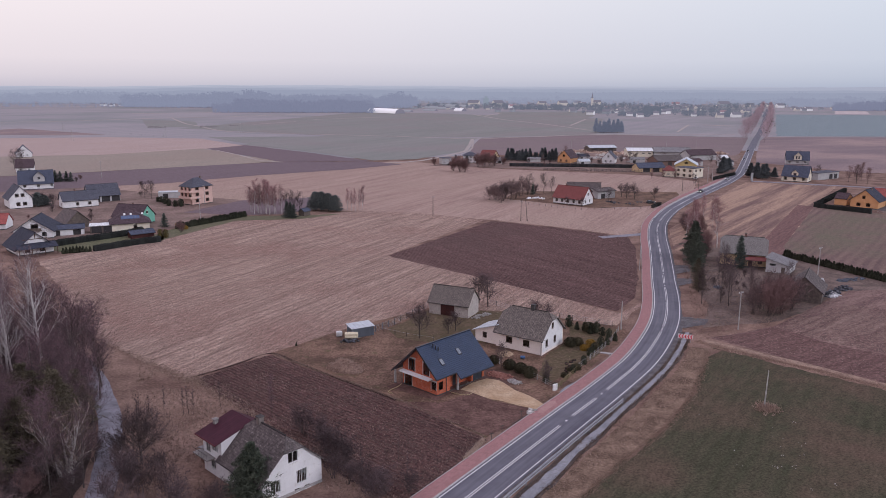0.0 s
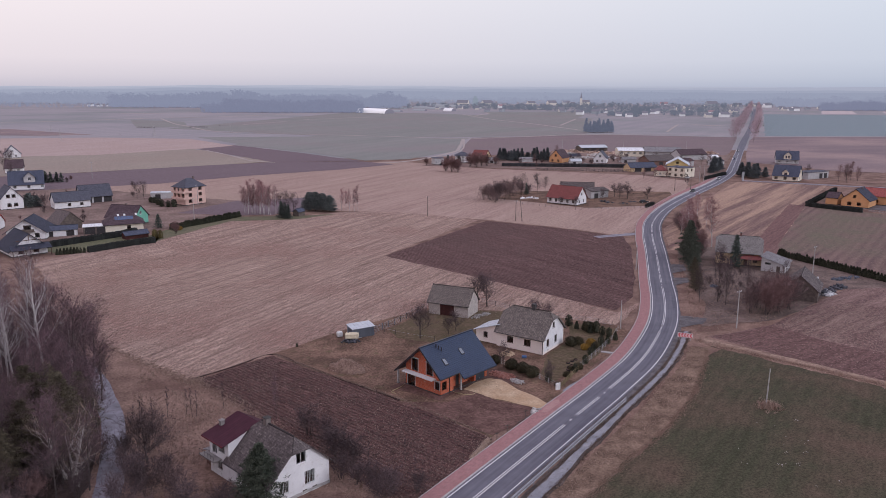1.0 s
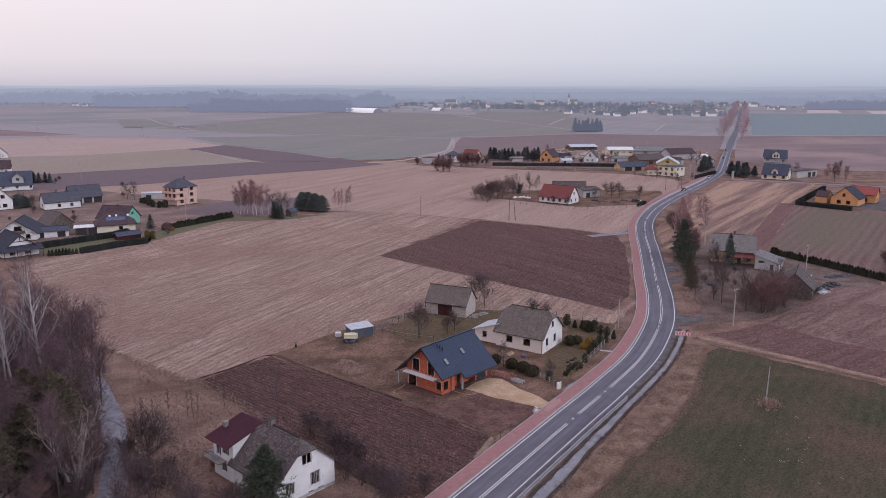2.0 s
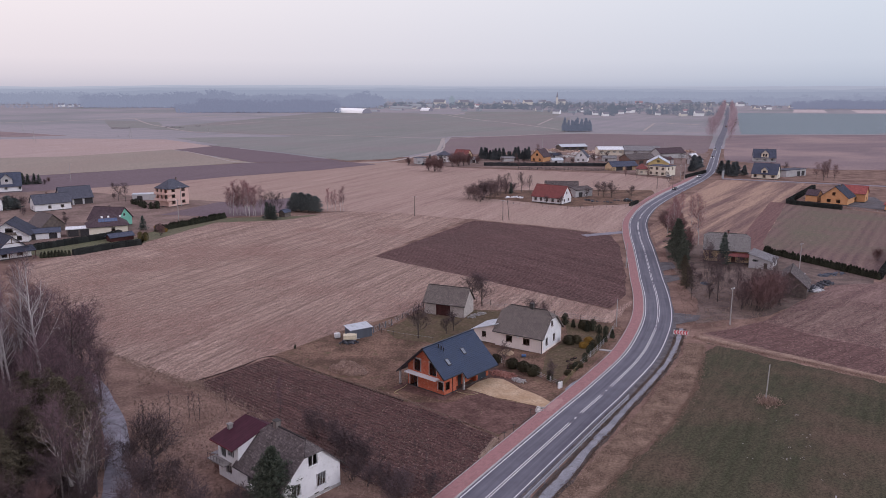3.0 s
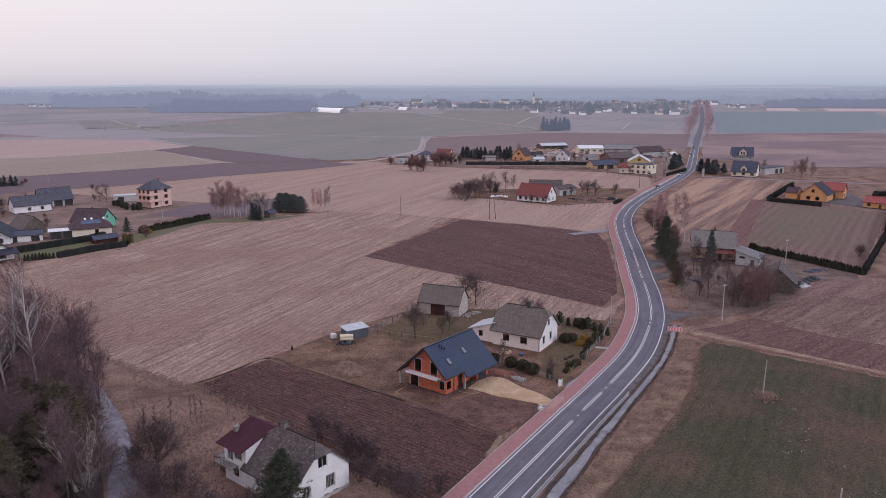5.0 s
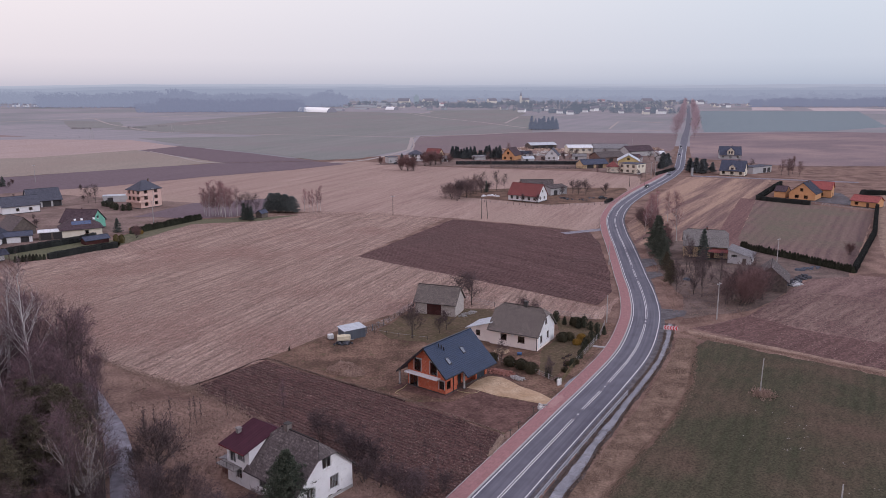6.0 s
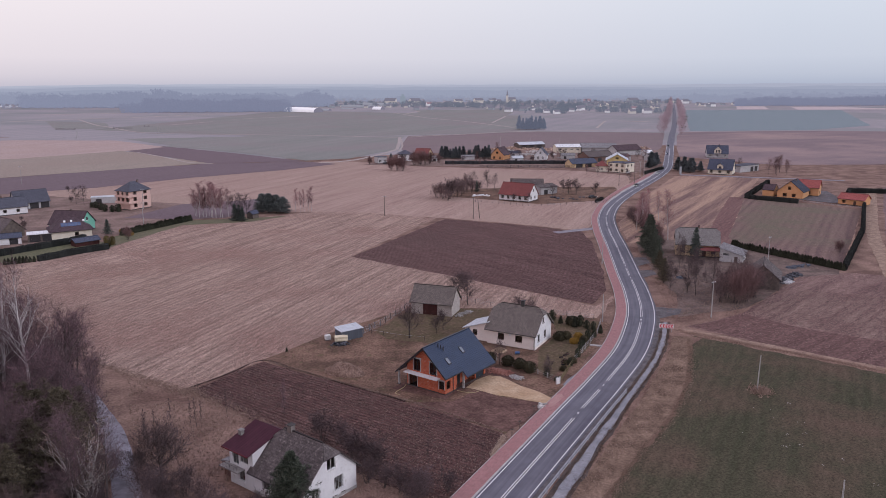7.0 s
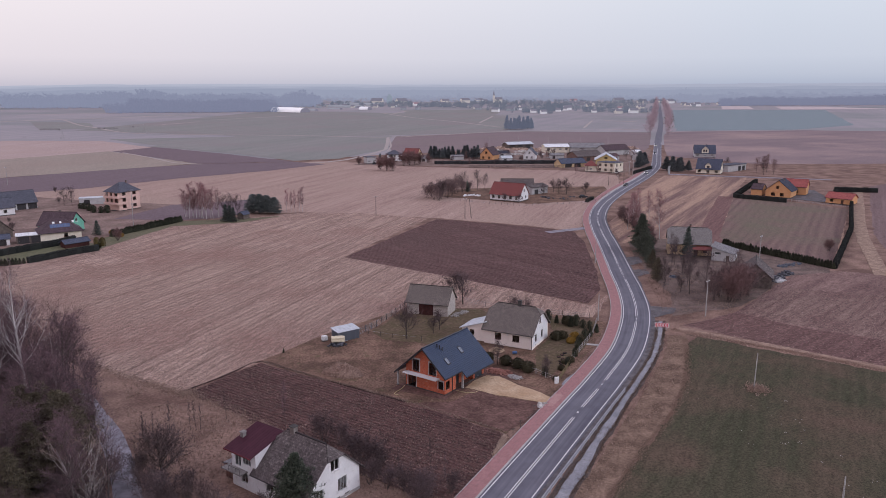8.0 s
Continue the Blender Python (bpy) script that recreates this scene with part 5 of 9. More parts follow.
    for s, z, w, h in ((1.3, 1.2, 1.4, 1.7), (5.2, 1.2, 1.6, 1.9)):
        for i in range(6):
            part("bar", boxes((L + 0.03, s + 0.12 + i * (w - 0.24) / 5 - 0.015, z, L + 0.06, s + 0.12 + i * (w - 0.24) / 5 + 0.015, z + h)), M_FRAME, t, "white window bar")


old_house()


# ---- village houses on the west side ----
house("tall_house", "three-storey pink house with balconies and a grey hipped roof", -122.4, 340.2, 55, 11.2, 8.6, 8.4, 11.8, M_ROSE, M_R_GREY, "hip", 0.45,
      wins={"f": even(2, 11.2, 1.2, 1.8, 1.4, 2.0) + even(2, 11.2, 4.0, 1.8, 1.5, 2.0) + even(2, 11.2, 6.6, 1.8, 1.4, 2.0), "l": [(0.9, 1.0, 1.2, 1.4), (0.9, 3.8, 1.2, 1.5), (0.9, 6.5, 1.2, 1.4), (6.3, 3.7, 1.6, 2.1), (6.3, 6.4, 1.6, 1.9), (3.6, 3.8, 1.2, 1.5), (3.6, 6.5, 1.2, 1.4)]}, frame_m=M_BROWNF, chimneys=((9.2, 5.6, 12.2),))
tall = bpy.data.objects["tall_house"]
for zz in (3.0, 5.8):
    part("balcony", boxes((-1.7, -1.2, zz, -0.01, 7.5, zz + 0.18), (-1.7, -1.2, zz + 0.18, -1.62, 7.5, zz + 1.0), (-1.62, -1.2, zz + 0.18, -0.01, -1.12, zz + 1.0), (-1.62, 7.42, zz + 0.18, -0.01, 7.5, zz + 1.0), (-0.01, -1.2, zz, 3.4, -0.01, zz + 0.18), (-0.01, -1.2, zz + 0.18, 3.4, -1.12, zz + 1.0)), M_ROSE, tall, "pink balcony with a solid parapet")
house("cottage", "long white cottage with a grey tiled roof", -175.1, 328.4, 38, 14.5, 8.5, 3.6, 6.9, M_WHITE, M_R_GREY, wins={"f": [(5.2, 1.2, 1.3, 1.2), (10.2, 1.2, 1.3, 1.2)], "l": [(3.8, 1.2, 1.2, 1.2)]}, frame_m=M_BROWNF, chimneys=((6, 4.6, 7.8),))
ob_ = house("open_barn", "open-fronted barn with a broad grey roof", -172, 346.5, 38, 13.5, 9, 3.3, 7.8, M_GREYW, M_R_GREY, doors={"f": [(1.0, 3.6, 3.0), (5.4, 3.6, 3.0), (9.8, 3.6, 3.0)]}, plinth=0, category="barn")
house("bungalow", "cream house with a brown hipped roof and solar panels", -130.2, 274.0, 26, 13.0, 10, 3.4, 6.9, M_CREAM, M_R_BROWN, "hip", 0.7, wins={"f": [(7.4, 1.1, 1.3, 1.3)], "l": [(2, 1.1, 1.2, 1.2), (6, 1.1, 1.2, 1.2)]}, frame_m=M_BROWNF)
bung = bpy.data.objects["bungalow"]
kb = 0.7
for i in range(6):
    x0 = 3.4 + i * 1.08
    bm = bmesh.new()
    hexa(bm, [(x0, 1.2, 3.4 + 1.2 * kb + 0.2), (x0 + 1.0, 1.2, 3.4 + 1.2 * kb + 0.2), (x0 + 1.0, 2.6, 3.4 + 2.6 * kb + 0.2), (x0, 2.6, 3.4 + 2.6 * kb + 0.2)], [(x0, 1.2, 3.4 + 1.2 * kb + 0.3), (x0 + 1.0, 1.2, 3.4 + 1.2 * kb + 0.3), (x0 + 1.0, 2.6, 3.4 + 2.6 * kb + 0.3), (x0, 2.6, 3.4 + 2.6 * kb + 0.3)])
    part("solar_panel", bm, mat("solar_glass", (0.07, 0.10, 0.19), (0.09, 0.125, 0.22), 1, 0.2, spec=0.6, relief=0) if i == 0 else bpy.data.materials["solar_glass"], bung, "blue solar panel")
for x0 in (4.4, 10.6, 6.6):
    bm = bmesh.new()
    hexa(bm, [(x0, 2.9, 3.4 + 2.9 * kb + 0.2), (x0 + 0.7, 2.9, 3.4 + 2.9 * kb + 0.2), (x0 + 0.7, 3.6, 3.4 + 3.6 * kb + 0.2), (x0, 3.6, 3.4 + 3.6 * kb + 0.2)], [(x0, 2.9, 3.4 + 2.9 * kb + 0.34), (x0 + 0.7, 2.9, 3.4 + 2.9 * kb + 0.34), (x0 + 0.7, 3.6, 3.4 + 3.6 * kb + 0.34), (x0, 3.6, 3.4 + 3.6 * kb + 0.34)])
    part("skylight", bm, M_FRAME, bung, "pale roof window")
house("green_house", "house with mint green gable and brown roof", -137.5, 291.5, -14, 12.5, 9, 3.3, 7.3, M_MINT, M_R_BROWN, wins={"r": [(3.8, 4.0, 1.3, 1.2)]}, chimneys=((6, 5, 7.8),))
house("timber_barn", "dark timber barn with a worn pale brown roof", *from_gable(-149.2, 279.3, 49, 8.2, 11)[:2], -41, 11, 8.2, 2.6, 6.4, M_OLDWOOD, roof_mat("worn_brown_tile", (0.13, 0.105, 0.105), (0.19, 0.155, 0.15), 0.35, 0.35, 0.9, c3=(0.26, 0.215, 0.205)), plinth=0, category="barn")
house("low_shed", "long low outbuilding with open bays", -151.5, 264.5, 24, 14, 6, 2.4, 3.4, M_WHITE, M_R_NAVY, doors={"f": [(3, 3.2, 2.0), (10.4, 2.6, 2.0)]}, plinth=0, category="shed")
house("carport", "white-roofed open carport beside the bungalow", -137.0, 271.2, 22, 7.5, 5.5, 2.7, 2.9, M_OLDWOOD, M_R_WHITE, "flat", 0.3, doors={"f": [(0.5, 3.4, 2.5), (4.5, 3.4, 2.5)]}, plinth=0, category="shed")
house("garden_shed", "dark garden shed behind the clipped hedge", -117.9, 261.5, 42, 8, 3.8, 1.7, 2.6, M_REDWOOD, M_R_NAVY, plinth=0, category="shed")
house("village_house", "large house with a blue-grey tiled roof", -228.5, 389.5, 26, 16, 11, 3.4, 9.4, M_WHITE, M_R_NAVY, wins={"f": even(3, 18, 1.2, 1.4, 1.4, 2), "l": [(4.5, 1.2, 1.4, 1.4), (4.8, 4.8, 1.4, 1.3)]}, group="village houses")
big = [o for o in bpy.data.objects if o.name.startswith("village_house")][-1]
bm = wall_bm([(7.0, 6.6), (9.6, 9.2), (12.2, 6.6)], 0.25, [(8.9, 10.3, 5.0, 6.6)], 3.2)
bm.transform(Matrix.Translation((0, 0.4, 0)))
part("dormer_wall", bm, M_GREYW, big)
add_window(big, Matrix.Translation((0, 0.4, 0)), 8.9, 10.3, 5.0, 6.6, M_FRAME, 1)
bm = bmesh.new()
roof_face(bm, ((6.6, 6.0, 6.3), (6.6, -0.3, 6.3), (9.6, -0.3, 9.3), (9.6, 6.0, 9.3)), 0.12)
roof_face(bm, ((12.6, -0.3, 6.3), (12.6, 6.0, 6.3), (9.6, 6.0, 9.3), (9.6, -0.3, 9.3)), 0.12)
part("dormer_roof", bm, M_R_NAVY, big)
house("village_house", "white gabled house with a grey roof", *from_gable(-197.5, 326.5, 39, 9, 13)[:2], -51, 13, 9, 4.6, 9.6, M_WHITE, M_R_GREY, wins={"r": [(2.6, 1.3, 1.6, 1.5), (4.6, 5.2, 1.5, 1.4), (2.4, 5.2, 1.5, 1.4), (5.2, 1.3, 1.6, 1.5)]}, frame_m=M_BROWNF, group="village houses")
house("village_house", "pale house with a blue-grey gambrel roof", *from_gable(-333, 574, 30, 11, 12)[:2], -60, 12, 11, 3.2, 9, M_WHITE, M_R_NAVY, wins={"r": [(2.5, 1.0, 1.4, 1.4), (7, 1.0, 1.4, 1.4), (4.6, 4.6, 1.6, 1.5)]}, group="village houses")
vg = house("village_house", "low house with a dark roof and timbered white gable", *from_gable(-141.8, 232.5, 44, 10.5, 13)[:2], -46, 13, 10.5, 2.6, 7.0, M_WHITE, M_R_SLATE, over=1.0, gover=1.0, wins={"r": [(2, 0.9, 1.6, 1.5), (6.4, 0.9, 1.6, 1.5)]}, frame_m=M_DARK, group="village houses")
bm = bmesh.new()
roof_face(bm, ((16.2, -0.6, 2.4), (16.2, 11.1, 2.4), (13.02, 11.1, 3.7), (13.02, -0.6, 3.7)), 0.12)
part("veranda_roof", bm, M_R_SLATE, vg, "dark tiled veranda roof")
for yy in (-0.3, 3.4, 7.1, 10.8):
    part("veranda_post", boxes((15.8, yy - 0.09, -0.1, 15.98, yy + 0.09, 2.5)), M_BROWNF, vg)
part("tie_beam", boxes((13.02, 1.6, 4.9, 13.12, 8.9, 5.1), (13.02, 5.15, 5.1, 13.1, 5.35, 7.0)), M_BROWNF, vg, "dark gable timbers")
vh = house("village_house", "white house with a dark roof and gable balcony", *from_gable(-158.2, 259.5, 14, 12.5, 12)[:2], -76, 12, 12.5, 3.0, 7.2, M_WHITE, M_R_SLATE, over=0.9, gover=0.9, wins={"r": [(2, 0.9, 1.6, 1.5), (5.6, 3.4, 2.4, 1.8), (9, 0.9, 1.5, 1.5)]}, frame_m=M_DARK, group="village houses")
part("balcony", boxes((12.01, 4.4, 2.9, 13.2, 9.2, 3.05), (13.12, 4.4, 3.05, 13.2, 9.2, 3.95)), M_OLDWOOD, vh, "dark timber balcony")
house("village_house", "house with a bright orange-red tile roof", -181.5, 276, 12, 10, 8, 2.6, 5.6, M_WHITE, M_R_BRIGHT, group="village houses")
house("village_house", "pale house at the edge of the village", -262, 402, 20, 11, 9, 5, 8, M_CREAM, M_R_GREY, wins={"f": even(2, 11, 1.2, 1.4, 1.4, 2) + even(2, 11, 3.4, 1.4, 1.2, 2)}, group="village houses")
house("village_house", "small white gabled house among trees", -275, 470, 25, 10, 9, 3.6, 8, M_WHITE, M_R_BROWN, wins={"f": even(2, 10, 1.2, 1.4, 1.4, 2), "r": [(4, 4.2, 1.2, 1.2)]}, group="village houses")
house("garden_shed", "grey shed with a flat pale roof", -146, 362, 12, 12, 5, 2.8, 3.0, M_GREYW, M_R_LIGHT, "flat", 0.2, doors={"f": [(2, 2.5, 2.2)]}, plinth=0, category="shed")

# ---- farms by the road ----
house("farmhouse", "white farmhouse with a dull red tile roof", 42.5, 352.5, -38, 15.5, 9.5, 3.3, 8.0, M_WHITE, M_R_RED, wins={"f": even(5, 15.5, 1.1, 1.2, 1.4, 1.2), "r": [(2, 1.1, 1.1, 1.3), (6, 1.1, 1.1, 1.3), (4.2, 4.4, 1.1, 1.2)]}, frame_m=M_BROWNF, chimneys=((4, 5, 8.9),))
house("outbuilding", "grey block outbuilding with a shallow roof", 66, 366, 30, 11, 8, 3.6, 4.6, M_GREYW, M_R_OLD, doors={"f": [(2, 2.6, 2.4)]}, wins={"f": [(6.5, 1.2, 1.2, 1.1)]}, plinth=0, category="barn")
house("outbuilding", "grey barn behind the red farmhouse", 52, 372, -10, 16, 8, 3.6, 7.0, M_GREYW, M_R_OLD, plinth=0, category="barn")
house("cube_house", "two-storey flat-roofed cream house", 131.8, 463, -50, 12.5, 10.5, 6.0, 6.2, M_CREAM, M_R_GREY, "flat", 0.3, wins={"f": even(3, 12.5, 1.0, 1.7, 1.4, 1.4) + even(3, 12.5, 3.9, 1.7, 1.4, 1.4), "r": [(2, 1.0, 1.5, 1.4), (2, 3.9, 1.5, 1.4), (6.5, 3.9, 1.5, 1.4)]}, frame_m=M_BROWNF)
house("yellow_house", "yellow house with a broad pale metal roof", *from_gable(138, 484, -18, 13, 16)[:2], -108, 16, 13, 5.6, 9.2, M_YELLOW, M_R_LIGHT, over=0.8, gover=1.0, wins={"r": [(5.5, 6.1, 1.8, 1.3), (2, 3, 1.6, 1.4), (8.5, 3, 1.6, 1.4)], "b": []}, frame_m=M_BROWNF)
house("annex", "small cream annex with a pyramid red roof", 124.5, 463.5, -15, 7, 7, 4.0, 6.8, M_CREAM, M_R_RED, "hip", 0.4, wins={"f": [(2.6, 1.2, 1.4, 1.3)]})
house("shelter", "long low shelter with a dark roof", 116, 488, 16, 19, 9, 2.9, 5.6, M_OCHRE, M_R_NAVY, doors={"f": [(3, 5, 2.6), (10, 5, 2.6)]}, plinth=0, category="shed")
house("orange_house", "small orange gabled house with a brown roof", *from_gable(73, 552.2, -34, 9.8, 13)[:2], -124, 13, 9.8, 4.0, 9.0, M_ORANGE, M_R_BROWN, wins={"r": [(1.6, 1.1, 1.6, 1.5), (6.2, 1.1, 1.6, 1.5), (4.0, 4.6, 1.6, 1.6)]}, frame_m=M_BROWNF)
house("warehouse", "long cream hall with a white roof", 135.6, 604, -2, 20, 14, 4.6, 6.6, M_CREAM, M_R_WHITE, plinth=0, category="warehouse", wins={"f": even(4, 20, 2.2, 2.4, 1.2, 1.5)})
house("warehouse", "broad grey hall with a sheet metal roof", 156, 602, -10, 28, 18, 4.2, 7.2, M_GREYW, M_R_CORR, plinth=0, category="warehouse")
house("warehouse", "brick workshop with a dull grey-brown roof", 138, 524, 20, 22, 13, 4.0, 7.2, M_CHIM, M_R_OLD, plinth=0, category="warehouse", doors={"f": [(8, 3.4, 3.0)]})
house("white_gabled_house", "white gabled house with a dark roof", *from_gable(103.9, 546.5, -18, 9, 14)[:2], -108, 14, 9, 3.9, 8.6, M_WHITE, M_R_GREY, wins={"r": [(2, 1.2, 1.3, 1.4), (5.5, 1.2, 1.3, 1.4), (3.8, 4.6, 1.3, 1.4)]}, frame_m=M_BROWNF)
house("warehouse", "open timber hall with a light blue roof", 113, 642, 13, 24, 12, 4.0, 5.8, M_OLDWOOD, M_R_LIGHT, plinth=0, category="warehouse", doors={"f": [(2, 5, 3.6), (9, 5, 3.6), (16, 5, 3.6)]})
house("red_roofed_house", "house with a red tile roof beside a white wing", 16.5, 555.4, -30, 10.7, 10, 4.0, 8.4, M_OCHRE, M_R_RED, wins={"f": even(2, 10.7, 1.2, 1.6, 1.4, 1.6), "r": [(2, 1.2, 1.3, 1.4), (6, 1.2, 1.3, 1.4), (4.2, 4.6, 1.3, 1.3)]}, frame_m=M_BROWNF)
house("white_wing", "white two-storey house with a grey roof", 4.5, 548, 0, 10.5, 9, 5.2, 7.6, M_WHITE, M_R_GREY, "hip", 0.5, wins={"f": even(3, 10.5, 1.2, 1.4, 1.3, 1) + even(3, 10.5, 3.4, 1.4, 1.2, 1)}, frame_m=M_BROWNF)
house("cube_cottage", "small grey-white cube of a house", -10.4, 532.8, 18, 7, 7, 4.5, 4.6, M_GREYW, M_R_GREY, "flat", 0.3, wins={"f": even(2, 7, 1.2, 1.3, 1.2, 1)})
house("warehouse", "long building with a purple-grey tile roof", 175, 572, 20, 24, 12, 4.2, 7.6, M_GREYW, M_R_BROWN, category="warehouse", plinth=0, wins={"r": [(3, 4.6, 1.2, 1.2), (6, 4.6, 1.2, 1.2)]})
house("garden_shed", "small grey shed at the edge of the yard", 52, 553, 5, 9, 6, 2.7, 3.4, M_GREYW, M_R_CORR, plinth=0, category="shed")
house("old_farmhouse", "old ochre farmhouse with a mossy grey roof", 75.8, 225.8, -21, 13, 9, 4.2, 8.3, M_OCHRE, M_R_PALE, "half", 0.5, 0.3, wins={"f": [(1.6, 1.2, 1.2, 1.5), (4.2, 1.2, 1.2, 1.5), (10.6, 1.2, 1.2, 1.5)], "r": [(2, 1.2, 1.2, 1.4)], "l": [(3, 1.2, 1.2, 1.4)]}, doors={"f": [(8.0, 1.1, 2.1)]}, frame_m=M_BROWNF, chimneys=((6.8, 4.6, 9.3),), cut=0.25)
of = bpy.data.objects["old_farmhouse"]
bm = bmesh.new()
roof_face(bm, ((6.6, -2.4, 2.5), (13.2, -2.4, 2.5), (13.2, -0.02, 3.4), (6.6, -0.02, 3.4)), 0.08)
part("porch_roof", bm, M_R_RED, of, "dull red porch roof")
for px_ in (6.8, 9.9, 13.0):
    part("porch_post", boxes((px_ - 0.06, -2.3, -0.1, px_ + 0.06, -2.18, 2.5)), M_OLDWOOD, of)
def lean_to_barn(x, y, turn, L, D, h0, h1):
    """A single-pitch building: the roof falls along x from h0 to h1."""
    t = thing("outbuilding", x, y, turn, label="whitewashed lean-to outbuilding with a corrugated sheet roof", category="barn")
    top = [(0, h0), (L, h1)]
    M = Matrix.Identity(4)
    part("wall", wall_bm(top, 0.25, [(1.0, 2.6, 2.1, 2.7), (4.2, 5.2, 0.05, 1.9)]), M_GREYW, t)
    add_window(t, M, 1.0, 2.6, 2.1, 2.7, M_DARK, 1, 0.08, False)
    part("door", boxes((4.22, 0.1, 0.05, 5.18, 0.16, 1.88)), M_OLDWOOD, t, "weathered plank door")
    bm = wall_bm(top, 0.25, [])
    bm.transform(Matrix.Translation((0, D - 0.25, 0)))
    part("wall", bm, M_GREYW, t)
    for xx, h in ((0.0, h0), (L - 0.25, h1)):
        part("wall", wall_uv(boxes((xx, 0.25, -0.3, xx + 0.25, D - 0.25, h - 0.05))), M_GREYW, t)
    k = (h1 - h0) / L
    # one folded sheet: waves across y, falling along x
    bm = bmesh.new()
    uv = bm.loops.layers.uv.verify()
    n = 44
    rows_ = []
    for i in range(n + 1):
        y_ = -0.5 + (D + 1.0) * i / n
        z = 0.09 * (i % 2)
        rows_.append([bm.verts.new(p) for p in ((L + 0.5, y_, h1 + 0.5 * k + z), (-0.3, y_, h0 - 0.3 * k + z), (-0.3, y_, h0 - 0.3 * k + z - 0.04), (L + 0.5, y_, h1 + 0.5 * k + z - 0.04))])
    for p, q in zip(rows_, rows_[1:]):
        for a, b in ((0, 1), (1, 2), (2, 3), (3, 0)):
            f = bm.faces.new((p[a], q[a], q[b], p[b]))
            for l in f.loops:
                l[uv].uv = (l.vert.co.y, l.vert.co.x)
    bm.faces.new(rows_[0])
    bm.faces.new(rows_[-1][::-1])
    bmesh.ops.recalc_face_normals(bm, faces=bm.faces[:])
    part("roof", bm, M_R_CORR, t, "grey corrugated sheet roof")
    return t


lean_to_barn(86.0, 216.8, -34, 6.6, 8.5, 4.3, 2.5)
house("field_barn", "dark timber field barn with a blue-grey roof", *from_gable(78.4, 186.6, -30, 8.4, 11)[:2], -120, 11, 8.4, 2.9, 6.4, M_OLDWOOD, M_R_OLD, plinth=0, category="barn", over=0.5)

# ---- houses on the east side ----
house("blue_roofed_house", "cream house with a navy tiled roof and dormer", 188.7, 444.5, -36, 14, 10.5, 3.4, 8.8, M_CREAM, M_R_NAVY, wins={"f": even(3, 14, 1.0, 1.7, 1.5, 1.2), "r": [(4, 1.2, 1.4, 1.4), (4.5, 4.6, 1.4, 1.4)]}, frame_m=M_BROWNF, chimneys=((9.5, 6, 9.6),))
bh = bpy.data.objects["blue_roofed_house"]
bm = wall_bm([(5.2, 5.3), (7.0, 6.9), (8.8, 5.3)], 0.25, [(6.2, 7.8, 3.6, 5.0)], 3.2)
bm.transform(Matrix.Translation((0, 0.1, 0)))
part("dormer_wall", bm, M_CREAM, bh)
add_window(bh, Matrix.Translation((0, 0.1, 0)), 6.2, 7.8, 3.6, 5.0, M_BROWNF, 1)
bm = bmesh.new()
roof_face(bm, ((4.9, 4.6, 5.1), (4.9, -0.5, 5.1), (7.0, -0.5, 7.0), (7.0, 4.6, 7.0)), 0.12)
roof_face(bm, ((9.1, -0.5, 5.1), (9.1, 4.6, 5.1), (7.0, 4.6, 7.0), (7.0, -0.5, 7.0)), 0.12)
part("dormer_roof", bm, M_R_NAVY, bh)
bh2 = house("blue_roofed_house", "pale house with a big blue tiled roof and gabled dormer", 236, 547, -20, 15, 11, 3.6, 9.0, M_GREYW, M_R_NAVY, wins={"f": even(3, 15, 1.0, 1.7, 1.5, 1.5), "r": [(3, 1.2, 1.4, 1.4), (6.5, 1.2, 1.4, 1.4), (4.8, 4.8, 1.4, 1.4)]}, frame_m=M_FRAME, chimneys=((9, 6.5, 9.8),))
bm = wall_bm([(5.0, 6.2), (7.5, 8.6), (10.0, 6.2)], 0.25, [(6.1, 7.2, 4.2, 6.0), (7.8, 8.9, 4.2, 6.0)], 3.2)
bm.transform(Matrix.Translation((0, -0.3, 0)))
part("dormer_wall", bm, M_CREAM, bh2)
for s0 in (6.1, 7.8):
    add_window(bh2, Matrix.Translation((0, -0.3, 0)), s0, s0 + 1.1, 4.2, 6.0, M_BROWNF, 0)
bm = bmesh.new()
roof_face(bm, ((4.6, 5.4, 5.9), (4.6, -0.9, 5.9), (7.5, -0.9, 8.7), (7.5, 5.4, 8.7)), 0.12)
roof_face(bm, ((10.4, -0.9, 5.9), (10.4, 5.4, 5.9), (7.5, 5.4, 8.7), (7.5, -0.9, 8.7)), 0.12)
part("dormer_roof", bm, M_R_NAVY, bh2)
house("long_shed", "long grey shed with a flat dark roof", 212, 449, 30, 20, 8, 4.0, 4.2, M_GREYW, M_R_GREY, "flat", 0.4, doors={"f": [(11, 3.2, 3.0), (15.5, 3.2, 3.0)]}, plinth=0, category="shed")
house("orange_villa", "bright orange villa with a dark slate gabled roof", *from_gable(176.6, 344.0, -44, 11.4, 12)[:2], -134, 12, 11.4, 3.6, 8.2, M_ORANGE, M_R_SLATE, wins={"r": [(2.6, 0.9, 1.7, 1.5), (6.6, 0.9, 1.7, 1.5), (4.7, 4.3, 1.3, 1.4)], "f": [(3, 1.0, 1.4, 1.4), (8, 1.0, 1.4, 1.4)]}, frame_m=M_BROWNF, chimneys=((5, 6.4, 8.6),))
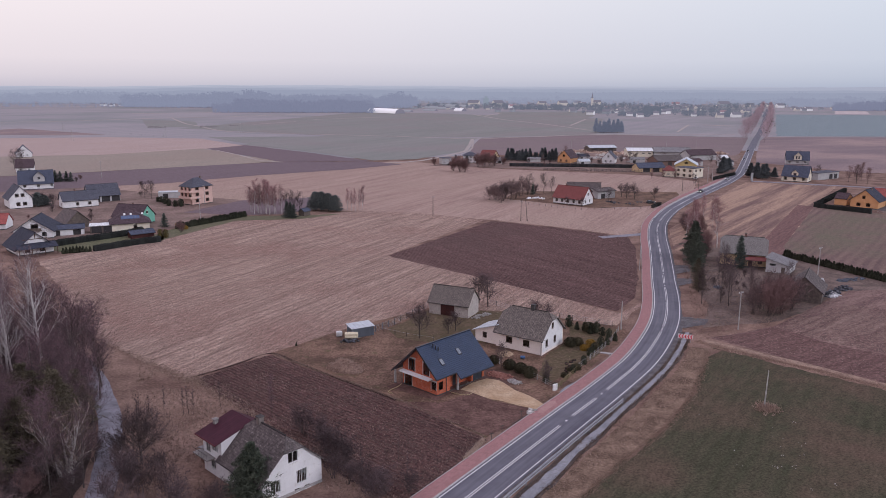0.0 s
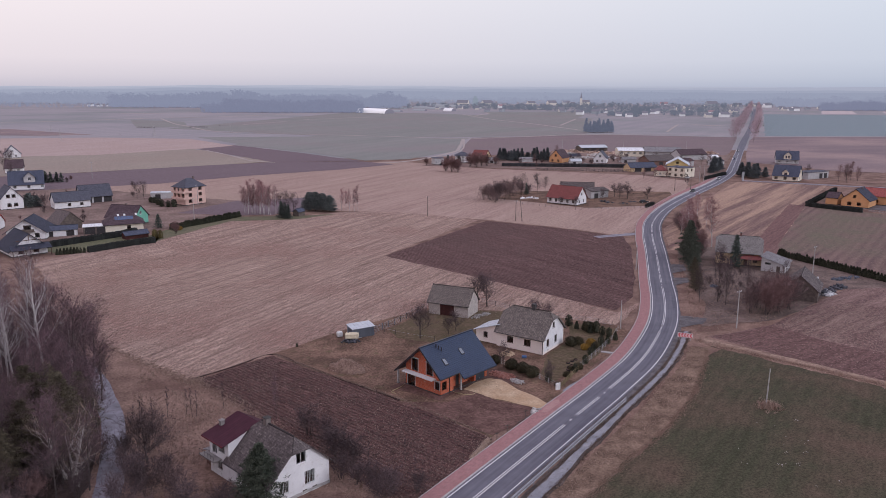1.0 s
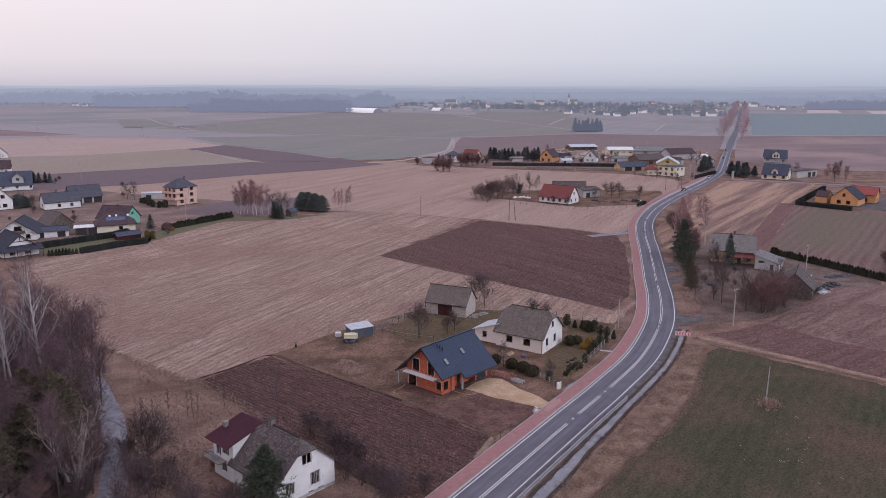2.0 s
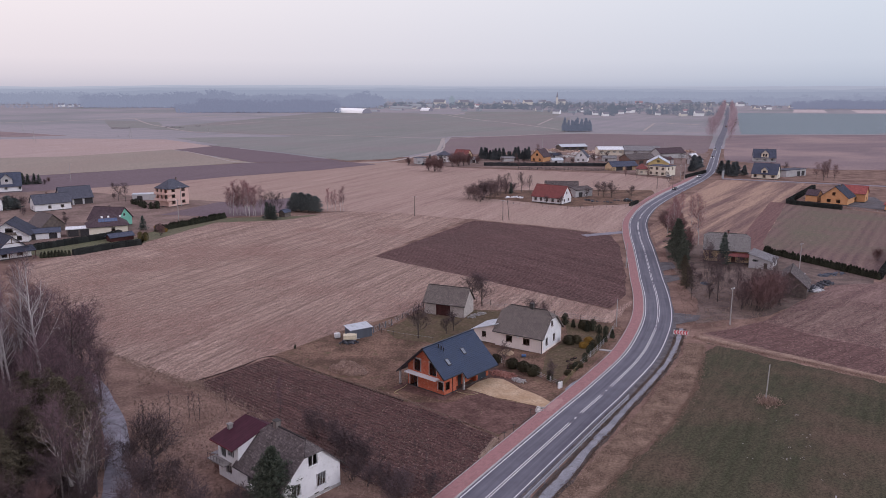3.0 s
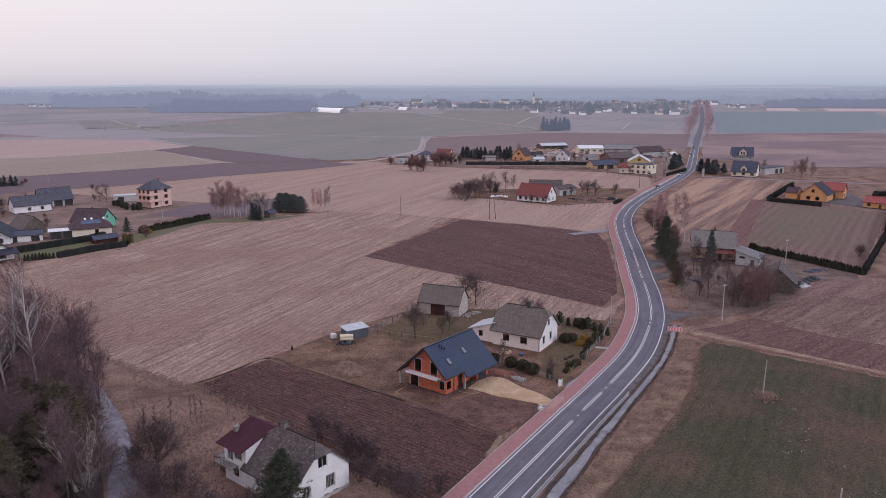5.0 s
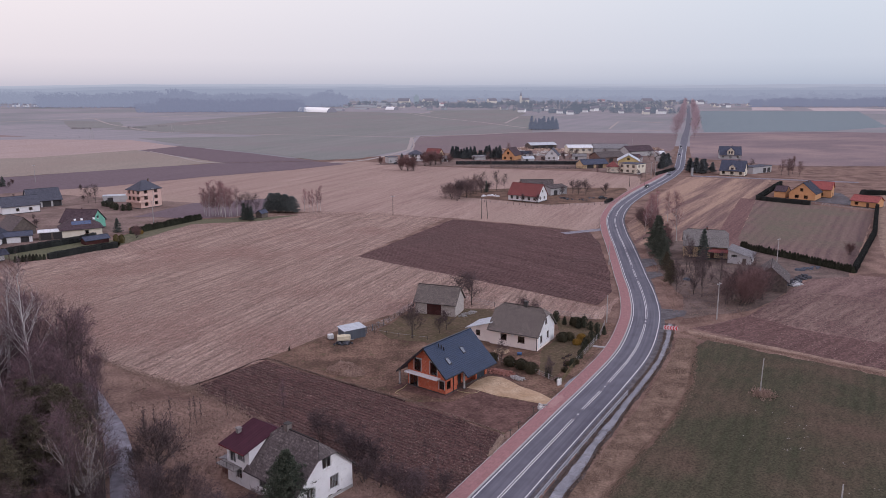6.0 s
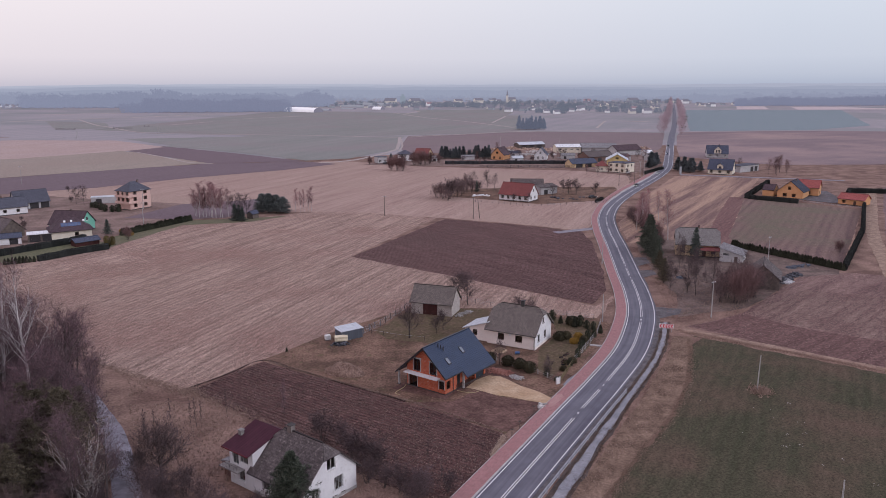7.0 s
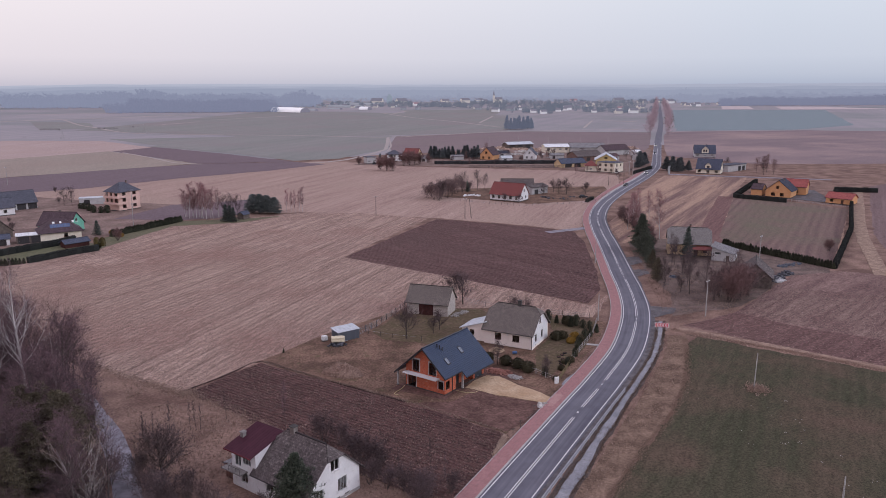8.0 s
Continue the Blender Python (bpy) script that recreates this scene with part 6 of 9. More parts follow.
house("villa_wing", "orange wing with a bright red tile roof", 189.5, 351.5, -40, 11, 8.5, 4.4, 7.4, M_ORANGE, M_R_BRIGHT, wins={"f": [(2, 1.0, 1.5, 1.4), (6, 1.0, 1.5, 1.4)], "r": [(3.5, 1.0, 1.5, 1.4)]}, frame_m=M_BROWNF)
house("villa_annex", "low brown-roofed annex beside the villa's gable", 172.6, 350.4, -44, 5.2, 8, 3.2, 5.4, M_ORANGE, M_R_BROWN, plinth=0.2, over=0.3, gover=0.2)
house("orange_garage", "low orange garage with a red roof", 192.8, 321, -54, 11, 7.5, 2.9, 4.9, M_ORANGE, M_R_BRIGHT, wins={"f": [(1.8, 1.0, 1.4, 1.2)]}, doors={"f": [(6.5, 1.2, 2.1)]}, frame_m=M_BROWNF, category="garage")


# ---- vegetation ----
def unit(rng):
    v = Vector((rng.gauss(0, 1), rng.gauss(0, 1), rng.gauss(0, 1)))
    return v.normalized()


def blade(vs, fs, p, d, w, rng):
    """A narrow tapered strip from p along d."""
    s = d.cross(unit(rng)).normalized() * w
    b = len(vs)
    vs += [tuple(p - s), tuple(p + s), tuple(p + d)]
    fs.append((b, b + 1, b + 2))


def bare_tree_meshes(seed, h, spread, r0, bark, twig_m, limbs=16, subs=6, twigs=9, start=0.25, rise=0.55, droop=0.0, stems=1, tw=0.02):
    rng = random.Random(seed)
    vs, fs, cv, cf = [], [], [], []
    for st in range(stems):
        lean = Vector((rng.uniform(-1, 1), rng.uniform(-1, 1), 0)) * (0.06 if stems == 1 else 0.35)
        hh = h if stems == 1 else h * rng.uniform(0.65, 1.0)
        p, pts, rad = Vector((rng.uniform(-0.4, 0.4), rng.uniform(-0.4, 0.4), -0.1)) * (0 if stems == 1 else 1) - Vector((0, 0, 0.1)), [], []
        n = 7
        for i in range(n + 1):
            f = i / n
            pts.append(p.copy())
            rad.append(r0 * (1 - 0.88 * f) / (1 if stems == 1 else 1.7))
            p = p + (Vector((rng.uniform(-1, 1), rng.uniform(-1, 1), 0)) * 0.045 + Vector((0, 0, 1)) + lean).normalized() * hh / n
        tube(vs, fs, pts, rad, 6)
        for k in range(max(3, limbs // stems)):
            f = start + (0.97 - start) * (k + rng.random()) / max(3, limbs // stems)
            i = min(n - 1, int(f * n))
            q = pts[i].lerp(pts[i + 1], f * n - i)
            a = rng.uniform(0, 2 * math.pi) + k * 2.4
            ln = spread * (1.0 - 0.62 * f) * rng.uniform(0.7, 1.15)
            d = Vector((math.cos(a), math.sin(a), rise + 0.7 * f)).normalized()
            lp = [q]
            for j in range(4):
                d = (d + unit(rng) * 0.18 + Vector((0, 0, 0.10 - droop * j * 0.12))).normalized()
                lp.append(lp[-1] + d * ln / 4)
            r1 = rad[i] * 0.42
            tube(vs, fs, lp, [r1, r1 * 0.75, r1 * 0.5, r1 * 0.3, r1 * 0.12], 4)
            for s in range(subs):
                g = 0.15 + 0.85 * (s + rng.random()) / subs
                j = min(3, int(g * 4))
                q2 = lp[j].lerp(lp[j + 1], g * 4 - j)
                d2 = (d + unit(rng) * 1.0 + Vector((0, 0, 0.3 - droop))).normalized()
                l2 = (0.5 * ln + 0.2 * spread) * rng.uniform(0.4, 0.85)
                sp = [q2, q2 + d2 * l2 * 0.5, q2 + (d2 + unit(rng) * 0.25).normalized() * l2]
                tube(vs, fs, sp, [r1 * 0.35, r1 * 0.22, r1 * 0.06], 3)
                for w in range(twigs):
                    u = rng.random()
                    q3 = sp[0].lerp(sp[2], u)
                    d3 = (d2 + unit(rng) * 1.1 + Vector((0, 0, 0.2 - droop))).normalized() * (0.35 * l2 + 0.13 * spread) * rng.uniform(0.5, 1.2)
                    blade(cv, cf, q3, d3, tw, rng)
                    if rng.random() < 0.6:
                        blade(cv, cf, q3 + d3 * 0.4, (d3 + unit(rng) * d3.length * 0.8) * 0.6, tw * 0.8, rng)
    return (("trunk", data_mesh("trunk", vs, fs, bark)), ("crown", data_mesh("crown", cv, cf, twig_m)))


def conifer_meshes(seed, h, r, needle_m, whorls=26, per=9, tufts=9, tuft=0.34, start=0.06, fat=1.0, up=0.0, fine=0.28, each=3, even_=(0.5, 1.3)):
    rng = random.Random(seed)
    vs, fs, cv, cf = [], [], [], []
    tube(vs, fs, [Vector((0, 0, -0.1)), Vector((0, 0, h * 0.5)), Vector((0, 0, h))], [0.016 * h, 0.010 * h, 0.01], 7)
    for k in range(whorls):
        f = start + (1 - start) * (k + 0.5 * rng.random()) / whorls
        z = h * f
        ln = r * (1 - f) ** fat * rng.uniform(0.8, 1.15) + 0.12
        m = max(4, int(per * (0.5 + 0.6 * (1 - f))))
        a0 = rng.uniform(0, 6.28)
        for j in range(m):
            a = a0 + 6.283 * j / m + rng.uniform(-0.25, 0.25)
            l = ln * rng.uniform(*even_)
            d = Vector((math.cos(a), math.sin(a), rng.uniform(-0.3, 0.35) + up))
            tube(vs, fs, [Vector((0, 0, z)), Vector((0, 0, z)) + d * l], [0.03, 0.008], 3)
            for t in range(tufts):
                q = Vector((0, 0, z)) + d * l * (0.2 + 0.85 * (t + rng.random()) / tufts)
                for _ in range(each):
                    e = (d * 0.8 + unit(rng)).normalized() * tuft * rng.uniform(0.6, 1.2)
                    blade(cv, cf, q + unit(rng) * tuft * 0.3, e, tuft * fine, rng)
    return (("trunk", data_mesh("trunk", vs, fs, M_BARK)), ("crown", data_mesh("crown", cv, cf, needle_m)))


def broad_conifer_meshes(seed, h, r, needle_m, levels=15, per=6, tuft=0.3, taper=0.2):
    """A full pine or old spruce: flattened clumps of needles along uneven branches, with gaps between them."""
    rng = random.Random(seed)
    vs, fs, cv, cf = [], [], [], []
    tube(vs, fs, [Vector((0, 0, -0.1)), Vector((0.1, 0, h * 0.5)), Vector((0, 0, h * 0.97))], [0.02 * h, 0.012 * h, 0.02], 7)
    for k in range(levels):
        f = 0.07 + 0.92 * (k + 0.5 * rng.random()) / levels
        ln = r * (math.sin(math.pi * (0.28 + 0.72 * f)) ** 0.8 * 0.9 + 0.14) * (1.06 - f) ** taper
        m = max(3, int(per * (1.15 - 0.6 * f)))
        a0 = rng.uniform(0, 6.28)
        for j in range(m):
            a = a0 + 6.283 * j / m + rng.uniform(-0.35, 0.35)
            l = ln * rng.uniform(0.62, 1.08)
            d = Vector((math.cos(a), math.sin(a), rng.uniform(-0.12, 0.35)))
            o = Vector((0, 0, h * f))
            tube(vs, fs, [o, o + d * l], [0.05, 0.012], 3)
            for c in range(3):
                q0 = o + d * l * (0.4 + 0.3 * c) + unit(rng) * 0.15
                cr = (0.34 + 0.11 * r * (1 - f)) * rng.uniform(0.7, 1.25)
                for _ in range(34):
                    u = unit(rng)
                    q = q0 + Vector((u.x * cr, u.y * cr, abs(u.z) * cr * 0.55))
                    e = (u + Vector((0, 0, 0.5)) + d * 0.3 + unit(rng) * 0.6).normalized() * tuft * rng.uniform(0.6, 1.3)
                    blade(cv, cf, q, e, tuft * 0.32, rng)
    return (("trunk", data_mesh("trunk", vs, fs, M_BARK)), ("crown", data_mesh("crown", cv, cf, needle_m)))


def shrub_meshes(seed, h, r, leaf_m, n=700, leaf=0.16, shape="cone"):
    """A dense clipped evergreen: a cone, column or ball of small upright sprays round a dark core."""
    rng = random.Random(seed)
    cv, cf = [], []
    for i in range(n):
        f = rng.random() ** 0.8
        z = h * f
        if shape == "cone":
            rr = r * (1 - f) ** 0.75 * (1 if f > 0.12 else 0.75 + 2 * f)
        elif shape == "column":
            rr = r * min(1, (1 - f) * 3.2) ** 0.6
        else:
            rr = r * math.sqrt(max(0.02, 1 - (2 * f - 0.85) ** 2 / 1.4))
        a = rng.uniform(0, 6.283)
        rr *= rng.uniform(0.72, 1.06) * (1 + 0.12 * math.sin(3 * a + seed))
        q = Vector((math.cos(a) * rr, math.sin(a) * rr, z))
        d = (Vector((math.cos(a) * 0.5, math.sin(a) * 0.5, 0.9)) + unit(rng) * 0.6).normalized() * leaf * rng.uniform(0.8, 1.6)
        blade(cv, cf, q, d, leaf * 0.42, rng)
    vs, fs = [], []
    prof = [(0, 0.5), (0.15, 0.72), (0.45, 0.62), (0.75, 0.36), (0.97, 0.03)] if shape != "ball" else [(0, 0.5), (0.2, 0.75), (0.5, 0.78), (0.8, 0.55), (0.95, 0.1)]
    tube(vs, fs, [Vector((0, 0, h * a)) for a, _ in prof], [r * b for _, b in prof], 7)
    cb = len(cv)
    cv += vs
    cf += [tuple(i + cb for i in f) for f in fs]
    tv, tf = [], []
    tube(tv, tf, [Vector((0, 0, -0.1)), Vector((0, 0, h * 0.5))], [0.06, 0.02], 5)
    return (("stem", data_mesh("stem", tv, tf, M_BARK)), ("foliage", data_mesh("foliage", cv, cf, leaf_m)))


def plant(name, label, category, meshes, x, y, size=1.0, turn=None, group="", wide=1.0, z=0.0):
    t = thing(name, x, y, label=label, category=category, group=group)
    a = random.uniform(0, 360) if turn is None else turn
    t.matrix_basis = pose(x, y, z, 0, 0, a) @ Matrix.Diagonal((size * wide, size * wide, size, 1))
    for nm, me in meshes:
        o = new(nm, me)
        o.parent = t
    return t


# avenue twigs: reddish, with distance haze mixed into the colour
M_HAZETWIG = foliage("hazed_reddish_twigs", (0.40, 0.30, 0.325), (0.50, 0.385, 0.41))
M_BIRCHTWIG = foliage("birch_twigs", (0.24, 0.125, 0.13), (0.35, 0.20, 0.20))
# avenue bark, paled by haze in its colour
M_HAZEBARK = mat("hazed_bark", (0.27, 0.20, 0.215), (0.34, 0.25, 0.26), 2.0, 0.95, fine=6.0)
M_PURPLETWIG = foliage("purplish_twigs", (0.075, 0.046, 0.056), (0.22, 0.135, 0.15))
BARE = [bare_tree_meshes(10 + i, 10, 5.4, 0.14, M_BARK, M_TWIG, 24, 7, 6, 0.2, 0.55, tw=0.02) for i in range(4)]
FRUIT = [bare_tree_meshes(20 + i, 5.0, 4.2, 0.15, M_BARK, M_TWIG, 18, 9, 9, 0.25, 0.5, tw=0.014) for i in range(3)]
BIRCH = [bare_tree_meshes(30 + i, 14, 5.4, 0.24, M_BIRCH, M_TWIGRED, 22, 6, 6, 0.25, 1.3, 0.10, tw=0.012) for i in range(3)]
THIN = [bare_tree_meshes(40 + i, 13, 3.8, 0.12, M_BIRCH, M_BIRCHTWIG, 22, 9, 9, 0.22, 1.3, 0.05, tw=0.017) for i in range(3)]
REDT = [bare_tree_meshes(45 + i, 14, 5.6, 0.12, M_BARK, M_TWIGRED, 26, 9, 10, 0.18, 1.1, tw=0.014) for i in range(3)]
BUSH = [bare_tree_meshes(50 + i, 4, 2.9, 0.06, M_BARK, M_TWIG, 40, 6, 5, 0.08, 0.9, stems=8, tw=0.02) for i in range(4)]
REDBUSH = [bare_tree_meshes(60 + i, 4, 2.8, 0.05, M_BARK, M_TWIGRED, 48, 7, 11, 0.08, 1.0, stems=8, tw=0.014) for i in range(2)]
M_PALETWIG = foliage("dusky_pink_twigs", (0.10, 0.066, 0.065), (0.20, 0.135, 0.132))
PALEBUSH = [bare_tree_meshes(55 + i, 4, 3.0, 0.05, M_BARK, M_PALETWIG, 40, 6, 6, 0.08, 0.9, stems=7, tw=0.02) for i in range(3)]
TALLB = [bare_tree_meshes(230 + i, 20, 7.5, 0.27, M_BIRCH, M_PURPLETWIG, 26, 7, 6, 0.34, 1.0, 0.04, tw=0.016) for i in range(2)]
SPREAD = [bare_tree_meshes(240 + i, 15, 7.5, 0.24, M_BARK, M_PURPLETWIG, 30, 8, 6, 0.35, 0.8, tw=0.017) for i in range(2)]
OPENB = bare_tree_meshes(250, 5.6, 5.8, 0.2, M_BARK, M_TWIG, 34, 9, 7, 0.12, 0.5, tw=0.018)
SAPLING = bare_tree_meshes(70, 4, 0.9, 0.035, M_BARK, M_TWIG, 10, 3, 6, 0.2, 1.2)
M_BLEACH = mat("bleached_wood", (0.38, 0.345, 0.33), (0.50, 0.455, 0.43), 1.5, 0.9, fine=10.0)
DEADB = bare_tree_meshes(71, 7, 5.0, 0.36, M_BLEACH, M_DRYBLADE, 20, 6, 3, 0.15, 0.6, stems=3, tw=0.014)
SPRUCE = [conifer_meshes(80 + i, 12, 2.7, M_SPRUCE, 24, 8, 10, 0.46, 0.06, 0.8) for i in range(3)]
PINE = [broad_conifer_meshes(90, 9.4, 3.9, M_PINE, 22, 11, 0.28, 0.55)]
BENDPINE = [broad_conifer_meshes(97 + i, 12, 3.6, foliage("bend_conifer_needles", (0.055, 0.066, 0.052), (0.17, 0.18, 0.142)), 20, 9, 0.42, 0.6) for i in range(2)]
# far needles: haze lightens and blues the colours; the copse spruce also emits it
FARSPRUCE = [broad_conifer_meshes(300 + i, 11, 3.0, foliage("hazed_spruce", (0.085, 0.10, 0.11), (0.19, 0.205, 0.21)), 14, 7, 0.55, 0.75) for i in range(2)]
HAZESPRUCE = broad_conifer_meshes(305, 11, 3.0, haze_glow_mat("haze_glow_spruce", (0.10, 0.11, 0.12), (0.085, 0.095, 0.14)), 12, 6, 0.6, 0.7)
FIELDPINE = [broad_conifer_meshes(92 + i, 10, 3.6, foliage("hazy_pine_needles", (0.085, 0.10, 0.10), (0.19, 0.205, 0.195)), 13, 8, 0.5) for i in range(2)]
AVENUE = [bare_tree_meshes(200 + i, 14, 6.0, 0.07, M_HAZEBARK, M_HAZETWIG, 30, 7, 8, 0.12, 0.9, tw=0.016) for i in range(3)]
PURPLE = [bare_tree_meshes(210 + i, 14, 6.0, 0.15, M_BARK, M_PURPLETWIG, 26, 7, 6, 0.2, 0.9, tw=0.018) for i in range(3)]
OLIVE = [broad_conifer_meshes(95 + i, 11, 3.1, foliage("olive_brown_needles", (0.07, 0.06, 0.042), (0.18, 0.147, 0.10)), 20, 8, 0.22, 0.35) for i in range(2)]
THUJA = [shrub_meshes(100 + i, 2.0, 0.55, M_THUJA, 420, 0.17, "cone") for i in range(3)]
COLUMN = [shrub_meshes(110 + i, 2.4, 0.6, M_THUJA, 420, 0.18, "column") for i in range(2)]
BALL = [shrub_meshes(120 + i, 1.9, 1.25, foliage("brownish_thuja", (0.034, 0.032, 0.02), (0.085, 0.075, 0.045)), 1000, 0.17, "ball") for i in range(2)]
OLIVECOL = shrub_meshes(127, 2.4, 0.6, foliage("yellowed_thuja", (0.09, 0.075, 0.03), (0.19, 0.15, 0.06)), 420, 0.18, "column")
OLIVEBALL = shrub_meshes(125, 1.7, 1.2, M_OLIVE, 800, 0.18, "ball")
GOLDBALL = shrub_meshes(126, 1.4, 1.1, M_GOLD, 800, 0.17, "ball")

R = random.Random(7)
L_BARE = "leafless brown tree with a fine twiggy crown"
L_BUSH = "dense leafless brown bush"
L_BIRCH = "white-barked leafless birch with reddish twigs"
L_SPR = "dark green spruce with dense needles"


def lane_x(y):
    best = min(LANE, key=lambda p: abs(p.y - y))
    return best.x


# wood along the lane
ground_patch("wood_floor", [(-54, 84), (-57, 97), (-61, 108), (-67, 119), (-76, 132), (-87, 145), (-112, 162), (-150, 190), (-165, 150), (-130, 84), (-100, 62), (-52, 66)], 0.06, mat("leaf_litter", (0.042, 0.031, 0.029), (0.09, 0.063, 0.055), 0.4, 0.95, relief=0.8, fine=2.5, spec=0.1), "dark leaf litter under the trees", "ground", 1.2, 3, 31)
placed = []
for i in range(900):
    y = R.uniform(66, 162)
    x = lane_x(y) - R.uniform(3.2, 52) * (0.35 + 0.65 * R.random())
    if y < 90 and x > -60:
        continue
    dmin = 2.0
    if any((x - a) ** 2 + (y - b) ** 2 < dmin ** 2 for a, b in placed):
        continue
    placed.append((x, y))
    edge = lane_x(y) - x
    u = R.random()
    if u < 0.46 or (u > 0.86 and y < 118):
        plant("bush", L_BUSH, "bush", R.choice(BUSH + PALEBUSH), x, y, R.uniform(0.8, 1.35), group="wood by the lane", wide=R.uniform(0.9, 1.2))
    elif u < 0.62:
        plant("bare_tree", L_BARE, "tree", R.choice(BARE), x, y, R.uniform(0.8, 1.25) * (0.8 if edge < 6 else 1), group="wood by the lane", wide=0.85)
    elif u < 0.86:
        plant("bare_tree", "slender leafless tree with purplish twigs", "tree", R.choice(PURPLE), x, y, R.uniform(0.75, 1.1) * (0.75 if edge < 6 else 1), group="wood by the lane")
    if len(placed) > 215:
        break

# landmark trees of the wood
for x, y, s, k in ((-77.0, 124.5, 1.15, 0), (-80.5, 122.0, 0.95, 1), (-84.6, 126.6, 0.92, 1), (-90, 134, 1.0, 0)):
    plant("birch", "tall white-barked birch with bare pale limbs", "tree", TALLB[k], x, y, s, group="birches in the wood")
for x, y, s in ((-88, 139, 1.4), (-94, 128, 1.3), (-99, 140, 1.4), (-106, 134, 1.4), (-73.5, 127.5, 0.95)):
    plant("birch", L_BIRCH, "tree", R.choice(BIRCH), x, y, s * R.uniform(0.92, 1.05), group="birches in the wood")
for x, y, s in ((-69.6, 120.0, 1.12), (-74.4, 137.0, 0.8), (-72.2, 129.0, 0.85), (-80.5, 137.5, 0.95), (-86, 142, 0.9), (-68.4, 127.0, 0.7), (-66.2, 121.5, 0.6)):
    plant("bare_tree", "spreading leafless tree with fine purplish twigs", "tree", R.choice(SPREAD), x, y, s, group="wood by the lane")
for x, y, s in ((-62.6, 101.2, 1.15), (-65.6, 106.0, 1.05), (-69.8, 112.0, 0.95), (-61.5, 97.6, 0.8), (-67.4, 103.4, 1.1), (-64.4, 110.2, 0.9), (-70.6, 107.0, 1.1), (-66.0, 97.0, 1.0), (-72.8, 100.5, 1.1), (-66.8, 92.0, 0.9)):
    plant("spruce", "dark olive-brown evergreen in the wood", "tree", R.choice(OLIVE), x, y, s, group="wood by the lane", wide=1.1)
for x, y, s in ((-68.3, 115.2, 0.85), (-71.5, 117.6, 0.95), (-72.5, 113.2, 0.9), (-81.5, 133, 1.0), (-66.3, 111.6, 0.7), (-90, 146, 1.0)):
    plant("bare_tree", "slender leafless tree with purplish twigs", "tree", R.choice(PURPLE), x, y, s * R.uniform(0.8, 0.95), group="wood by the lane")
plant("bush", "small reddish leafless bush at the wood's edge", "bush", REDBUSH[0], -61.7, 90.1, 0.85, wide=1.2)
plant("bush", "dusky pink leafless bush in the wood", "bush", PALEBUSH[0], -74.0, 114.9, 1.1, wide=1.1)
for i in range(26):
    y = R.uniform(108, 150)
    plant("bush", L_BUSH, "bush", R.choice(BUSH), lane_x(y) - R.uniform(2.6, 5.5), y, R.uniform(0.8, 1.3), group="wood by the lane")
plant("dead_tree", "pale bleached leafless shrub leaning over the lane", "tree", DEADB, -59.6, 96.0, 1.35, 20)
plant("dead_tree", "pale bleached leafless shrub leaning over the lane", "tree", DEADB, -57.6, 93.4, 0.7, 120)
plant("bare_tree", "dark spreading leafless bush-like tree beside the lane", "tree", OPENB, -50.6, 100.0, 1.02)
plant("bare_tree", "dark spreading leafless bush-like tree beside the lane", "tree", OPENB, -53.4, 98.6, 0.6, 200)
for x, y, s in ((-46.8, 90.0, 1.2), (-43.0, 89.5, 1.1), (-49.5, 92.5, 1.2), (-46, 94.5, 0.9), (-40, 85, 1.2), (-48, 86, 1.3), (-36, 86, 1.0), (-44, 81, 1.2), (-52, 96.5, 0.9)):
    plant("bush", L_BUSH, "bush", R.choice(BUSH + PALEBUSH), x, y, s, group="bushes near the old house", wide=1.05)
for x, y in ((-57.0, 114.7), (-55.6, 115.4), (-53.1, 115.4), (-49.9, 115.4), (-49.0, 115.4), (-48.4, 115.5), (-44.9, 118.9), (-56.2, 112.0)):
    plant("sapling", "thin leafless sapling in rough grass", "tree", SAPLING, x, y, R.uniform(0.8, 1.25), group="saplings in rough grass")

# round the near old house
plant("pine", "dense dark green pine beside the old house", "tree", PINE[0], -32.0, 88.9, 0.88, wide=1.02)
plant("bare_tree", "dark leafless tree behind the maroon roof", "tree", PURPLE[1], -35.2, 114.2, 0.5, wide=0.5)
for x, y, s in ((-29.1, 108.6, 1.05), (-26.6, 107.2, 0.8), (-23.4, 100.0, 1.2), (-21.4, 98.0, 1.05), (-24.6, 102.4, 0.9), (-22.6, 95.2, 0.8), (-18.0, 92.2, 0.95), (-15.2, 91.4, 0.85), (-12.1, 91.5, 0.7), (-20.5, 93.8, 0.7), (-16.5, 88.5, 1.0)):
    plant("bush", L_BUSH, "bush", R.choice(BUSH), x, y, s, group="bushes near the old house", wide=1.1)
plant("thuja", "small dark evergreen at the field corner", "shrub", THUJA[0], -38.2, 149.4, 0.45)
for x, y in ((-18.6, 95.5), (-13.9, 99.5), (-12.5, 95.0)):
    plant("sapling", "thin leafless sapling in rough grass", "tree", SAPLING, x, y, R.uniform(0.9, 1.3), group="saplings in rough grass")

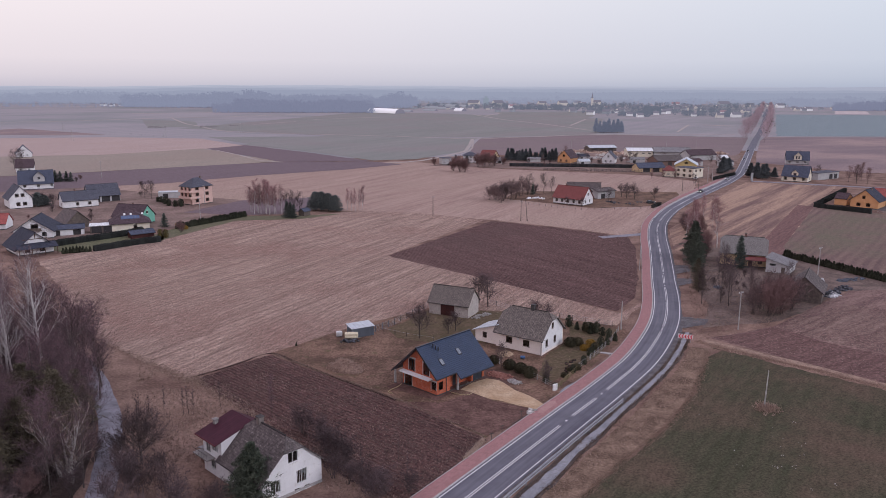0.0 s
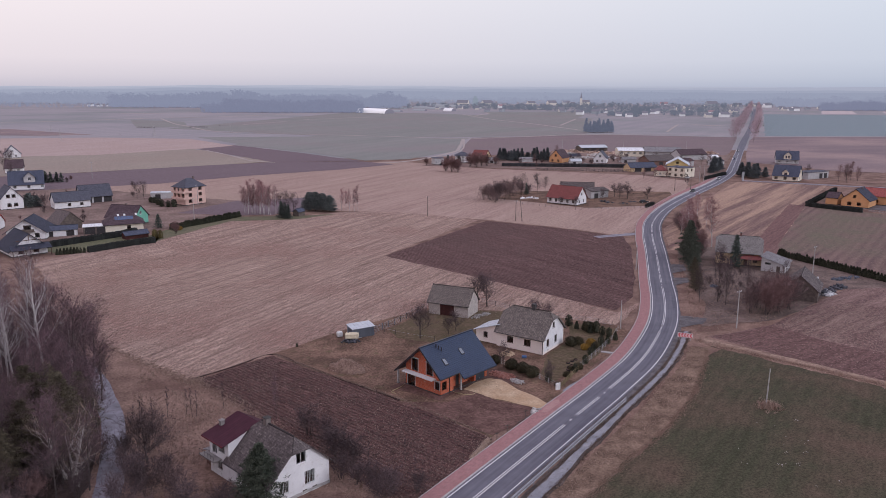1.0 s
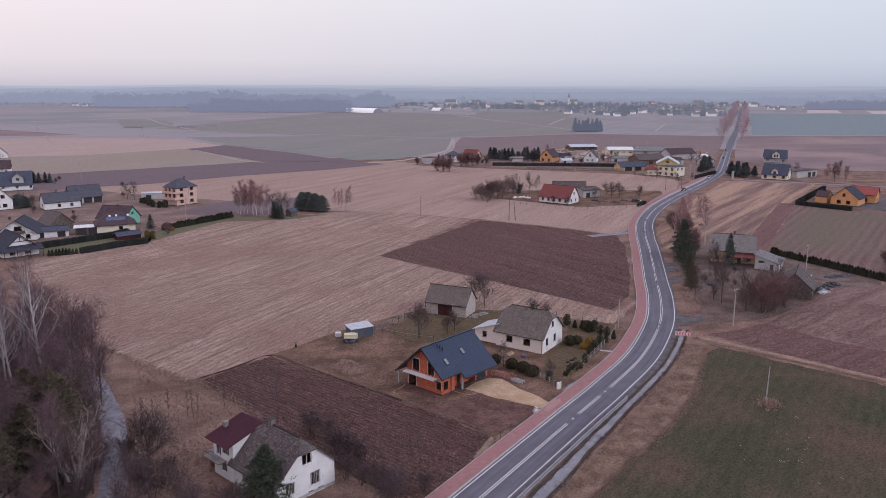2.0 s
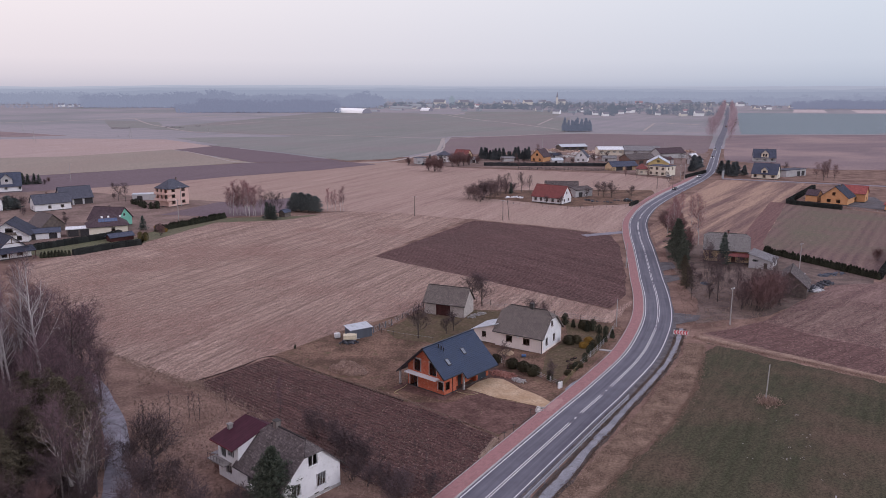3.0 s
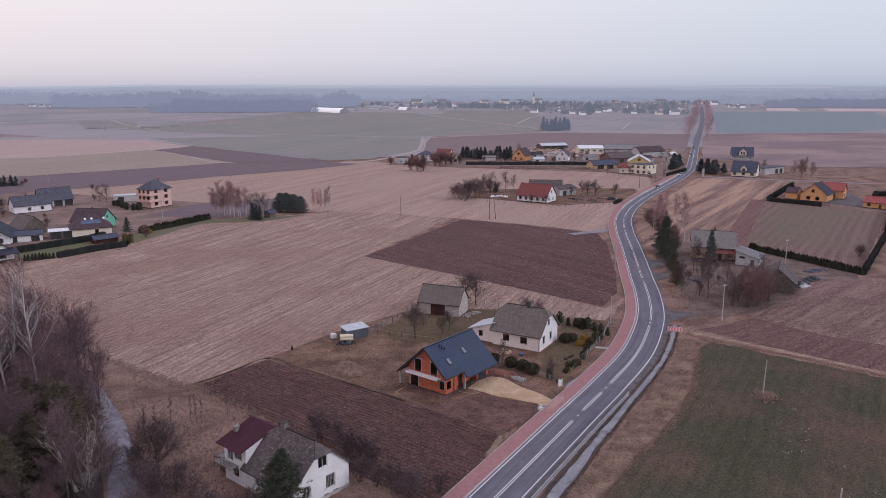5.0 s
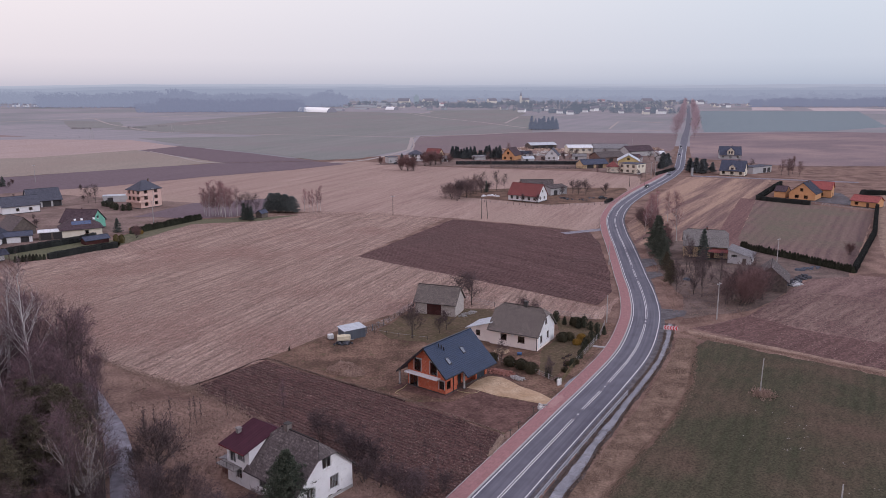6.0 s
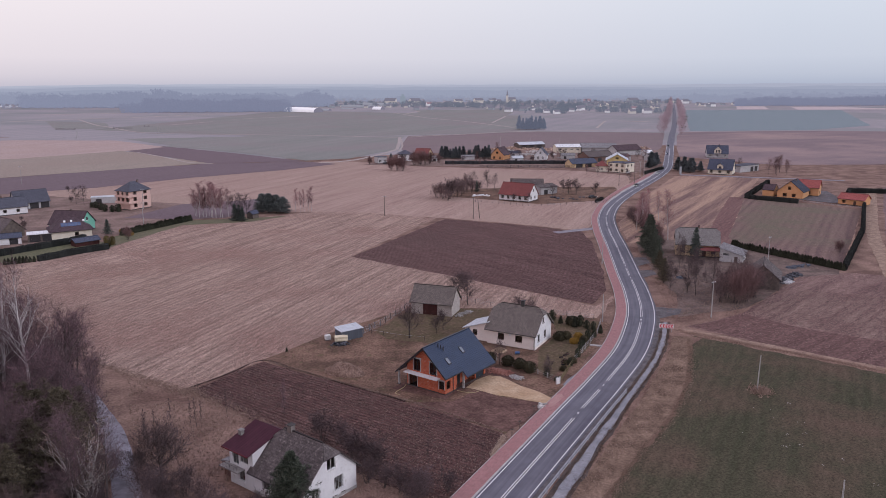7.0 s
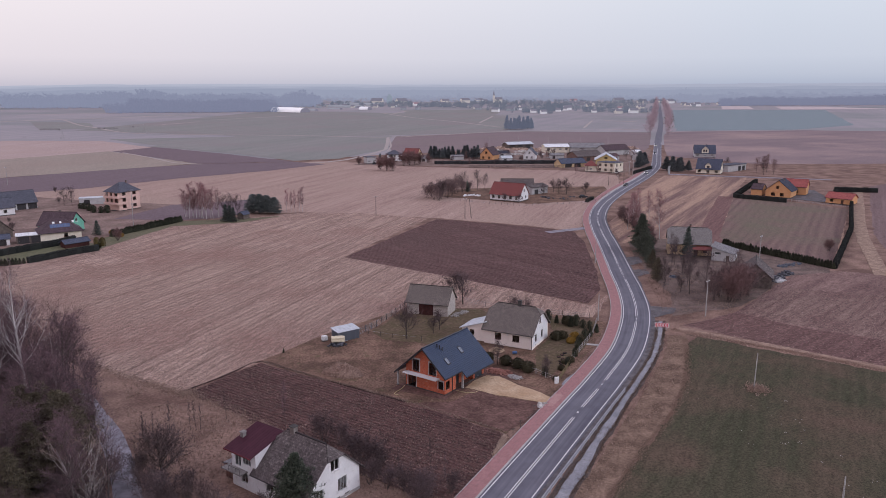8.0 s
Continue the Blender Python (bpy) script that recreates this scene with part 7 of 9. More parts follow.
# garden of the white house
for x, y, s in ((20.2, 163.5, 1.3), (21.6, 161.3, 1.1), (23.1, 160.7, 1.15), (24.0, 158.4, 1.35), (25.4, 158.9, 1.3), (26.4, 157.0, 1.0), (27.6, 156.0, 1.0), (28.4, 153.6, 1.15), (10.8, 130.5, 0.95), (16.4, 134.8, 0.9), (19.3, 139.6, 0.9), (22.4, 146.4, 1.0), (24.6, 150.0, 1.1), (26.2, 151.2, 1.2), (21.2, 144.2, 0.9)):
    plant("thuja", "dark green conical thuja in the garden", "shrub", R.choice(THUJA[:1] + COLUMN), x, y, s * 0.82, group="thujas in the garden", wide=1.2)
for x, y, s in ((4.8, 136.8, 1.0), (6.7, 135.0, 1.0), (8.1, 132.8, 1.05), (18.4, 150.0, 1.0), (24.0, 159.6, 1.1), (2.0, 139.8, 0.85)):
    plant("clipped_shrub", "clipped dark evergreen shrub", "shrub", R.choice(BALL), x, y, s, group="clipped shrubs in the garden")
for x, y, s in ((20.0, 150.8, 0.95), (23.2, 148.3, 0.8), (17.5, 136.6, 0.7), (14.6, 132.6, 0.6), (12.2, 128.0, 0.5), (16.0, 136.0, 0.5)):
    plant("clipped_shrub", "olive green low evergreen shrub", "shrub", OLIVEBALL, x, y, s, group="clipped shrubs in the garden")
for x, y, s in ((22.7, 150.9, 0.85), (20.8, 147.6, 0.85), (21.8, 149.2, 0.6)):
    plant("golden_shrub", "golden yellow evergreen shrub", "shrub", GOLDBALL, x, y, s, group="golden shrubs in the garden")
for x, y, s, m in ((-13.0, 155.0, 1.15, 0), (2.9, 179.0, 1.25, 1), (0.8, 182.0, 1.1, 2), (-5.2, 159.9, 0.7, 1), (13, 167, 0.8, 2), (15.5, 166, 0.7, 0), (-6.9, 157.5, 0.6, 2)):
    plant("fruit_tree", "leafless gnarled fruit tree", "tree", FRUIT[m], x, y, s, group="fruit trees")
for x, y, s in ((3.2, 137.2, 0.75), (10.9, 129.6, 0.62)):
    plant("fruit_tree", "young leafless fruit tree", "tree", FRUIT[0], x, y, s, group="fruit trees", wide=0.7)

# old farm by the bend
for x, y, s in ((70.9, 235.5, 0.98), (67.3, 221.0, 0.62), (68.6, 227.5, 0.8), (65.2, 214.6, 0.42)):
    plant("spruce", "shaggy dark green conifer by the bend", "tree", R.choice(BENDPINE), x, y, s, group="spruces by the bend", wide=1.1)
for x, y, s in ((59.0, 193.8, 0.62), (61.0, 199, 0.5), (63.2, 207.5, 0.55)):
    plant("spruce", "olive brown ragged evergreen by the road", "tree", R.choice(OLIVE), x, y, s, group="spruces by the bend")
plant("spruce", "pointed blue-green spruce before the old farmhouse", "tree", SPRUCE[1], 79.5, 219.8, 0.86, wide=0.95)
for x, y, s in ((62.0, 180.3, 1.05), (60.9, 183.0, 0.9), (56.2, 182.7, 0.8), (69.3, 186.3, 0.9), (72, 212, 0.7), (69, 207, 0.7), (66.5, 191, 0.8), (75, 220, 0.7), (86, 201, 0.6)):
    plant("bare_tree", L_BARE, "tree", R.choice(BARE), x, y, s, group="trees at the old farm", wide=0.75)
for x, y, s in ((65.5, 173.5, 1.5), (68.5, 172.3, 1.8), (72.0, 173.5, 2.0), (75.6, 176.4, 1.9), (72, 178.5, 2.0), (68.5, 177, 1.7), (77.4, 180.0, 1.6), (76, 183, 1.6)):
    plant("bush", "broad reddish brown leafless thicket", "bush", R.choice(PALEBUSH + REDBUSH[:1]), x, y, s, group="thicket at the old farm")
for x, y, s in ((83.7, 251.0, 1.25), (84.1, 277.1, 0.9), (95.1, 288.3, 0.85), (96.1, 302.1, 0.8), (80.5, 262, 0.8), (87.5, 284, 0.8), (79.3, 270, 0.75), (91, 296, 0.75), (76.5, 250, 0.7)):
    plant("birch", L_BIRCH, "tree", R.choice(THIN), x, y, s, group="roadside birches", wide=1.25)
for i in range(34):
    s_ = R.uniform(0, 1)
    plant("bush", "reddish leafless roadside scrub", "bush", R.choice(REDBUSH + PALEBUSH[:1]), 71 + 15 * s_ + R.uniform(0, 7), 236 + 62 * s_, R.uniform(0.6, 1.2), group="roadside scrub")
for i in range(9):
    plant("bush", "low leafless scrub at the old farm", "bush", R.choice(BUSH), R.uniform(62, 80), R.uniform(186, 214), R.uniform(0.35, 0.6), group="farm scrub")

# birch grove in the fields
for x, y in ((-91.2, 321.7), (-88.8, 317.7), (-87.6, 319.6), (-86.2, 318.5), (-85.6, 321.4), (-83.2, 316.5), (-81.7, 315.4), (-80.3, 317.3), (-79.2, 316.2), (-88.6, 322.6), (-84.3, 319.2), (-90.2, 319.4), (-77.3, 318.5), (-82.5, 319.5)):
    plant("birch", L_BIRCH, "tree", R.choice(THIN), x, y, R.uniform(0.72, 1.1), group="birch grove", wide=1.25)
for x, y, s in ((-72.1, 317.8, 0.85), (-70, 320, 0.8), (-75.5, 321, 0.8)):
    plant("bare_tree", L_BARE, "tree", R.choice(BARE), x, y, s, group="trees of the grove")
for x, y, s in ((-73.0, 308.4, 0.58), (-71.3, 307.5, 0.55), (-69.8, 306.5, 0.5)):
    plant("spruce", L_SPR, "tree", R.choice(SPRUCE), x, y, s, group="trees of the grove", wide=1.25)
for x, y, s in ((-64.6, 328.3, 0.95), (-61.8, 327.0, 0.9), (-58.6, 326.5, 1.0), (-55.6, 325.6, 0.88)):
    plant("pine", "pointed blue-green conifer of the grove", "tree", R.choice(FIELDPINE), x, y, s * R.uniform(0.78, 0.95), group="pines of the grove", wide=1.25)
for x, y in ((-50.8, 328.5), (-48.4, 325.2), (-46.7, 324.1), (-44.9, 326.1), (-43.9, 328.1)):
    plant("birch", L_BIRCH, "tree", R.choice(THIN), x, y, R.uniform(0.65, 0.8), group="birch grove")
hut = house("hut", "small blue-grey hut by the grove", -66.5, 311.5, 60, 4, 3, 1.9, 3.0, M_OLDWOOD, M_R_NAVY, plinth=0, category="shed", over=0.2, gover=0.2)

# red-roofed farm
for x, y, s in ((16.5, 357, 1.7), (19.8, 359, 1.9), (23.1, 361, 2.0), (29.2, 375, 1.9), (16.1, 364, 1.6), (26, 367, 1.8), (13.5, 361, 1.5), (21, 366, 1.9), (33, 379, 1.5), (37, 383, 1.2), (18, 353, 1.2)):
    plant("bush", L_BUSH, "bush", R.choice(PALEBUSH + BUSH[:1]), x, y, s, group="bushes at the farm")
for x, y, s in ((34.6, 386, 0.85), (42.4, 387, 0.9), (47, 391, 0.7), (69.2, 356, 0.55), (31, 381, 0.8)):
    plant("bare_tree", L_BARE, "tree", R.choice(BARE), x, y, s, group="trees at the farm")
for x, y, s in ((80.7, 368.9, 1.1), (83.5, 365.0, 1.2), (93.5, 365.9, 0.9), (79.0, 373.0, 1.0), (53.6, 340.5, 0.7), (47.6, 343.9, 0.65)):
    plant("fruit_tree", "leafless gnarled fruit tree", "tree", R.choice(FRUIT), x, y, s, group="fruit trees")
plant("spruce", L_SPR, "tree", SPRUCE[0], 36, 380, 0.5)

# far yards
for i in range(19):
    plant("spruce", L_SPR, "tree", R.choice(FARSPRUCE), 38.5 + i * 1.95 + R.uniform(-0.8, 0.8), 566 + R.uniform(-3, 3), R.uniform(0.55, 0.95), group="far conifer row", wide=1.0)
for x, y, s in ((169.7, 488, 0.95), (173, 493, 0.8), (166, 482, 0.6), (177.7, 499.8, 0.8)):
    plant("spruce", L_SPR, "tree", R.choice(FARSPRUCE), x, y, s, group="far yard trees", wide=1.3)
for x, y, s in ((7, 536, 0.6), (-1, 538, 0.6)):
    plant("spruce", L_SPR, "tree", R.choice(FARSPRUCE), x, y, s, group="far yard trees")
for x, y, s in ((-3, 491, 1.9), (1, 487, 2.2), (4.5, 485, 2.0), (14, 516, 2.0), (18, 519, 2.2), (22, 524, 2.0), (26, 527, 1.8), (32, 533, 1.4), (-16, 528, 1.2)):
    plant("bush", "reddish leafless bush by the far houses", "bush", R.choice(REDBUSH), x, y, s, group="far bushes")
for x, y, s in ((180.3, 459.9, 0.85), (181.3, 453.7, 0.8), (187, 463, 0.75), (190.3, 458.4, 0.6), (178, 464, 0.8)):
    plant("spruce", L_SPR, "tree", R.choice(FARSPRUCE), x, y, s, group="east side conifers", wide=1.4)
for x, y, s in ((226.2, 432.4, 1.0), (225.3, 439.3, 0.9), (231, 430, 0.9)):
    plant("bare_tree", "reddish leafless tree by the hedge", "tree", R.choice(REDT), x, y, s * 0.7, group="east side trees", wide=1.3)
plant("bush", "round reddish bush on the grass plot", "bush", REDBUSH[0], 130.1, 224.3, 0.9, wide=1.1)

YR = random.Random(12)
for x, y, s in ((134.8, 436, 0.55), (130.6, 420, 0.5), (114, 450, 0.5), (120, 447, 0.5), (126, 445, 0.6), (147, 444, 0.45), (88, 548, 0.7), (96, 560, 0.7), (128, 566, 0.8), (152, 560, 0.8), (168, 548, 0.7), (180, 540, 0.8), (190, 552, 0.7), (60, 538, 0.6), (66, 580, 0.7), (84, 590, 0.8), (120, 540, 0.6), (160, 505, 0.6), (40, 512, 0.4), (58, 510, 0.4), (75, 508, 0.4), (230, 440, 0.8), (236, 446, 0.9), (222, 470, 0.8)):
    plant("bare_tree", "small leafless tree in the far yards", "tree", YR.choice(BARE + REDT), x, y, s * 0.8, group="far yard trees", wide=1.15)
for i in range(30):
    plant("bush", "leafless garden bush in the far yards", "bush", YR.choice(PALEBUSH + BUSH), YR.uniform(50, 190), YR.uniform(528, 585), YR.uniform(0.5, 1.0), group="far bushes")
for x, y, tn, L, W, h, rm, lb in ((86, 536, 10, 8, 5, 2.4, M_R_LIGHT, "small pale-roofed shed in the far yard"), (126, 552, -5, 10, 5, 2.6, M_R_CORR, "grey sheet-roofed shed in the far yard"), (92, 575, 14, 9, 6, 2.6, M_R_SLATE, "dark shed behind the orange house"), (186, 528, 35, 9, 7, 3.2, M_R_SLATE, "dark outbuilding beside the far road"), (196, 566, 20, 7, 5, 2.8, M_R_WHITE, "small white-roofed kiosk beside the far road"), (162, 528, 20, 10, 8, 3.4, M_R_BROWN, "brown-roofed outbuilding behind the yellow house"), (28, 545, 0, 6, 5, 2.4, M_R_CORR, "small shed beside the red-roofed house")):
    house("garden_shed", lb, x, y, tn, L, W, h, h + 1.5, M_GREYW, rm, plinth=0, category="shed", over=0.3, gover=0.3, doors={"f": [(1.5, 2.0, 2.0)]})
for x, y in ((102, 672), (128, 668), (154, 664), (182, 660), (206, 655)):
    utility_pole(x, y, 9, "slim grey lamp post behind the far yard", 10, 0, False, 0, 0.16)

# village trees
for x, y, s in ((-232, 425.1, 0.5), (-230, 424.1, 0.55), (-227.5, 424.9, 0.55), (-225, 425.4, 0.5), (-222, 426.5, 0.5), (-220, 427.5, 0.45)):
    plant("spruce", L_SPR, "tree", R.choice(SPRUCE), x, y, s, group="village conifers", wide=1.5)
for x, y, s in ((-148.3, 359.5, 0.8), (-152.5, 362, 0.7), (-300, 520, 1.0), (-296, 480, 1.1), (-287, 490, 1.1), (-255, 440, 0.9), (-268, 420, 1.0), (-246, 372, 0.9), (-310, 540, 0.8)):
    plant("bare_tree", L_BARE, "tree", R.choice(BARE), x, y, s, group="village trees")
for x, y, s in ((-191.2, 340.7, 1.3), (-187, 343, 1.1), (-150, 300, 0.7), (-176, 320, 0.7)):
    plant("bush", L_BUSH, "bush", R.choice(BUSH), x, y, s, group="village bushes")
plant("bush", "round reddish small tree by the hedge", "bush", REDBUSH[1], -104.4, 273.0, 1.0)
for x, y, s in ((-108.9, 264.5, 1.3), (-107.0, 264.5, 1.25)):
    plant("thuja", "olive green conical thuja", "shrub", OLIVECOL, x, y, s, group="village thujas", wide=1.2)
for x, y, s in ((-139.7, 349.0, 1.2), (-132.6, 338.7, 1.3), (-129.0, 336.8, 1.2), (-126.6, 337.2, 1.4), (-136, 344, 1.3), (-142, 351, 1.0)):
    plant("thuja", "dark green conical thuja", "shrub", R.choice(COLUMN), x, y, s, group="village thujas", wide=1.5)
plant("spruce", L_SPR, "tree", SPRUCE[2], -114.8, 284.6, 0.46, wide=1.4)
for x, y in ((-110.4, 287.2), (-109.2, 285.6), (-108.0, 284.0), (-106.8, 282.4), (-105.6, 280.8)):
    plant("golden_shrub", "golden yellow clipped shrub by the village hedge", "shrub", GOLDBALL, x, y, 1.0, group="golden shrubs in the village")


VR = random.Random(41)
for i in range(46):
    x, y = VR.uniform(-250, -125), VR.uniform(285, 440)
    if not 0.42 < -x / y < 0.62 or min(abs(x + 174) + abs(y - 331), abs(x + 122) + abs(y - 345), abs(x + 165) + abs(y - 351), abs(x + 222) + abs(y - 394), abs(x + 195) + abs(y - 332), abs(x + 132) + abs(y - 296)) < 14:
        continue
    plant("bush", "small leafless bush in the village gardens", "bush", VR.choice(BUSH + REDBUSH), x, y, VR.uniform(0.35, 0.8), group="village bushes")
for x, y, s in ((-190.4, 336.0, 1.0), (-188.0, 337.5, 0.8)):
    plant("pine", "round dark evergreen by the gabled house", "tree", FIELDPINE[0], x, y, s * 0.62, group="village conifers", wide=1.5)

# ---- hedges ----
def clipped_meshes(seed, length, width, h, leaf_m, n=420, leaf=0.13):
    """A length of clipped hedge: a soft-edged upright block of foliage, slightly wavy, with short sprays all over it."""
    rng = random.Random(seed)
    vs, fs = [], []
    rows_ = 5
    for i in range(rows_):
        x = -length / 2 + length * i / (rows_ - 1)
        for yy, zz in ((-0.5, 0.0), (-0.48, 0.85), (-0.34, 0.98), (0.34, 0.98), (0.48, 0.85), (0.5, 0.0)):
            w = 1 + 0.12 * noise.noise(Vector((x * 2.0, yy * 3 + seed, zz * 2)))
            vs.append((x, yy * width * 0.9 * w, zz * h * w))
    for i in range(rows_ - 1):
        for j in range(5):
            fs.append((i * 6 + j, i * 6 + j + 1, i * 6 + j + 7, i * 6 + j + 6))
    fs += [(5, 4, 3, 2, 1, 0), tuple((rows_ - 1) * 6 + j for j in range(6))]
    for i in range(n):
        x, u = rng.uniform(-length / 2, length / 2), rng.random()
        if u < 0.4:
            p, d = Vector((x, rng.uniform(-0.45, 0.45) * width, h * rng.uniform(0.92, 1.02))), Vector((0, 0, 1))
        else:
            sg = 1 if u < 0.7 else -1
            p, d = Vector((x, sg * width * rng.uniform(0.42, 0.5), h * rng.uniform(0.02, 0.97))), Vector((0, sg * 0.6, 0.7))
        blade(vs, fs, p, (d + unit(rng) * 0.7).normalized() * leaf * rng.uniform(0.6, 1.5), leaf * 0.4, rng)
    return (("stem", None), ("foliage", data_mesh("foliage", vs, fs, leaf_m)))


M_CLIPPED = foliage("clipped_thuja", (0.017, 0.019, 0.019), (0.04, 0.042, 0.039))
CLIPPED = [clipped_meshes(130 + i, 1.4, 1.1, 1.8, M_CLIPPED) for i in range(3)]

# copy of the clipped hedge with haze put into its leaf colour
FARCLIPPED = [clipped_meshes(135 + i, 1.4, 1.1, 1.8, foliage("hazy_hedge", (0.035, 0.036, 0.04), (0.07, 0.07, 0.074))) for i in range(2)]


def hedge(label, pts, gap, size, group="", wide=1.0, kinds=None):
    kinds = kinds or THUJA
    h = thing("hedge", pts[0][0], pts[0][1], label=label, category="hedge", group=group)
    for (ax, ay), (bx, by) in zip(pts, pts[1:]):
        n = max(1, int(math.hypot(bx - ax, by - ay) / gap))
        along = math.degrees(math.atan2(by - ay, bx - ax))
        for i in range(n):
            f = (i + 0.5) / n
            clipped = kinds in (CLIPPED, FARCLIPPED)
            s = size * (R.uniform(0.94, 1.05) if clipped else R.uniform(0.86, 1.12))
            turn = along + R.choice((0, 180)) if clipped else R.uniform(0, 360)
            for nm, me in R.choice(kinds)[1:]:
                o = new("hedge_section" if clipped else "thuja", me)
                o.parent = h
                o.matrix_basis = pose(ax + (bx - ax) * f - pts[0][0] + R.uniform(-0.1, 0.1), ay + (by - ay) * f - pts[0][1] + R.uniform(-0.1, 0.1), -0.05, 0, 0, turn) @ Matrix.Diagonal((s * (1 if clipped else wide), s * wide, s, 1))
    return h


hedge("row of pointed dark thujas along the field", [(100.5, 238), (116.5, 201)], 0.95, 1.1, wide=1.3)
hedge("tall dark thuja hedge along the track", [(117, 202), (160, 256), (200, 313)], 1.2, 1.15, wide=1.0, kinds=CLIPPED)
hedge("clipped dark hedge round the villa garden", [(160.5, 343), (201, 396)], 1.3, 1.2, wide=1.3, kinds=CLIPPED)
hedge("clipped dark hedge before the villa", [(161, 341.5), (175.5, 324.5)], 1.3, 1.1, wide=1.2, kinds=CLIPPED)
hedge("dark hedge behind the orange garage", [(203, 330), (222, 356), (240, 350)], 1.4, 1.3, wide=1.3, kinds=CLIPPED)
hedge("tall clipped dark hedge in the village", [(-140.7, 245.7), (-122.3, 267.8), (-119.2, 274)], 1.25, 1.15, wide=1.4, kinds=CLIPPED)
hedge("row of small dark thujas", [(-130.4, 237), (-122.4, 240.6)], 0.95, 1.0, wide=1.2)
hedge("clipped hedge along the stubble field", [(-121.7, 240.9), (-112.7, 251.9), (-106.4, 257.4)], 1.25, 1.1, wide=1.4, kinds=CLIPPED)
hedge("row of pointed dark thujas along the grass", [(-109, 281), (-90.5, 311)], 0.95, 1.2, wide=1.45)
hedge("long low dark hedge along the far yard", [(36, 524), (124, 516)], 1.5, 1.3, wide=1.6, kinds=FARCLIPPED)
hedge("dark clipped hedge by the cube house", [(150, 447), (172, 474)], 1.4, 1.05, wide=1.4, kinds=CLIPPED)
hedge("low dark hedge at the farm garden", [(85, 338), (91, 347)], 1.3, 0.8, wide=1.4, kinds=CLIPPED)


# ---- fences ----
def fence(label, pts, h=1.3, gap=2.5, post_m=None, rails=3, slats=False):
    f = thing("fence", pts[0][0], pts[0][1], label=label, category="fence")
    post_m = post_m or M_KERB
    me = sm = None
    for (ax, ay), (bx, by) in zip(pts, pts[1:]):
        ln = math.hypot(bx - ax, by - ay)
        ang = math.degrees(math.atan2(by - ay, bx - ax))
        n = max(1, int(ln / gap))
        for i in range(n + 1):
            if me is None:
                o = part("post", boxes((-0.05, -0.05, -0.2, 0.05, 0.05, h)), post_m, f)
                me = o.data
            else:
                o = new("post", me)
                o.parent = f
            o.matrix_basis = pose(ax + (bx - ax) * i / n - pts[0][0], ay + (by - ay) * i / n - pts[0][1], 0, 0, 0, ang)
        for k in range(rails):
            z = h * (k + 0.8) / rails - 0.05
            part("rail", boxes((0, -0.012, z - 0.012, ln, 0.012, z + 0.012)), M_STEEL if not slats else post_m, f, at=pose(ax - pts[0][0], ay - pts[0][1], 0, 0, 0, ang))
        if slats:
            for i in range(int(ln / 0.45)):
                if sm is None:
                    o = part("slat", boxes((0, -0.02, 0.1, 0.11, 0.02, h)), post_m, f)
                    sm = o.data
                else:
                    o = new("slat", sm)
                    o.parent = f
                t = (i + 0.3) * 0.45 / ln
                o.matrix_basis = pose(ax + (bx - ax) * t - pts[0][0], ay + (by - ay) * t - pts[0][1], 0, 0, 0, ang)
    return f


fence("wire fence on concrete posts behind the yard", [(-18.9, 164.0), (-11.5, 178.5)], 1.5, 2.4, M_DARK, 5)
fence("blue-grey metal gate panels", [(-24.0, 157.0), (-21.4, 160.8), (-18.9, 164.0)], 1.6, 2.0, mat("blue_grey_steel", (0.12, 0.15, 0.19), (0.15, 0.18, 0.22), 1, 0.5), 6)
fence("wire fence behind the barn", [(1.9, 182.8), (8.1, 176.3), (30.0, 163.5)], 1.3, 3.0, M_OLDWOOD, 3)
fence("low garden fence with thin posts", [(-20.9, 159.1), (-15.8, 155.7), (-9.9, 153.0)], 1.1, 2.2, M_OLDWOOD, 1)
fence("wooden picket fence along the garden", [(12.4, 127.0), (15.3, 132.3), (17.9, 137.0)], 1.1, 2.0, mat("yellowed_boards", (0.20, 0.165, 0.095), (0.26, 0.21, 0.12), 1.5, 0.85), 2, True)
fence("wire fence on pale concrete posts along the garden", [(17.9, 137.0), (21.0, 142.0), (24.4, 147.6), (27.6, 153.2), (30.5, 160)], 1.3, 2.0, M_KERB, 3)
fence("low wire fence between the two plots", [(3.0, 139.5), (6.0, 135.2), (9.4, 131.6), (12.0, 127.4)], 1.1, 1.8, M_KERB, 3)
fence("low farm fence of thin posts", [(28, 349), (52, 331), (88, 336), (106, 366)], 1.1, 3.0, M_OLDWOOD, 2)
fence("dark slatted fence along the far field", [(56, 497), (118, 486)], 2.0, 2.5, M_DARK, 2, True)
fence("low pale wall before the villa yard", [(181, 329), (196, 309)], 0.7, 3, M_KERB, 6)
fence("low pale garden wall by the side road", [(186, 428), (208, 418)], 0.6, 4, M_KERB, 3)


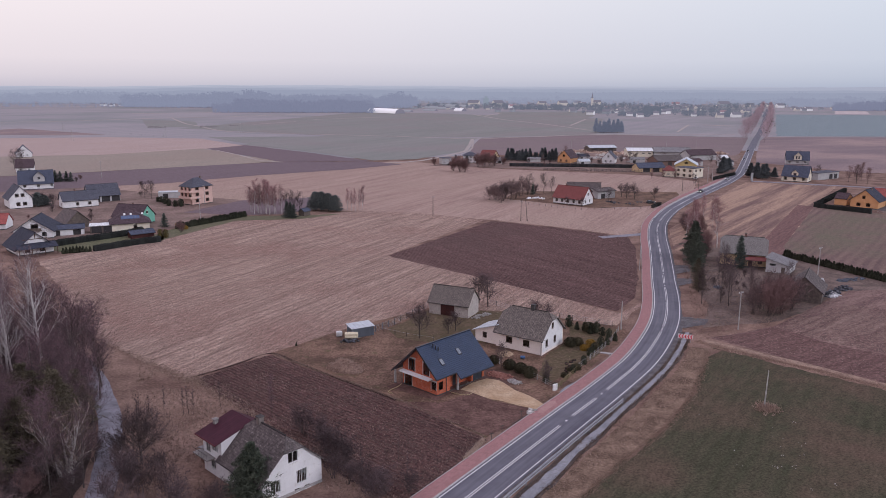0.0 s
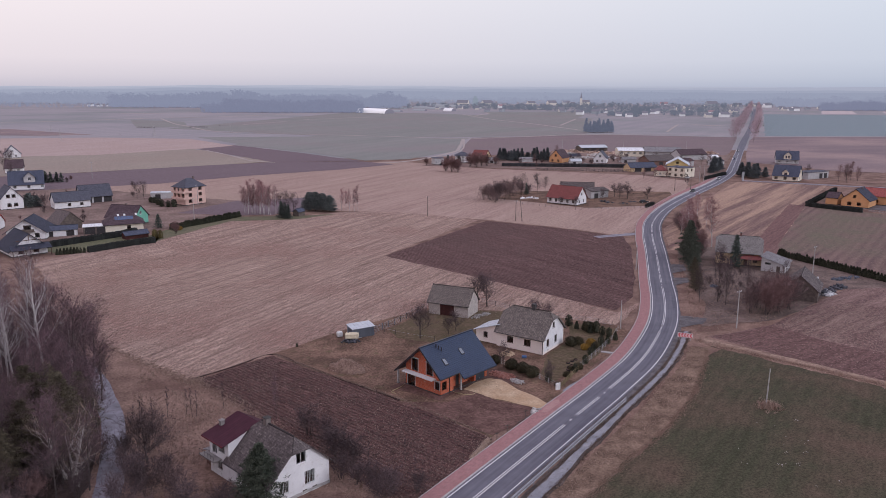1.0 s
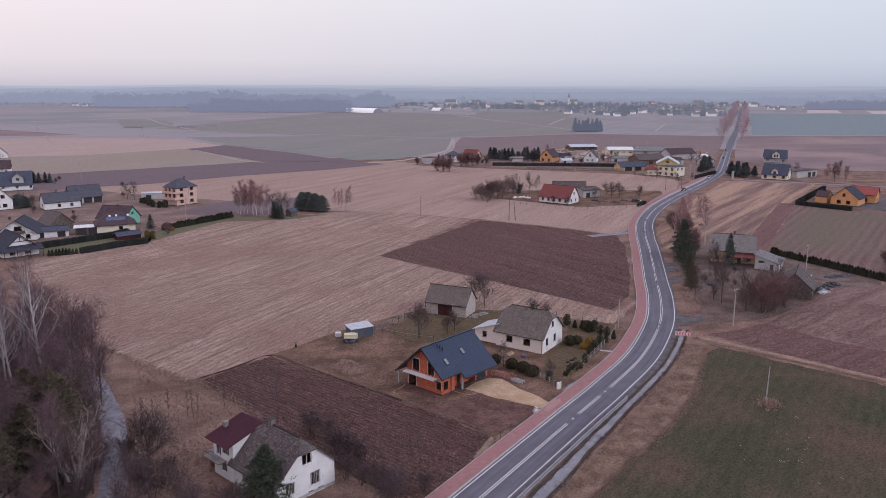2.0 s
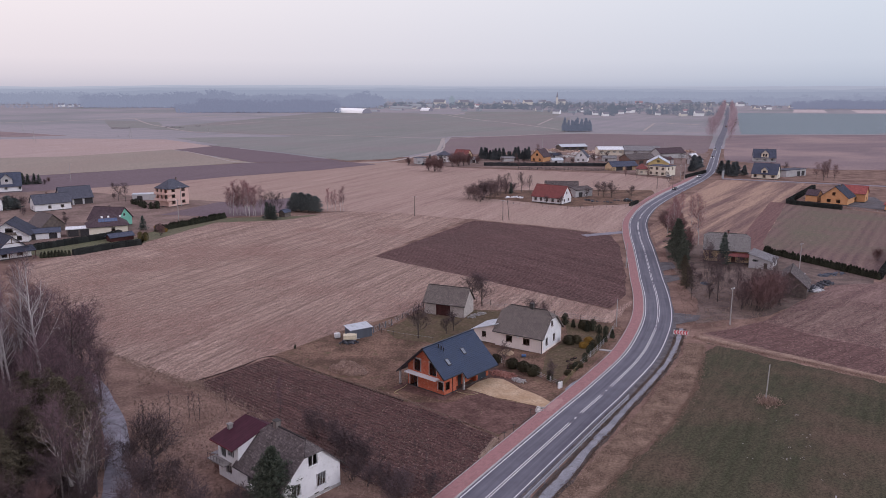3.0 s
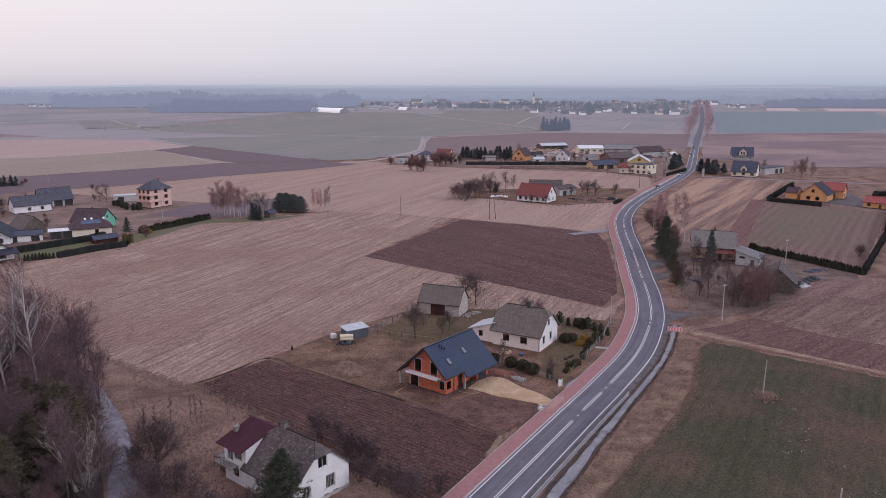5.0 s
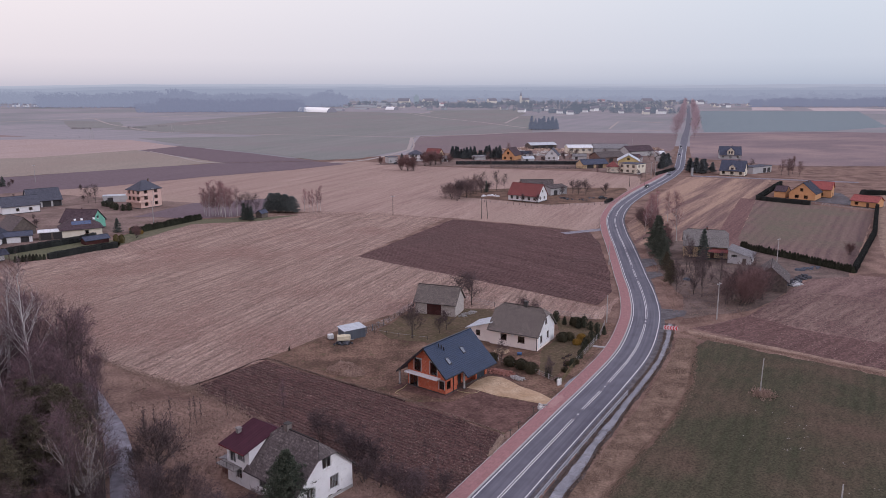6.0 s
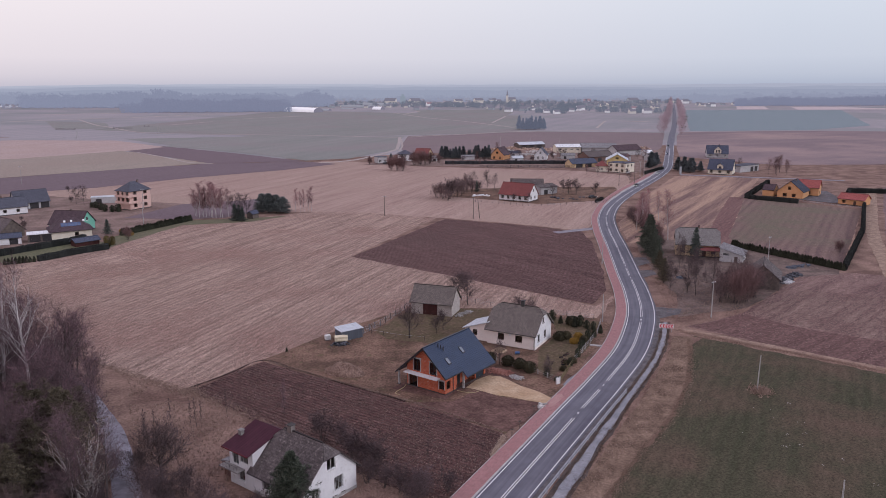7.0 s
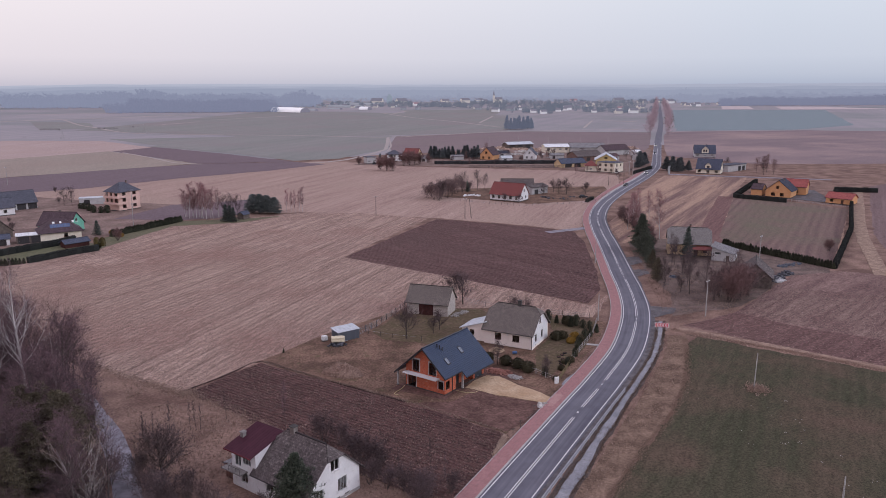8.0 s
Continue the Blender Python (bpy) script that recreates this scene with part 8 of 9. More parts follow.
# ---- vehicles ----
def car(x, y, turn, paint, label, z=0.16, size=1.0):
    c = thing("car", x, y, turn, z, label=label, category="car", group="cars")
    c.matrix_basis = pose(x, y, z, 0, 0, turn) @ Matrix.Diagonal((size, size, size, 1))
    bm = bmesh.new()
    prof = [(-2.1, 0.35), (-2.15, 0.75), (-1.9, 0.92), (-0.95, 0.98), (0.9, 0.98), (1.75, 0.88), (2.12, 0.7), (2.1, 0.35)]
    for s in (0,):
        a = [bm.verts.new((px, -0.86, pz)) for px, pz in prof]
        b = [bm.verts.new((px, 0.86, pz)) for px, pz in prof]
        bm.faces.new(a)
        bm.faces.new(b[::-1])
        for i in range(len(prof)):
            j = (i + 1) % len(prof)
            bm.faces.new((a[j], a[i], b[i], b[j]))
    bmesh.ops.recalc_face_normals(bm, faces=bm.faces[:])
    bmesh.ops.bevel(bm, geom=bm.edges[:], offset=0.07, segments=2, affect="EDGES")
    part("body", bm, paint, c)
    bm = bmesh.new()
    hexa(bm, [(-1.85, -0.76, 0.97), (1.0, -0.76, 0.97), (1.0, 0.76, 0.97), (-1.85, 0.76, 0.97)], [(-1.35, -0.6, 1.42), (0.2, -0.6, 1.42), (0.2, 0.6, 1.42), (-1.35, 0.6, 1.42)])
    part("windows", bm, M_GLASS_DARK, c, "dark car glass")
    part("roof", boxes((-1.36, -0.61, 1.421, 0.21, 0.61, 1.47)), paint, c)
    for wx in (-1.3, 1.35):
        for wy in (-0.8, 0.8):
            w = bmesh.new()
            bmesh.ops.create_cone(w, cap_ends=True, segments=16, radius1=0.32, radius2=0.32, depth=0.2, matrix=Matrix.Translation((wx, wy, 0.32)) @ Matrix.Rotation(math.pi / 2, 4, "X"))
            t = part("wheel", w, M_TYRE, c)
            w = bmesh.new()
            bmesh.ops.create_cone(w, cap_ends=True, segments=12, radius1=0.19, radius2=0.19, depth=0.22, matrix=Matrix.Translation((wx, wy, 0.32)) @ Matrix.Rotation(math.pi / 2, 4, "X"))
            part("rim", w, M_STEEL, t)
    for wy in (-0.62, 0.62):
        part("headlight", boxes((2.0, wy - 0.16, 0.62, 2.14, wy + 0.16, 0.74)), M_LAMP, c, "lit white headlight")
    return c


M_GLASS_DARK = mat("car_glass", (0.02, 0.022, 0.026), (0.025, 0.028, 0.032), 1, 0.08, spec=0.6, relief=0)
M_TYRE = mat("tyre", (0.02, 0.02, 0.02), (0.03, 0.03, 0.03), 3, 0.9)
M_LAMP, _nt, _b = nodes("headlight", 0.2)
_b.inputs["Emission Color"].default_value = (1, 0.95, 0.88, 1)
_b.inputs["Emission Strength"].default_value = 3.0
P_DARK = mat("dark_car_paint", (0.035, 0.037, 0.042), (0.04, 0.042, 0.048), 1, 0.25, spec=0.6, relief=0)
P_GREY = mat("silver_car_paint", (0.26, 0.27, 0.28), (0.3, 0.31, 0.32), 1, 0.3, 0.4, relief=0)
P_BLUE = mat("blue_car_paint", (0.05, 0.07, 0.13), (0.06, 0.08, 0.15), 1, 0.25, spec=0.6, relief=0)
P_WHITE = mat("white_car_paint", (0.7, 0.7, 0.7), (0.75, 0.75, 0.75), 1, 0.3, relief=0)
P_CREAM = mat("cream_cover", (0.62, 0.55, 0.40), (0.68, 0.6, 0.45), 1.5, 0.7, relief=0.3)


def on_road(y, off):
    i = min(range(len(ROAD)), key=lambda k: abs(ROAD[k].y - y))
    d = (ROAD[i + 1] - ROAD[i - 1]).normalized()
    p = ROAD[i] + Vector((d.y, -d.x, 0)) * off
    return p.x, p.y, math.degrees(math.atan2(d.y, d.x))


for y, off, pm, lb in ((390, -1.7, P_DARK, "dark car driving on the road with headlights lit"), (448, -1.7, P_GREY, "silver car driving on the road with headlights lit"), (578, -1.7, P_BLUE, "blue car driving on the far road"), (655, -1.7, P_DARK, "dark car driving on the far road")):
    x0, y0, a0 = on_road(y, off)
    car(x0, y0, a0 + 180, pm, lb)
car(88, 352, 10, P_DARK, "dark car parked in the farm garden", 0.09)
car(196, 456, 40, P_BLUE, "blue car parked by the conifers", 0.1)
car(141, 452, 60, P_WHITE, "white car parked by the cube house", 0.1)
car(-5, 528, 10, P_DARK, "dark car parked by the far cottage", 0.1)


# ---- clutter round the houses ----
def tank(x, y, turn):
    t = thing("water_tank", x, y, turn, 0.07, label="white plastic water tank in a metal cage", category="tank")
    bm = boxes((0, 0, 0.12, 1.2, 1.0, 1.12))
    bmesh.ops.bevel(bm, geom=bm.edges[:], offset=0.1, segments=2, affect="EDGES")
    part("tank", bm, M_FRAME, t)
    part("pallet", boxes((-0.02, -0.02, 0, 1.22, 1.02, 0.12)), M_OLDWOOD, t)
    for i in range(5):
        part("bar", boxes((0.1 + i * 0.24, -0.04, 0.12, 0.13 + i * 0.24, -0.01, 1.12)), M_STEEL, t)


tank(-30.6, 155.0, 20)


def covered_trailer(x, y, turn):
    t = thing("covered_trailer", x, y, turn, 0.08, label="trailer heaped under a cream tarpaulin by the metal shed", category="trailer")
    bm = boxes((0, -0.9, 0.55, 4.0, 0.9, 1.55))
    bmesh.ops.subdivide_edges(bm, edges=bm.edges[:], cuts=5, use_grid_fill=True)
    for v in bm.verts:
        if v.co.z > 1.0:
            v.co.y *= 0.86
            v.co.z += 0.22 * noise.noise(Vector((v.co.x * 0.9, v.co.y * 1.4, 2))) - 0.12 * abs(v.co.y)
        v.co += Vector((0.06, 0.07, 0.0)) * noise.noise(v.co * 2.3)
    part("tarpaulin", bm, P_CREAM, t, "creased cream tarpaulin")
    part("bed", boxes((0.05, -0.8, 0.4, 3.95, 0.8, 0.54)), M_OLDWOOD, t)
    part("drawbar", boxes((3.95, -0.06, 0.42, 5.0, 0.06, 0.5)), M_STEEL, t)
    for wx in (1.2, 2.9):
        for wy in (-0.75, 0.75):
            w = bmesh.new()
            bmesh.ops.create_cone(w, cap_ends=True, segments=14, radius1=0.36, radius2=0.36, depth=0.2, matrix=Matrix.Translation((wx, wy, 0.36)) @ Matrix.Rotation(math.pi / 2, 4, "X"))
            part("wheel", w, M_TYRE, t)
    return t


t_ = covered_trailer(-28.7, 153.7, 2)
t_.matrix_basis = t_.matrix_basis @ Matrix.Diagonal((0.68, 0.95, 0.95, 1))


def heap(name, label, category, spots, n, size, material, seed, flat=0.5, spread=1.0, z=0.05):
    """A loose pile of broken pieces: one mesh of many small tumbled blocks."""
    rng = random.Random(seed)
    vs, fs = [], []
    cx, cy = spots[0]
    for i in range(n):
        sx, sy = rng.choice(spots)
        a, rr = rng.uniform(0, 6.283), spread * rng.random() ** 0.6
        p = Vector((sx - cx + math.cos(a) * rr, sy - cy + math.sin(a) * rr, z + flat * (1 - rr / spread) * rng.random()))
        m = Euler((rng.uniform(-0.6, 0.6), rng.uniform(-0.6, 0.6), rng.uniform(0, 3.1))).to_matrix()
        e = [size * rng.uniform(0.4, 1.3), size * rng.uniform(0.3, 0.8), size * rng.uniform(0.2, 0.6)]
        b = len(vs)
        for q in ((-1, -1, -1), (1, -1, -1), (1, 1, -1), (-1, 1, -1), (-1, -1, 1), (1, -1, 1), (1, 1, 1), (-1, 1, 1)):
            vs.append(tuple(p + m @ Vector((q[0] * e[0] / 2, q[1] * e[1] / 2, q[2] * e[2] / 2))))
        fs += [tuple(b + i for i in f) for f in ((0, 3, 2, 1), (4, 5, 6, 7), (0, 1, 5, 4), (1, 2, 6, 5), (2, 3, 7, 6), (3, 0, 4, 7))]
    o = new(name, data_mesh(name, vs, fs, material))
    o.matrix_basis = pose(cx, cy, 0)
    return tagged(o, label, category, kind="stuff")


M_BROKENBRICK = foliage("broken_brick", (0.24, 0.09, 0.07), (0.42, 0.22, 0.18))
M_RUBBLE = foliage("rubble", (0.26, 0.24, 0.23), (0.5, 0.47, 0.45))
M_SCRAP = foliage("scrap", (0.02, 0.022, 0.028), (0.14, 0.14, 0.16))
M_PALEBITS = foliage("pale_scrap", (0.45, 0.45, 0.46), (0.75, 0.75, 0.76))
M_BLUEBITS = foliage("blue_sheet", (0.06, 0.068, 0.09), (0.15, 0.165, 0.2))
M_LOGS = foliage("logs", (0.22, 0.14, 0.11), (0.5, 0.38, 0.31))
heap("sand_heap", "low heap of pale sand before the white house", "sand", [(4.2, 144.5), (4.8, 144.9)], 260, 0.34, foliage("heaped_sand", (0.34, 0.25, 0.17), (0.48, 0.37, 0.27)), 94, 0.9, 1.3, 0.1)
br = thing("barrel", 7.8, 142.5, 0, 0.07, label="small blue plastic barrel lying by the sand heap", category="barrel")
w = bmesh.new()
bmesh.ops.create_cone(w, cap_ends=True, segments=14, radius1=0.3, radius2=0.3, depth=0.9, matrix=Matrix.Translation((0, 0, 0.3)) @ Matrix.Rotation(math.pi / 2, 4, "Y"))
bmesh.ops.bevel(w, geom=[e for e in w.edges if len(e.link_faces) == 2 and e.calc_face_angle() > 1], offset=0.05, segments=2, affect="EDGES")
part("drum", w, mat("blue_plastic", (0.06, 0.12, 0.26), (0.08, 0.15, 0.3), 2, 0.5, relief=0.05), br)
part("lid", boxes((0.45, -0.08, 0.22, 0.48, 0.08, 0.38)), M_DARK, br)
heap("scrap_heap", "dark scrap and boards under the tarpaulin by the shed", "scrap", [(-28.6, 152.4), (-27.4, 152.0), (-26.6, 152.6)], 60, 0.5, M_SCRAP, 95, 0.5, 1.0, 0.1)
heap("brick_pile", "scattered pile of broken red bricks", "bricks", [(2.6, 133.4), (3.6, 132.6), (1.6, 134.0)], 320, 0.28, M_BROKENBRICK, 1, 0.35, 1.5, 0.14)
heap("rubble_pile", "low heap of pale building rubble", "rubble", [(4.6, 130.6), (5.6, 129.8)], 160, 0.3, M_RUBBLE, 2, 0.3, 0.9, 0.14)
heap("rubble_pile", "pale stone rubble beside the barn", "rubble", [(0.6, 171.2), (2.2, 172.4), (-0.5, 169.5)], 160, 0.35, M_RUBBLE, 3, 0.4, 1.1, 0.1)
heap("slab_pile", "pale broken concrete slabs beside the path", "rubble", [(6.6, 116.8), (7.2, 117.6)], 22, 0.6, M_RUBBLE, 4, 0.2, 0.8, 0.1)
heap("scrap_heap", "heap of dark scrap and machinery", "scrap", [(92.5, 191.5), (94.5, 193.5), (98.0, 196.8), (99.5, 197.5), (90.5, 190.2)], 260, 0.75, M_SCRAP, 5, 1.1, 1.6)
heap("scrap_heap", "pale sheets and boards lying on the grass", "scrap", [(91.8, 189.8), (93.4, 191.2), (97.0, 206.5)], 26, 1.3, M_PALEBITS, 6, 0.6, 1.2)
heap("tarpaulin_heap", "crumpled blue sheeting along the hedge", "scrap", [(103, 206), (106, 207.5), (109.3, 208.4)], 110, 0.65, M_BLUEBITS, 7, 0.4, 1.6)
heap("tarpaulin_heap", "blue scrap lying on the grass", "scrap", [(65.7, 198.2)], 26, 0.7, M_BLUEBITS, 8, 0.6, 1.0)
heap("log_stacks", "long stacks of cut logs and timber behind the yard", "logs", [(92 + i * 8.0, 640 + 10 * math.sin(i * 0.9) - (i > 12) * 14) for i in range(17)], 1500, 1.6, M_LOGS, 9, 2.2, 7.0)
heap("garden_clutter", "pale boards and sacks lying beside the farmhouse", "clutter", [(36.5, 368), (39.5, 366), (33, 366)], 34, 1.1, M_PALEBITS, 91, 0.7, 1.8)
heap("garden_clutter", "dark garden clutter beside the farm fence", "clutter", [(72, 352), (78, 350), (70, 356), (84, 355)], 46, 0.9, M_SCRAP, 92, 0.6, 2.0)
heap("garden_clutter", "pale goods stored between the far sheds", "clutter", [(96, 540), (104, 536), (128, 560), (112, 562), (86, 556), (150, 548)], 150, 1.2, M_RUBBLE, 93, 1.0, 4.0)
heap("log_stacks", "timber and stored goods between the far halls", "logs", [(95, 600), (108, 590), (120, 615), (100, 625), (126, 590)], 260, 1.6, M_RUBBLE, 19, 1.6, 7.0)
for x, y in ((16.0, 139.6), (16.4, 138.2), (15.4, 135.9), (17.8, 141.5), (15.7, 137.2), (15.2, 134.6), (17.0, 140.6)):
    o = thing("planter_tyre", x, y, label="old tyre used as a flower bed edge", category="tyre", group="tyres in the garden", z=0.07)
    w = bmesh.new()
    bmesh.ops.create_cone(w, cap_ends=False, segments=16, radius1=0.42, radius2=0.36, depth=0.2, matrix=Matrix.Translation((0, 0, 0.1)))
    part("tyre", w, M_TYRE, o)
    w = bmesh.new()
    bmesh.ops.create_cone(w, cap_ends=True, segments=12, radius1=0.3, radius2=0.3, depth=0.1, matrix=Matrix.Translation((0, 0, 0.08)))
    part("soil", w, M_EARTH, o)
tagged(part("garden_path", boxes((-1.6, -0.45, 0, 1.6, 0.45, 0.12)), M_KERB, at=pose(25.3, 145.7, 0.03, 0, 0, -22)), "short concrete path to the garden gate", "path", kind="structure")
ground_patch("garden_drive", [(12.6, 125.8), (14.4, 128.6), (17.2, 131.6), (16.6, 127.6), (14.0, 124.2)], 0.11, M_DITCH, "dark grey driveway at the garden gate", "driveway", 0.1, 1, 41)
mb = thing("meter_box", 11.6, 126.2, 15, 0.07, label="white meter cabinet at the fence", category="cabinet")
part("cabinet", boxes((0, 0, 0, 0.5, 0.35, 1.15)), M_FRAME, mb)
part("cabinet_door", boxes((0.04, -0.02, 0.5, 0.46, -0.002, 1.1)), M_FRAME, mb)
part("post", boxes((0.62, 0.1, 0, 0.82, 0.3, 1.3)), M_FRAME, mb)


def hose(label, pts, material, r=0.06):
    vs, fs = [], []
    base = Vector((*pts[0], 0))
    sp = spline(pts, 0.4)
    tube(vs, fs, [p - base + Vector((0, 0, 0.16)) for p in sp], [r] * len(sp), 5)
    o = new("hose", data_mesh("hose", vs, fs, material))
    o.matrix_basis = pose(pts[0][0], pts[0][1], 0)
    return tagged(o, label, "hose")


M_HOSE = mat("yellow_pipe", (0.45, 0.36, 0.2), (0.5, 0.4, 0.23), 2, 0.6)
hose("pale yellow drain pipe lying on the earth", [(-15.3, 129.0), (-15.9, 127.6), (-17.0, 126.2), (-17.4, 125.2), (-16.6, 124.6)], M_HOSE)
hose("pale yellow drain pipe lying by the wall", [(-6.6, 125.4), (-5.2, 124.4), (-3.8, 124.0), (-2.8, 124.6)], M_HOSE, 0.05)
hose("thin pole lying beside the path", [(3.2, 112.6), (5.2, 115.0), (7.6, 117.6)], M_OLDWOOD, 0.05)


# ---- small growth on the ground ----
def tufts(name, label, n, spot, material, h, w, seed, blades=3, lie=0.5):
    """Grass blades or straw as one scattered mesh; spot gives a place or None."""
    rng = random.Random(seed)
    vs, fs = [], []
    for i in range(n):
        p = spot(rng)
        if p is None:
            continue
        for b in range(blades):
            d = (Vector((0, 0, 1)) + unit(rng) * lie).normalized() * h * rng.uniform(0.5, 1.4)
            blade(vs, fs, Vector((p[0] + rng.uniform(-0.12, 0.12), p[1] + rng.uniform(-0.12, 0.12), p[2])), d, w, rng)
    o = new(name, data_mesh(name, vs, fs, material))
    return tagged(o, label, "grass", kind="stuff")


def inside(pts, x, y):
    c = False
    for i in range(len(pts)):
        (ax, ay), (bx, by) = pts[i], pts[i - 1]
        if (ay > y) != (by > y) and x < (bx - ax) * (y - ay) / (by - ay) + ax:
            c = not c
    return c


def in_poly(pts, z, box, keep=0.0, row=None):
    x0, x1, y0, y1 = box

    def spot(rng):
        x, y = rng.uniform(x0, x1), rng.uniform(y0, y1)
        if row:
            a = radians(row[0])
            v = -x * math.sin(a) + y * math.cos(a)
            dv = round(v / row[1]) * row[1] - v + rng.gauss(0, 0.06)
            x, y = x - dv * math.sin(a), y + dv * math.cos(a)
        if not inside(pts, x, y):
            return None
        if keep and noise.noise(Vector((x * 0.16, y * 0.16, 3))) < keep:
            return None
        return x, y, z
    return spot


ROUGH = [(-58, 112), (-53, 100), (-47, 80), (-14, 66), (-6, 84), (-13, 90), (-26, 102), (-38, 114), (-52, 130), (-66, 138)]
tufts("dry_grass", "tangled pale dry grass round the old house", 26000, in_poly(ROUGH, 0.0, (-66, -6, 66, 138), -0.25), M_DRYBLADE, 0.42, 0.035, 21, 3, 0.9)
VERGE = [(5, 86), (10, 92.4), (15, 99.8), (21.2, 106.6), (30.2, 118.8), (37.8, 131.4), (46, 150), (42, 151), (34.5, 135), (25, 120), (16, 107), (6, 93), (1, 86)]
tufts("dry_grass", "pale dry grass on the road verge", 15000, in_poly(VERGE, 0.0, (1, 46, 86, 151), -0.35), M_DRYBLADE, 0.35, 0.035, 22, 3, 0.9)
NEARSTUB = [(-80, 152), (-66, 140), (-54, 131), (-42.5, 145), (-11, 178), (31, 164), (34, 174), (8, 203), (-26, 237), (-60, 240), (-110, 232), (-128, 226)]
tufts("stubble", "cut stalks standing in rows on the stubble field", 64000, in_poly(NEARSTUB, 0.05, (-128, 34, 131, 240), 0, (44, 0.9)), M_STRAWBIT, 0.22, 0.035, 23, 2, 0.9)
PLOT = [(-53, 131), (-42.3, 144), (-15.8, 121.6), (-1.4, 107.5), (-4, 101), (-10, 93), (-14, 88), (-26, 101), (-38.2, 114.5)]
tufts("straw", "pale straw scattered on the ploughed plot", 20000, in_poly(PLOT, 0.12, (-53, 0, 88, 144), -0.1), foliage("muddy_straw", (0.21, 0.145, 0.125), (0.47, 0.35, 0.29)), 0.24, 0.035, 24, 1, 3.0)
def along(pts, sd, z):
    """Places scattered beside a line."""
    def spot(rng):
        i = rng.randrange(len(pts) - 1)
        (ax, ay), (bx, by), f = pts[i], pts[i + 1], rng.random()
        return ax + (bx - ax) * f + rng.gauss(0, sd), ay + (by - ay) * f + rng.gauss(0, sd), z
    return spot


tufts("straw", "ragged line of pale straw at the corner of the ploughed plot", 900, along([(-1.6, 106.9), (-2.6, 104.6), (-4.6, 100.8)], 0.16, 0.12), M_STRAWBIT, 0.4, 0.05, 31, 2, 2.0)
tufts("straw", "pale dry stalks along the edge of the ploughed plot", 1300, along([(-42.0, 144.6), (-30, 134.0), (-15.6, 122.2), (-1.3, 108.2)], 0.13, 0.1), M_DRYBLADE, 0.3, 0.04, 32, 2, 1.2)
tufts("dry_grass", "ragged dry grass where the verge meets the crop", 4500, along([(7.8, 87.4), (11.4, 91.7), (16.7, 98.9), (22.9, 106), (27.7, 112.3), (31.9, 118.7), (36, 125.6), (39.2, 132.1), (42.4, 139), (46, 148)], 0.4, 0.03), foliage("verge_blades", (0.17, 0.115, 0.09), (0.33, 0.235, 0.185)), 0.2, 0.045, 33, 2, 1.4)
tufts("dry_grass", "ragged dry grass at the stubble field's edge", 2200, along([(-80, 152), (-66, 140), (-54, 131), (-53, 130.6), (-45, 123), (-38.2, 114.5), (-26, 101)], 0.7, 0.04), M_DRYBLADE, 0.34, 0.04, 34, 3, 1.0)
furrow = spline([(-54.0, 131.6), (-48, 138.2), (-42.4, 144.8), (-36, 139.6), (-26, 130.6), (-15.8, 121.9)], 1.0)
tagged(part("furrow", ribbon(furrow, -0.22, 0.14, -0.05, 0.1, 0.3, 12), mat("furrow_soil", (0.04, 0.026, 0.024), (0.075, 0.048, 0.043), 0.5, 0.95, relief=0.9, fine=3.0, spec=0.05)), "dark open furrow round the ploughed plot", "ground", kind="structure")
for x, y in ((-0.4, 106.9), (1.4, 109.6), (4.9, 115.0)):
    pg = thing("survey_peg", x, y, 20, label="wooden survey peg with a small cross board", category="peg", group="survey pegs")
    part("stake", boxes((-0.04, -0.04, -0.1, 0.04, 0.04, 1.3)), M_OLDWOOD, pg)
    part("cross_board", boxes((-0.35, -0.06, 1.1, 0.35, -0.041, 1.24)), M_OLDWOOD, pg)
heap_rng = random.Random(5)
spots_ = []
while len(spots_) < 1500:
    x, y = heap_rng.uniform(-53, 0), heap_rng.uniform(88, 144)
    if inside(PLOT, x, y):
        spots_.append((x, y))
heap("soil_clods", "turned clods of dark soil on the ploughed plot", "soil", spots_, 5000, 0.24, M_CLOD, 25, 0.12, 0.9, 0.09)
YARDG = [(-42, 145), (-30, 160), (-12, 177), (8, 175), (31, 164), (24, 143), (12, 125), (-1.2, 108), (-15.6, 122)]
tufts("dry_grass", "patches of dry grass in the yard", 7000, in_poly(YARDG, 0.06, (-42, 31, 108, 177), 0.02), foliage("yard_blades", (0.14, 0.115, 0.07), (0.26, 0.2, 0.14)), 0.2, 0.035, 26, 3, 0.9)
tufts("dry_grass", "rough dry grass round the field pole", 260, lambda rng: (46.2 + rng.gauss(0, 0.9), 119.2 + rng.gauss(0, 1.0), 0.0), M_DRYBLADE, 0.7, 0.04, 27, 4, 0.7)
tufts("dry_grass", "rough grass along the bend and the old farm", 6000, in_poly([(45, 152), (50, 170), (58, 200), (66, 235), (74, 245), (70, 168), (60, 160), (50, 156)], 0.06, (45, 75, 152, 246), -0.3), M_DRYBLADE, 0.35, 0.04, 28, 3, 0.9)


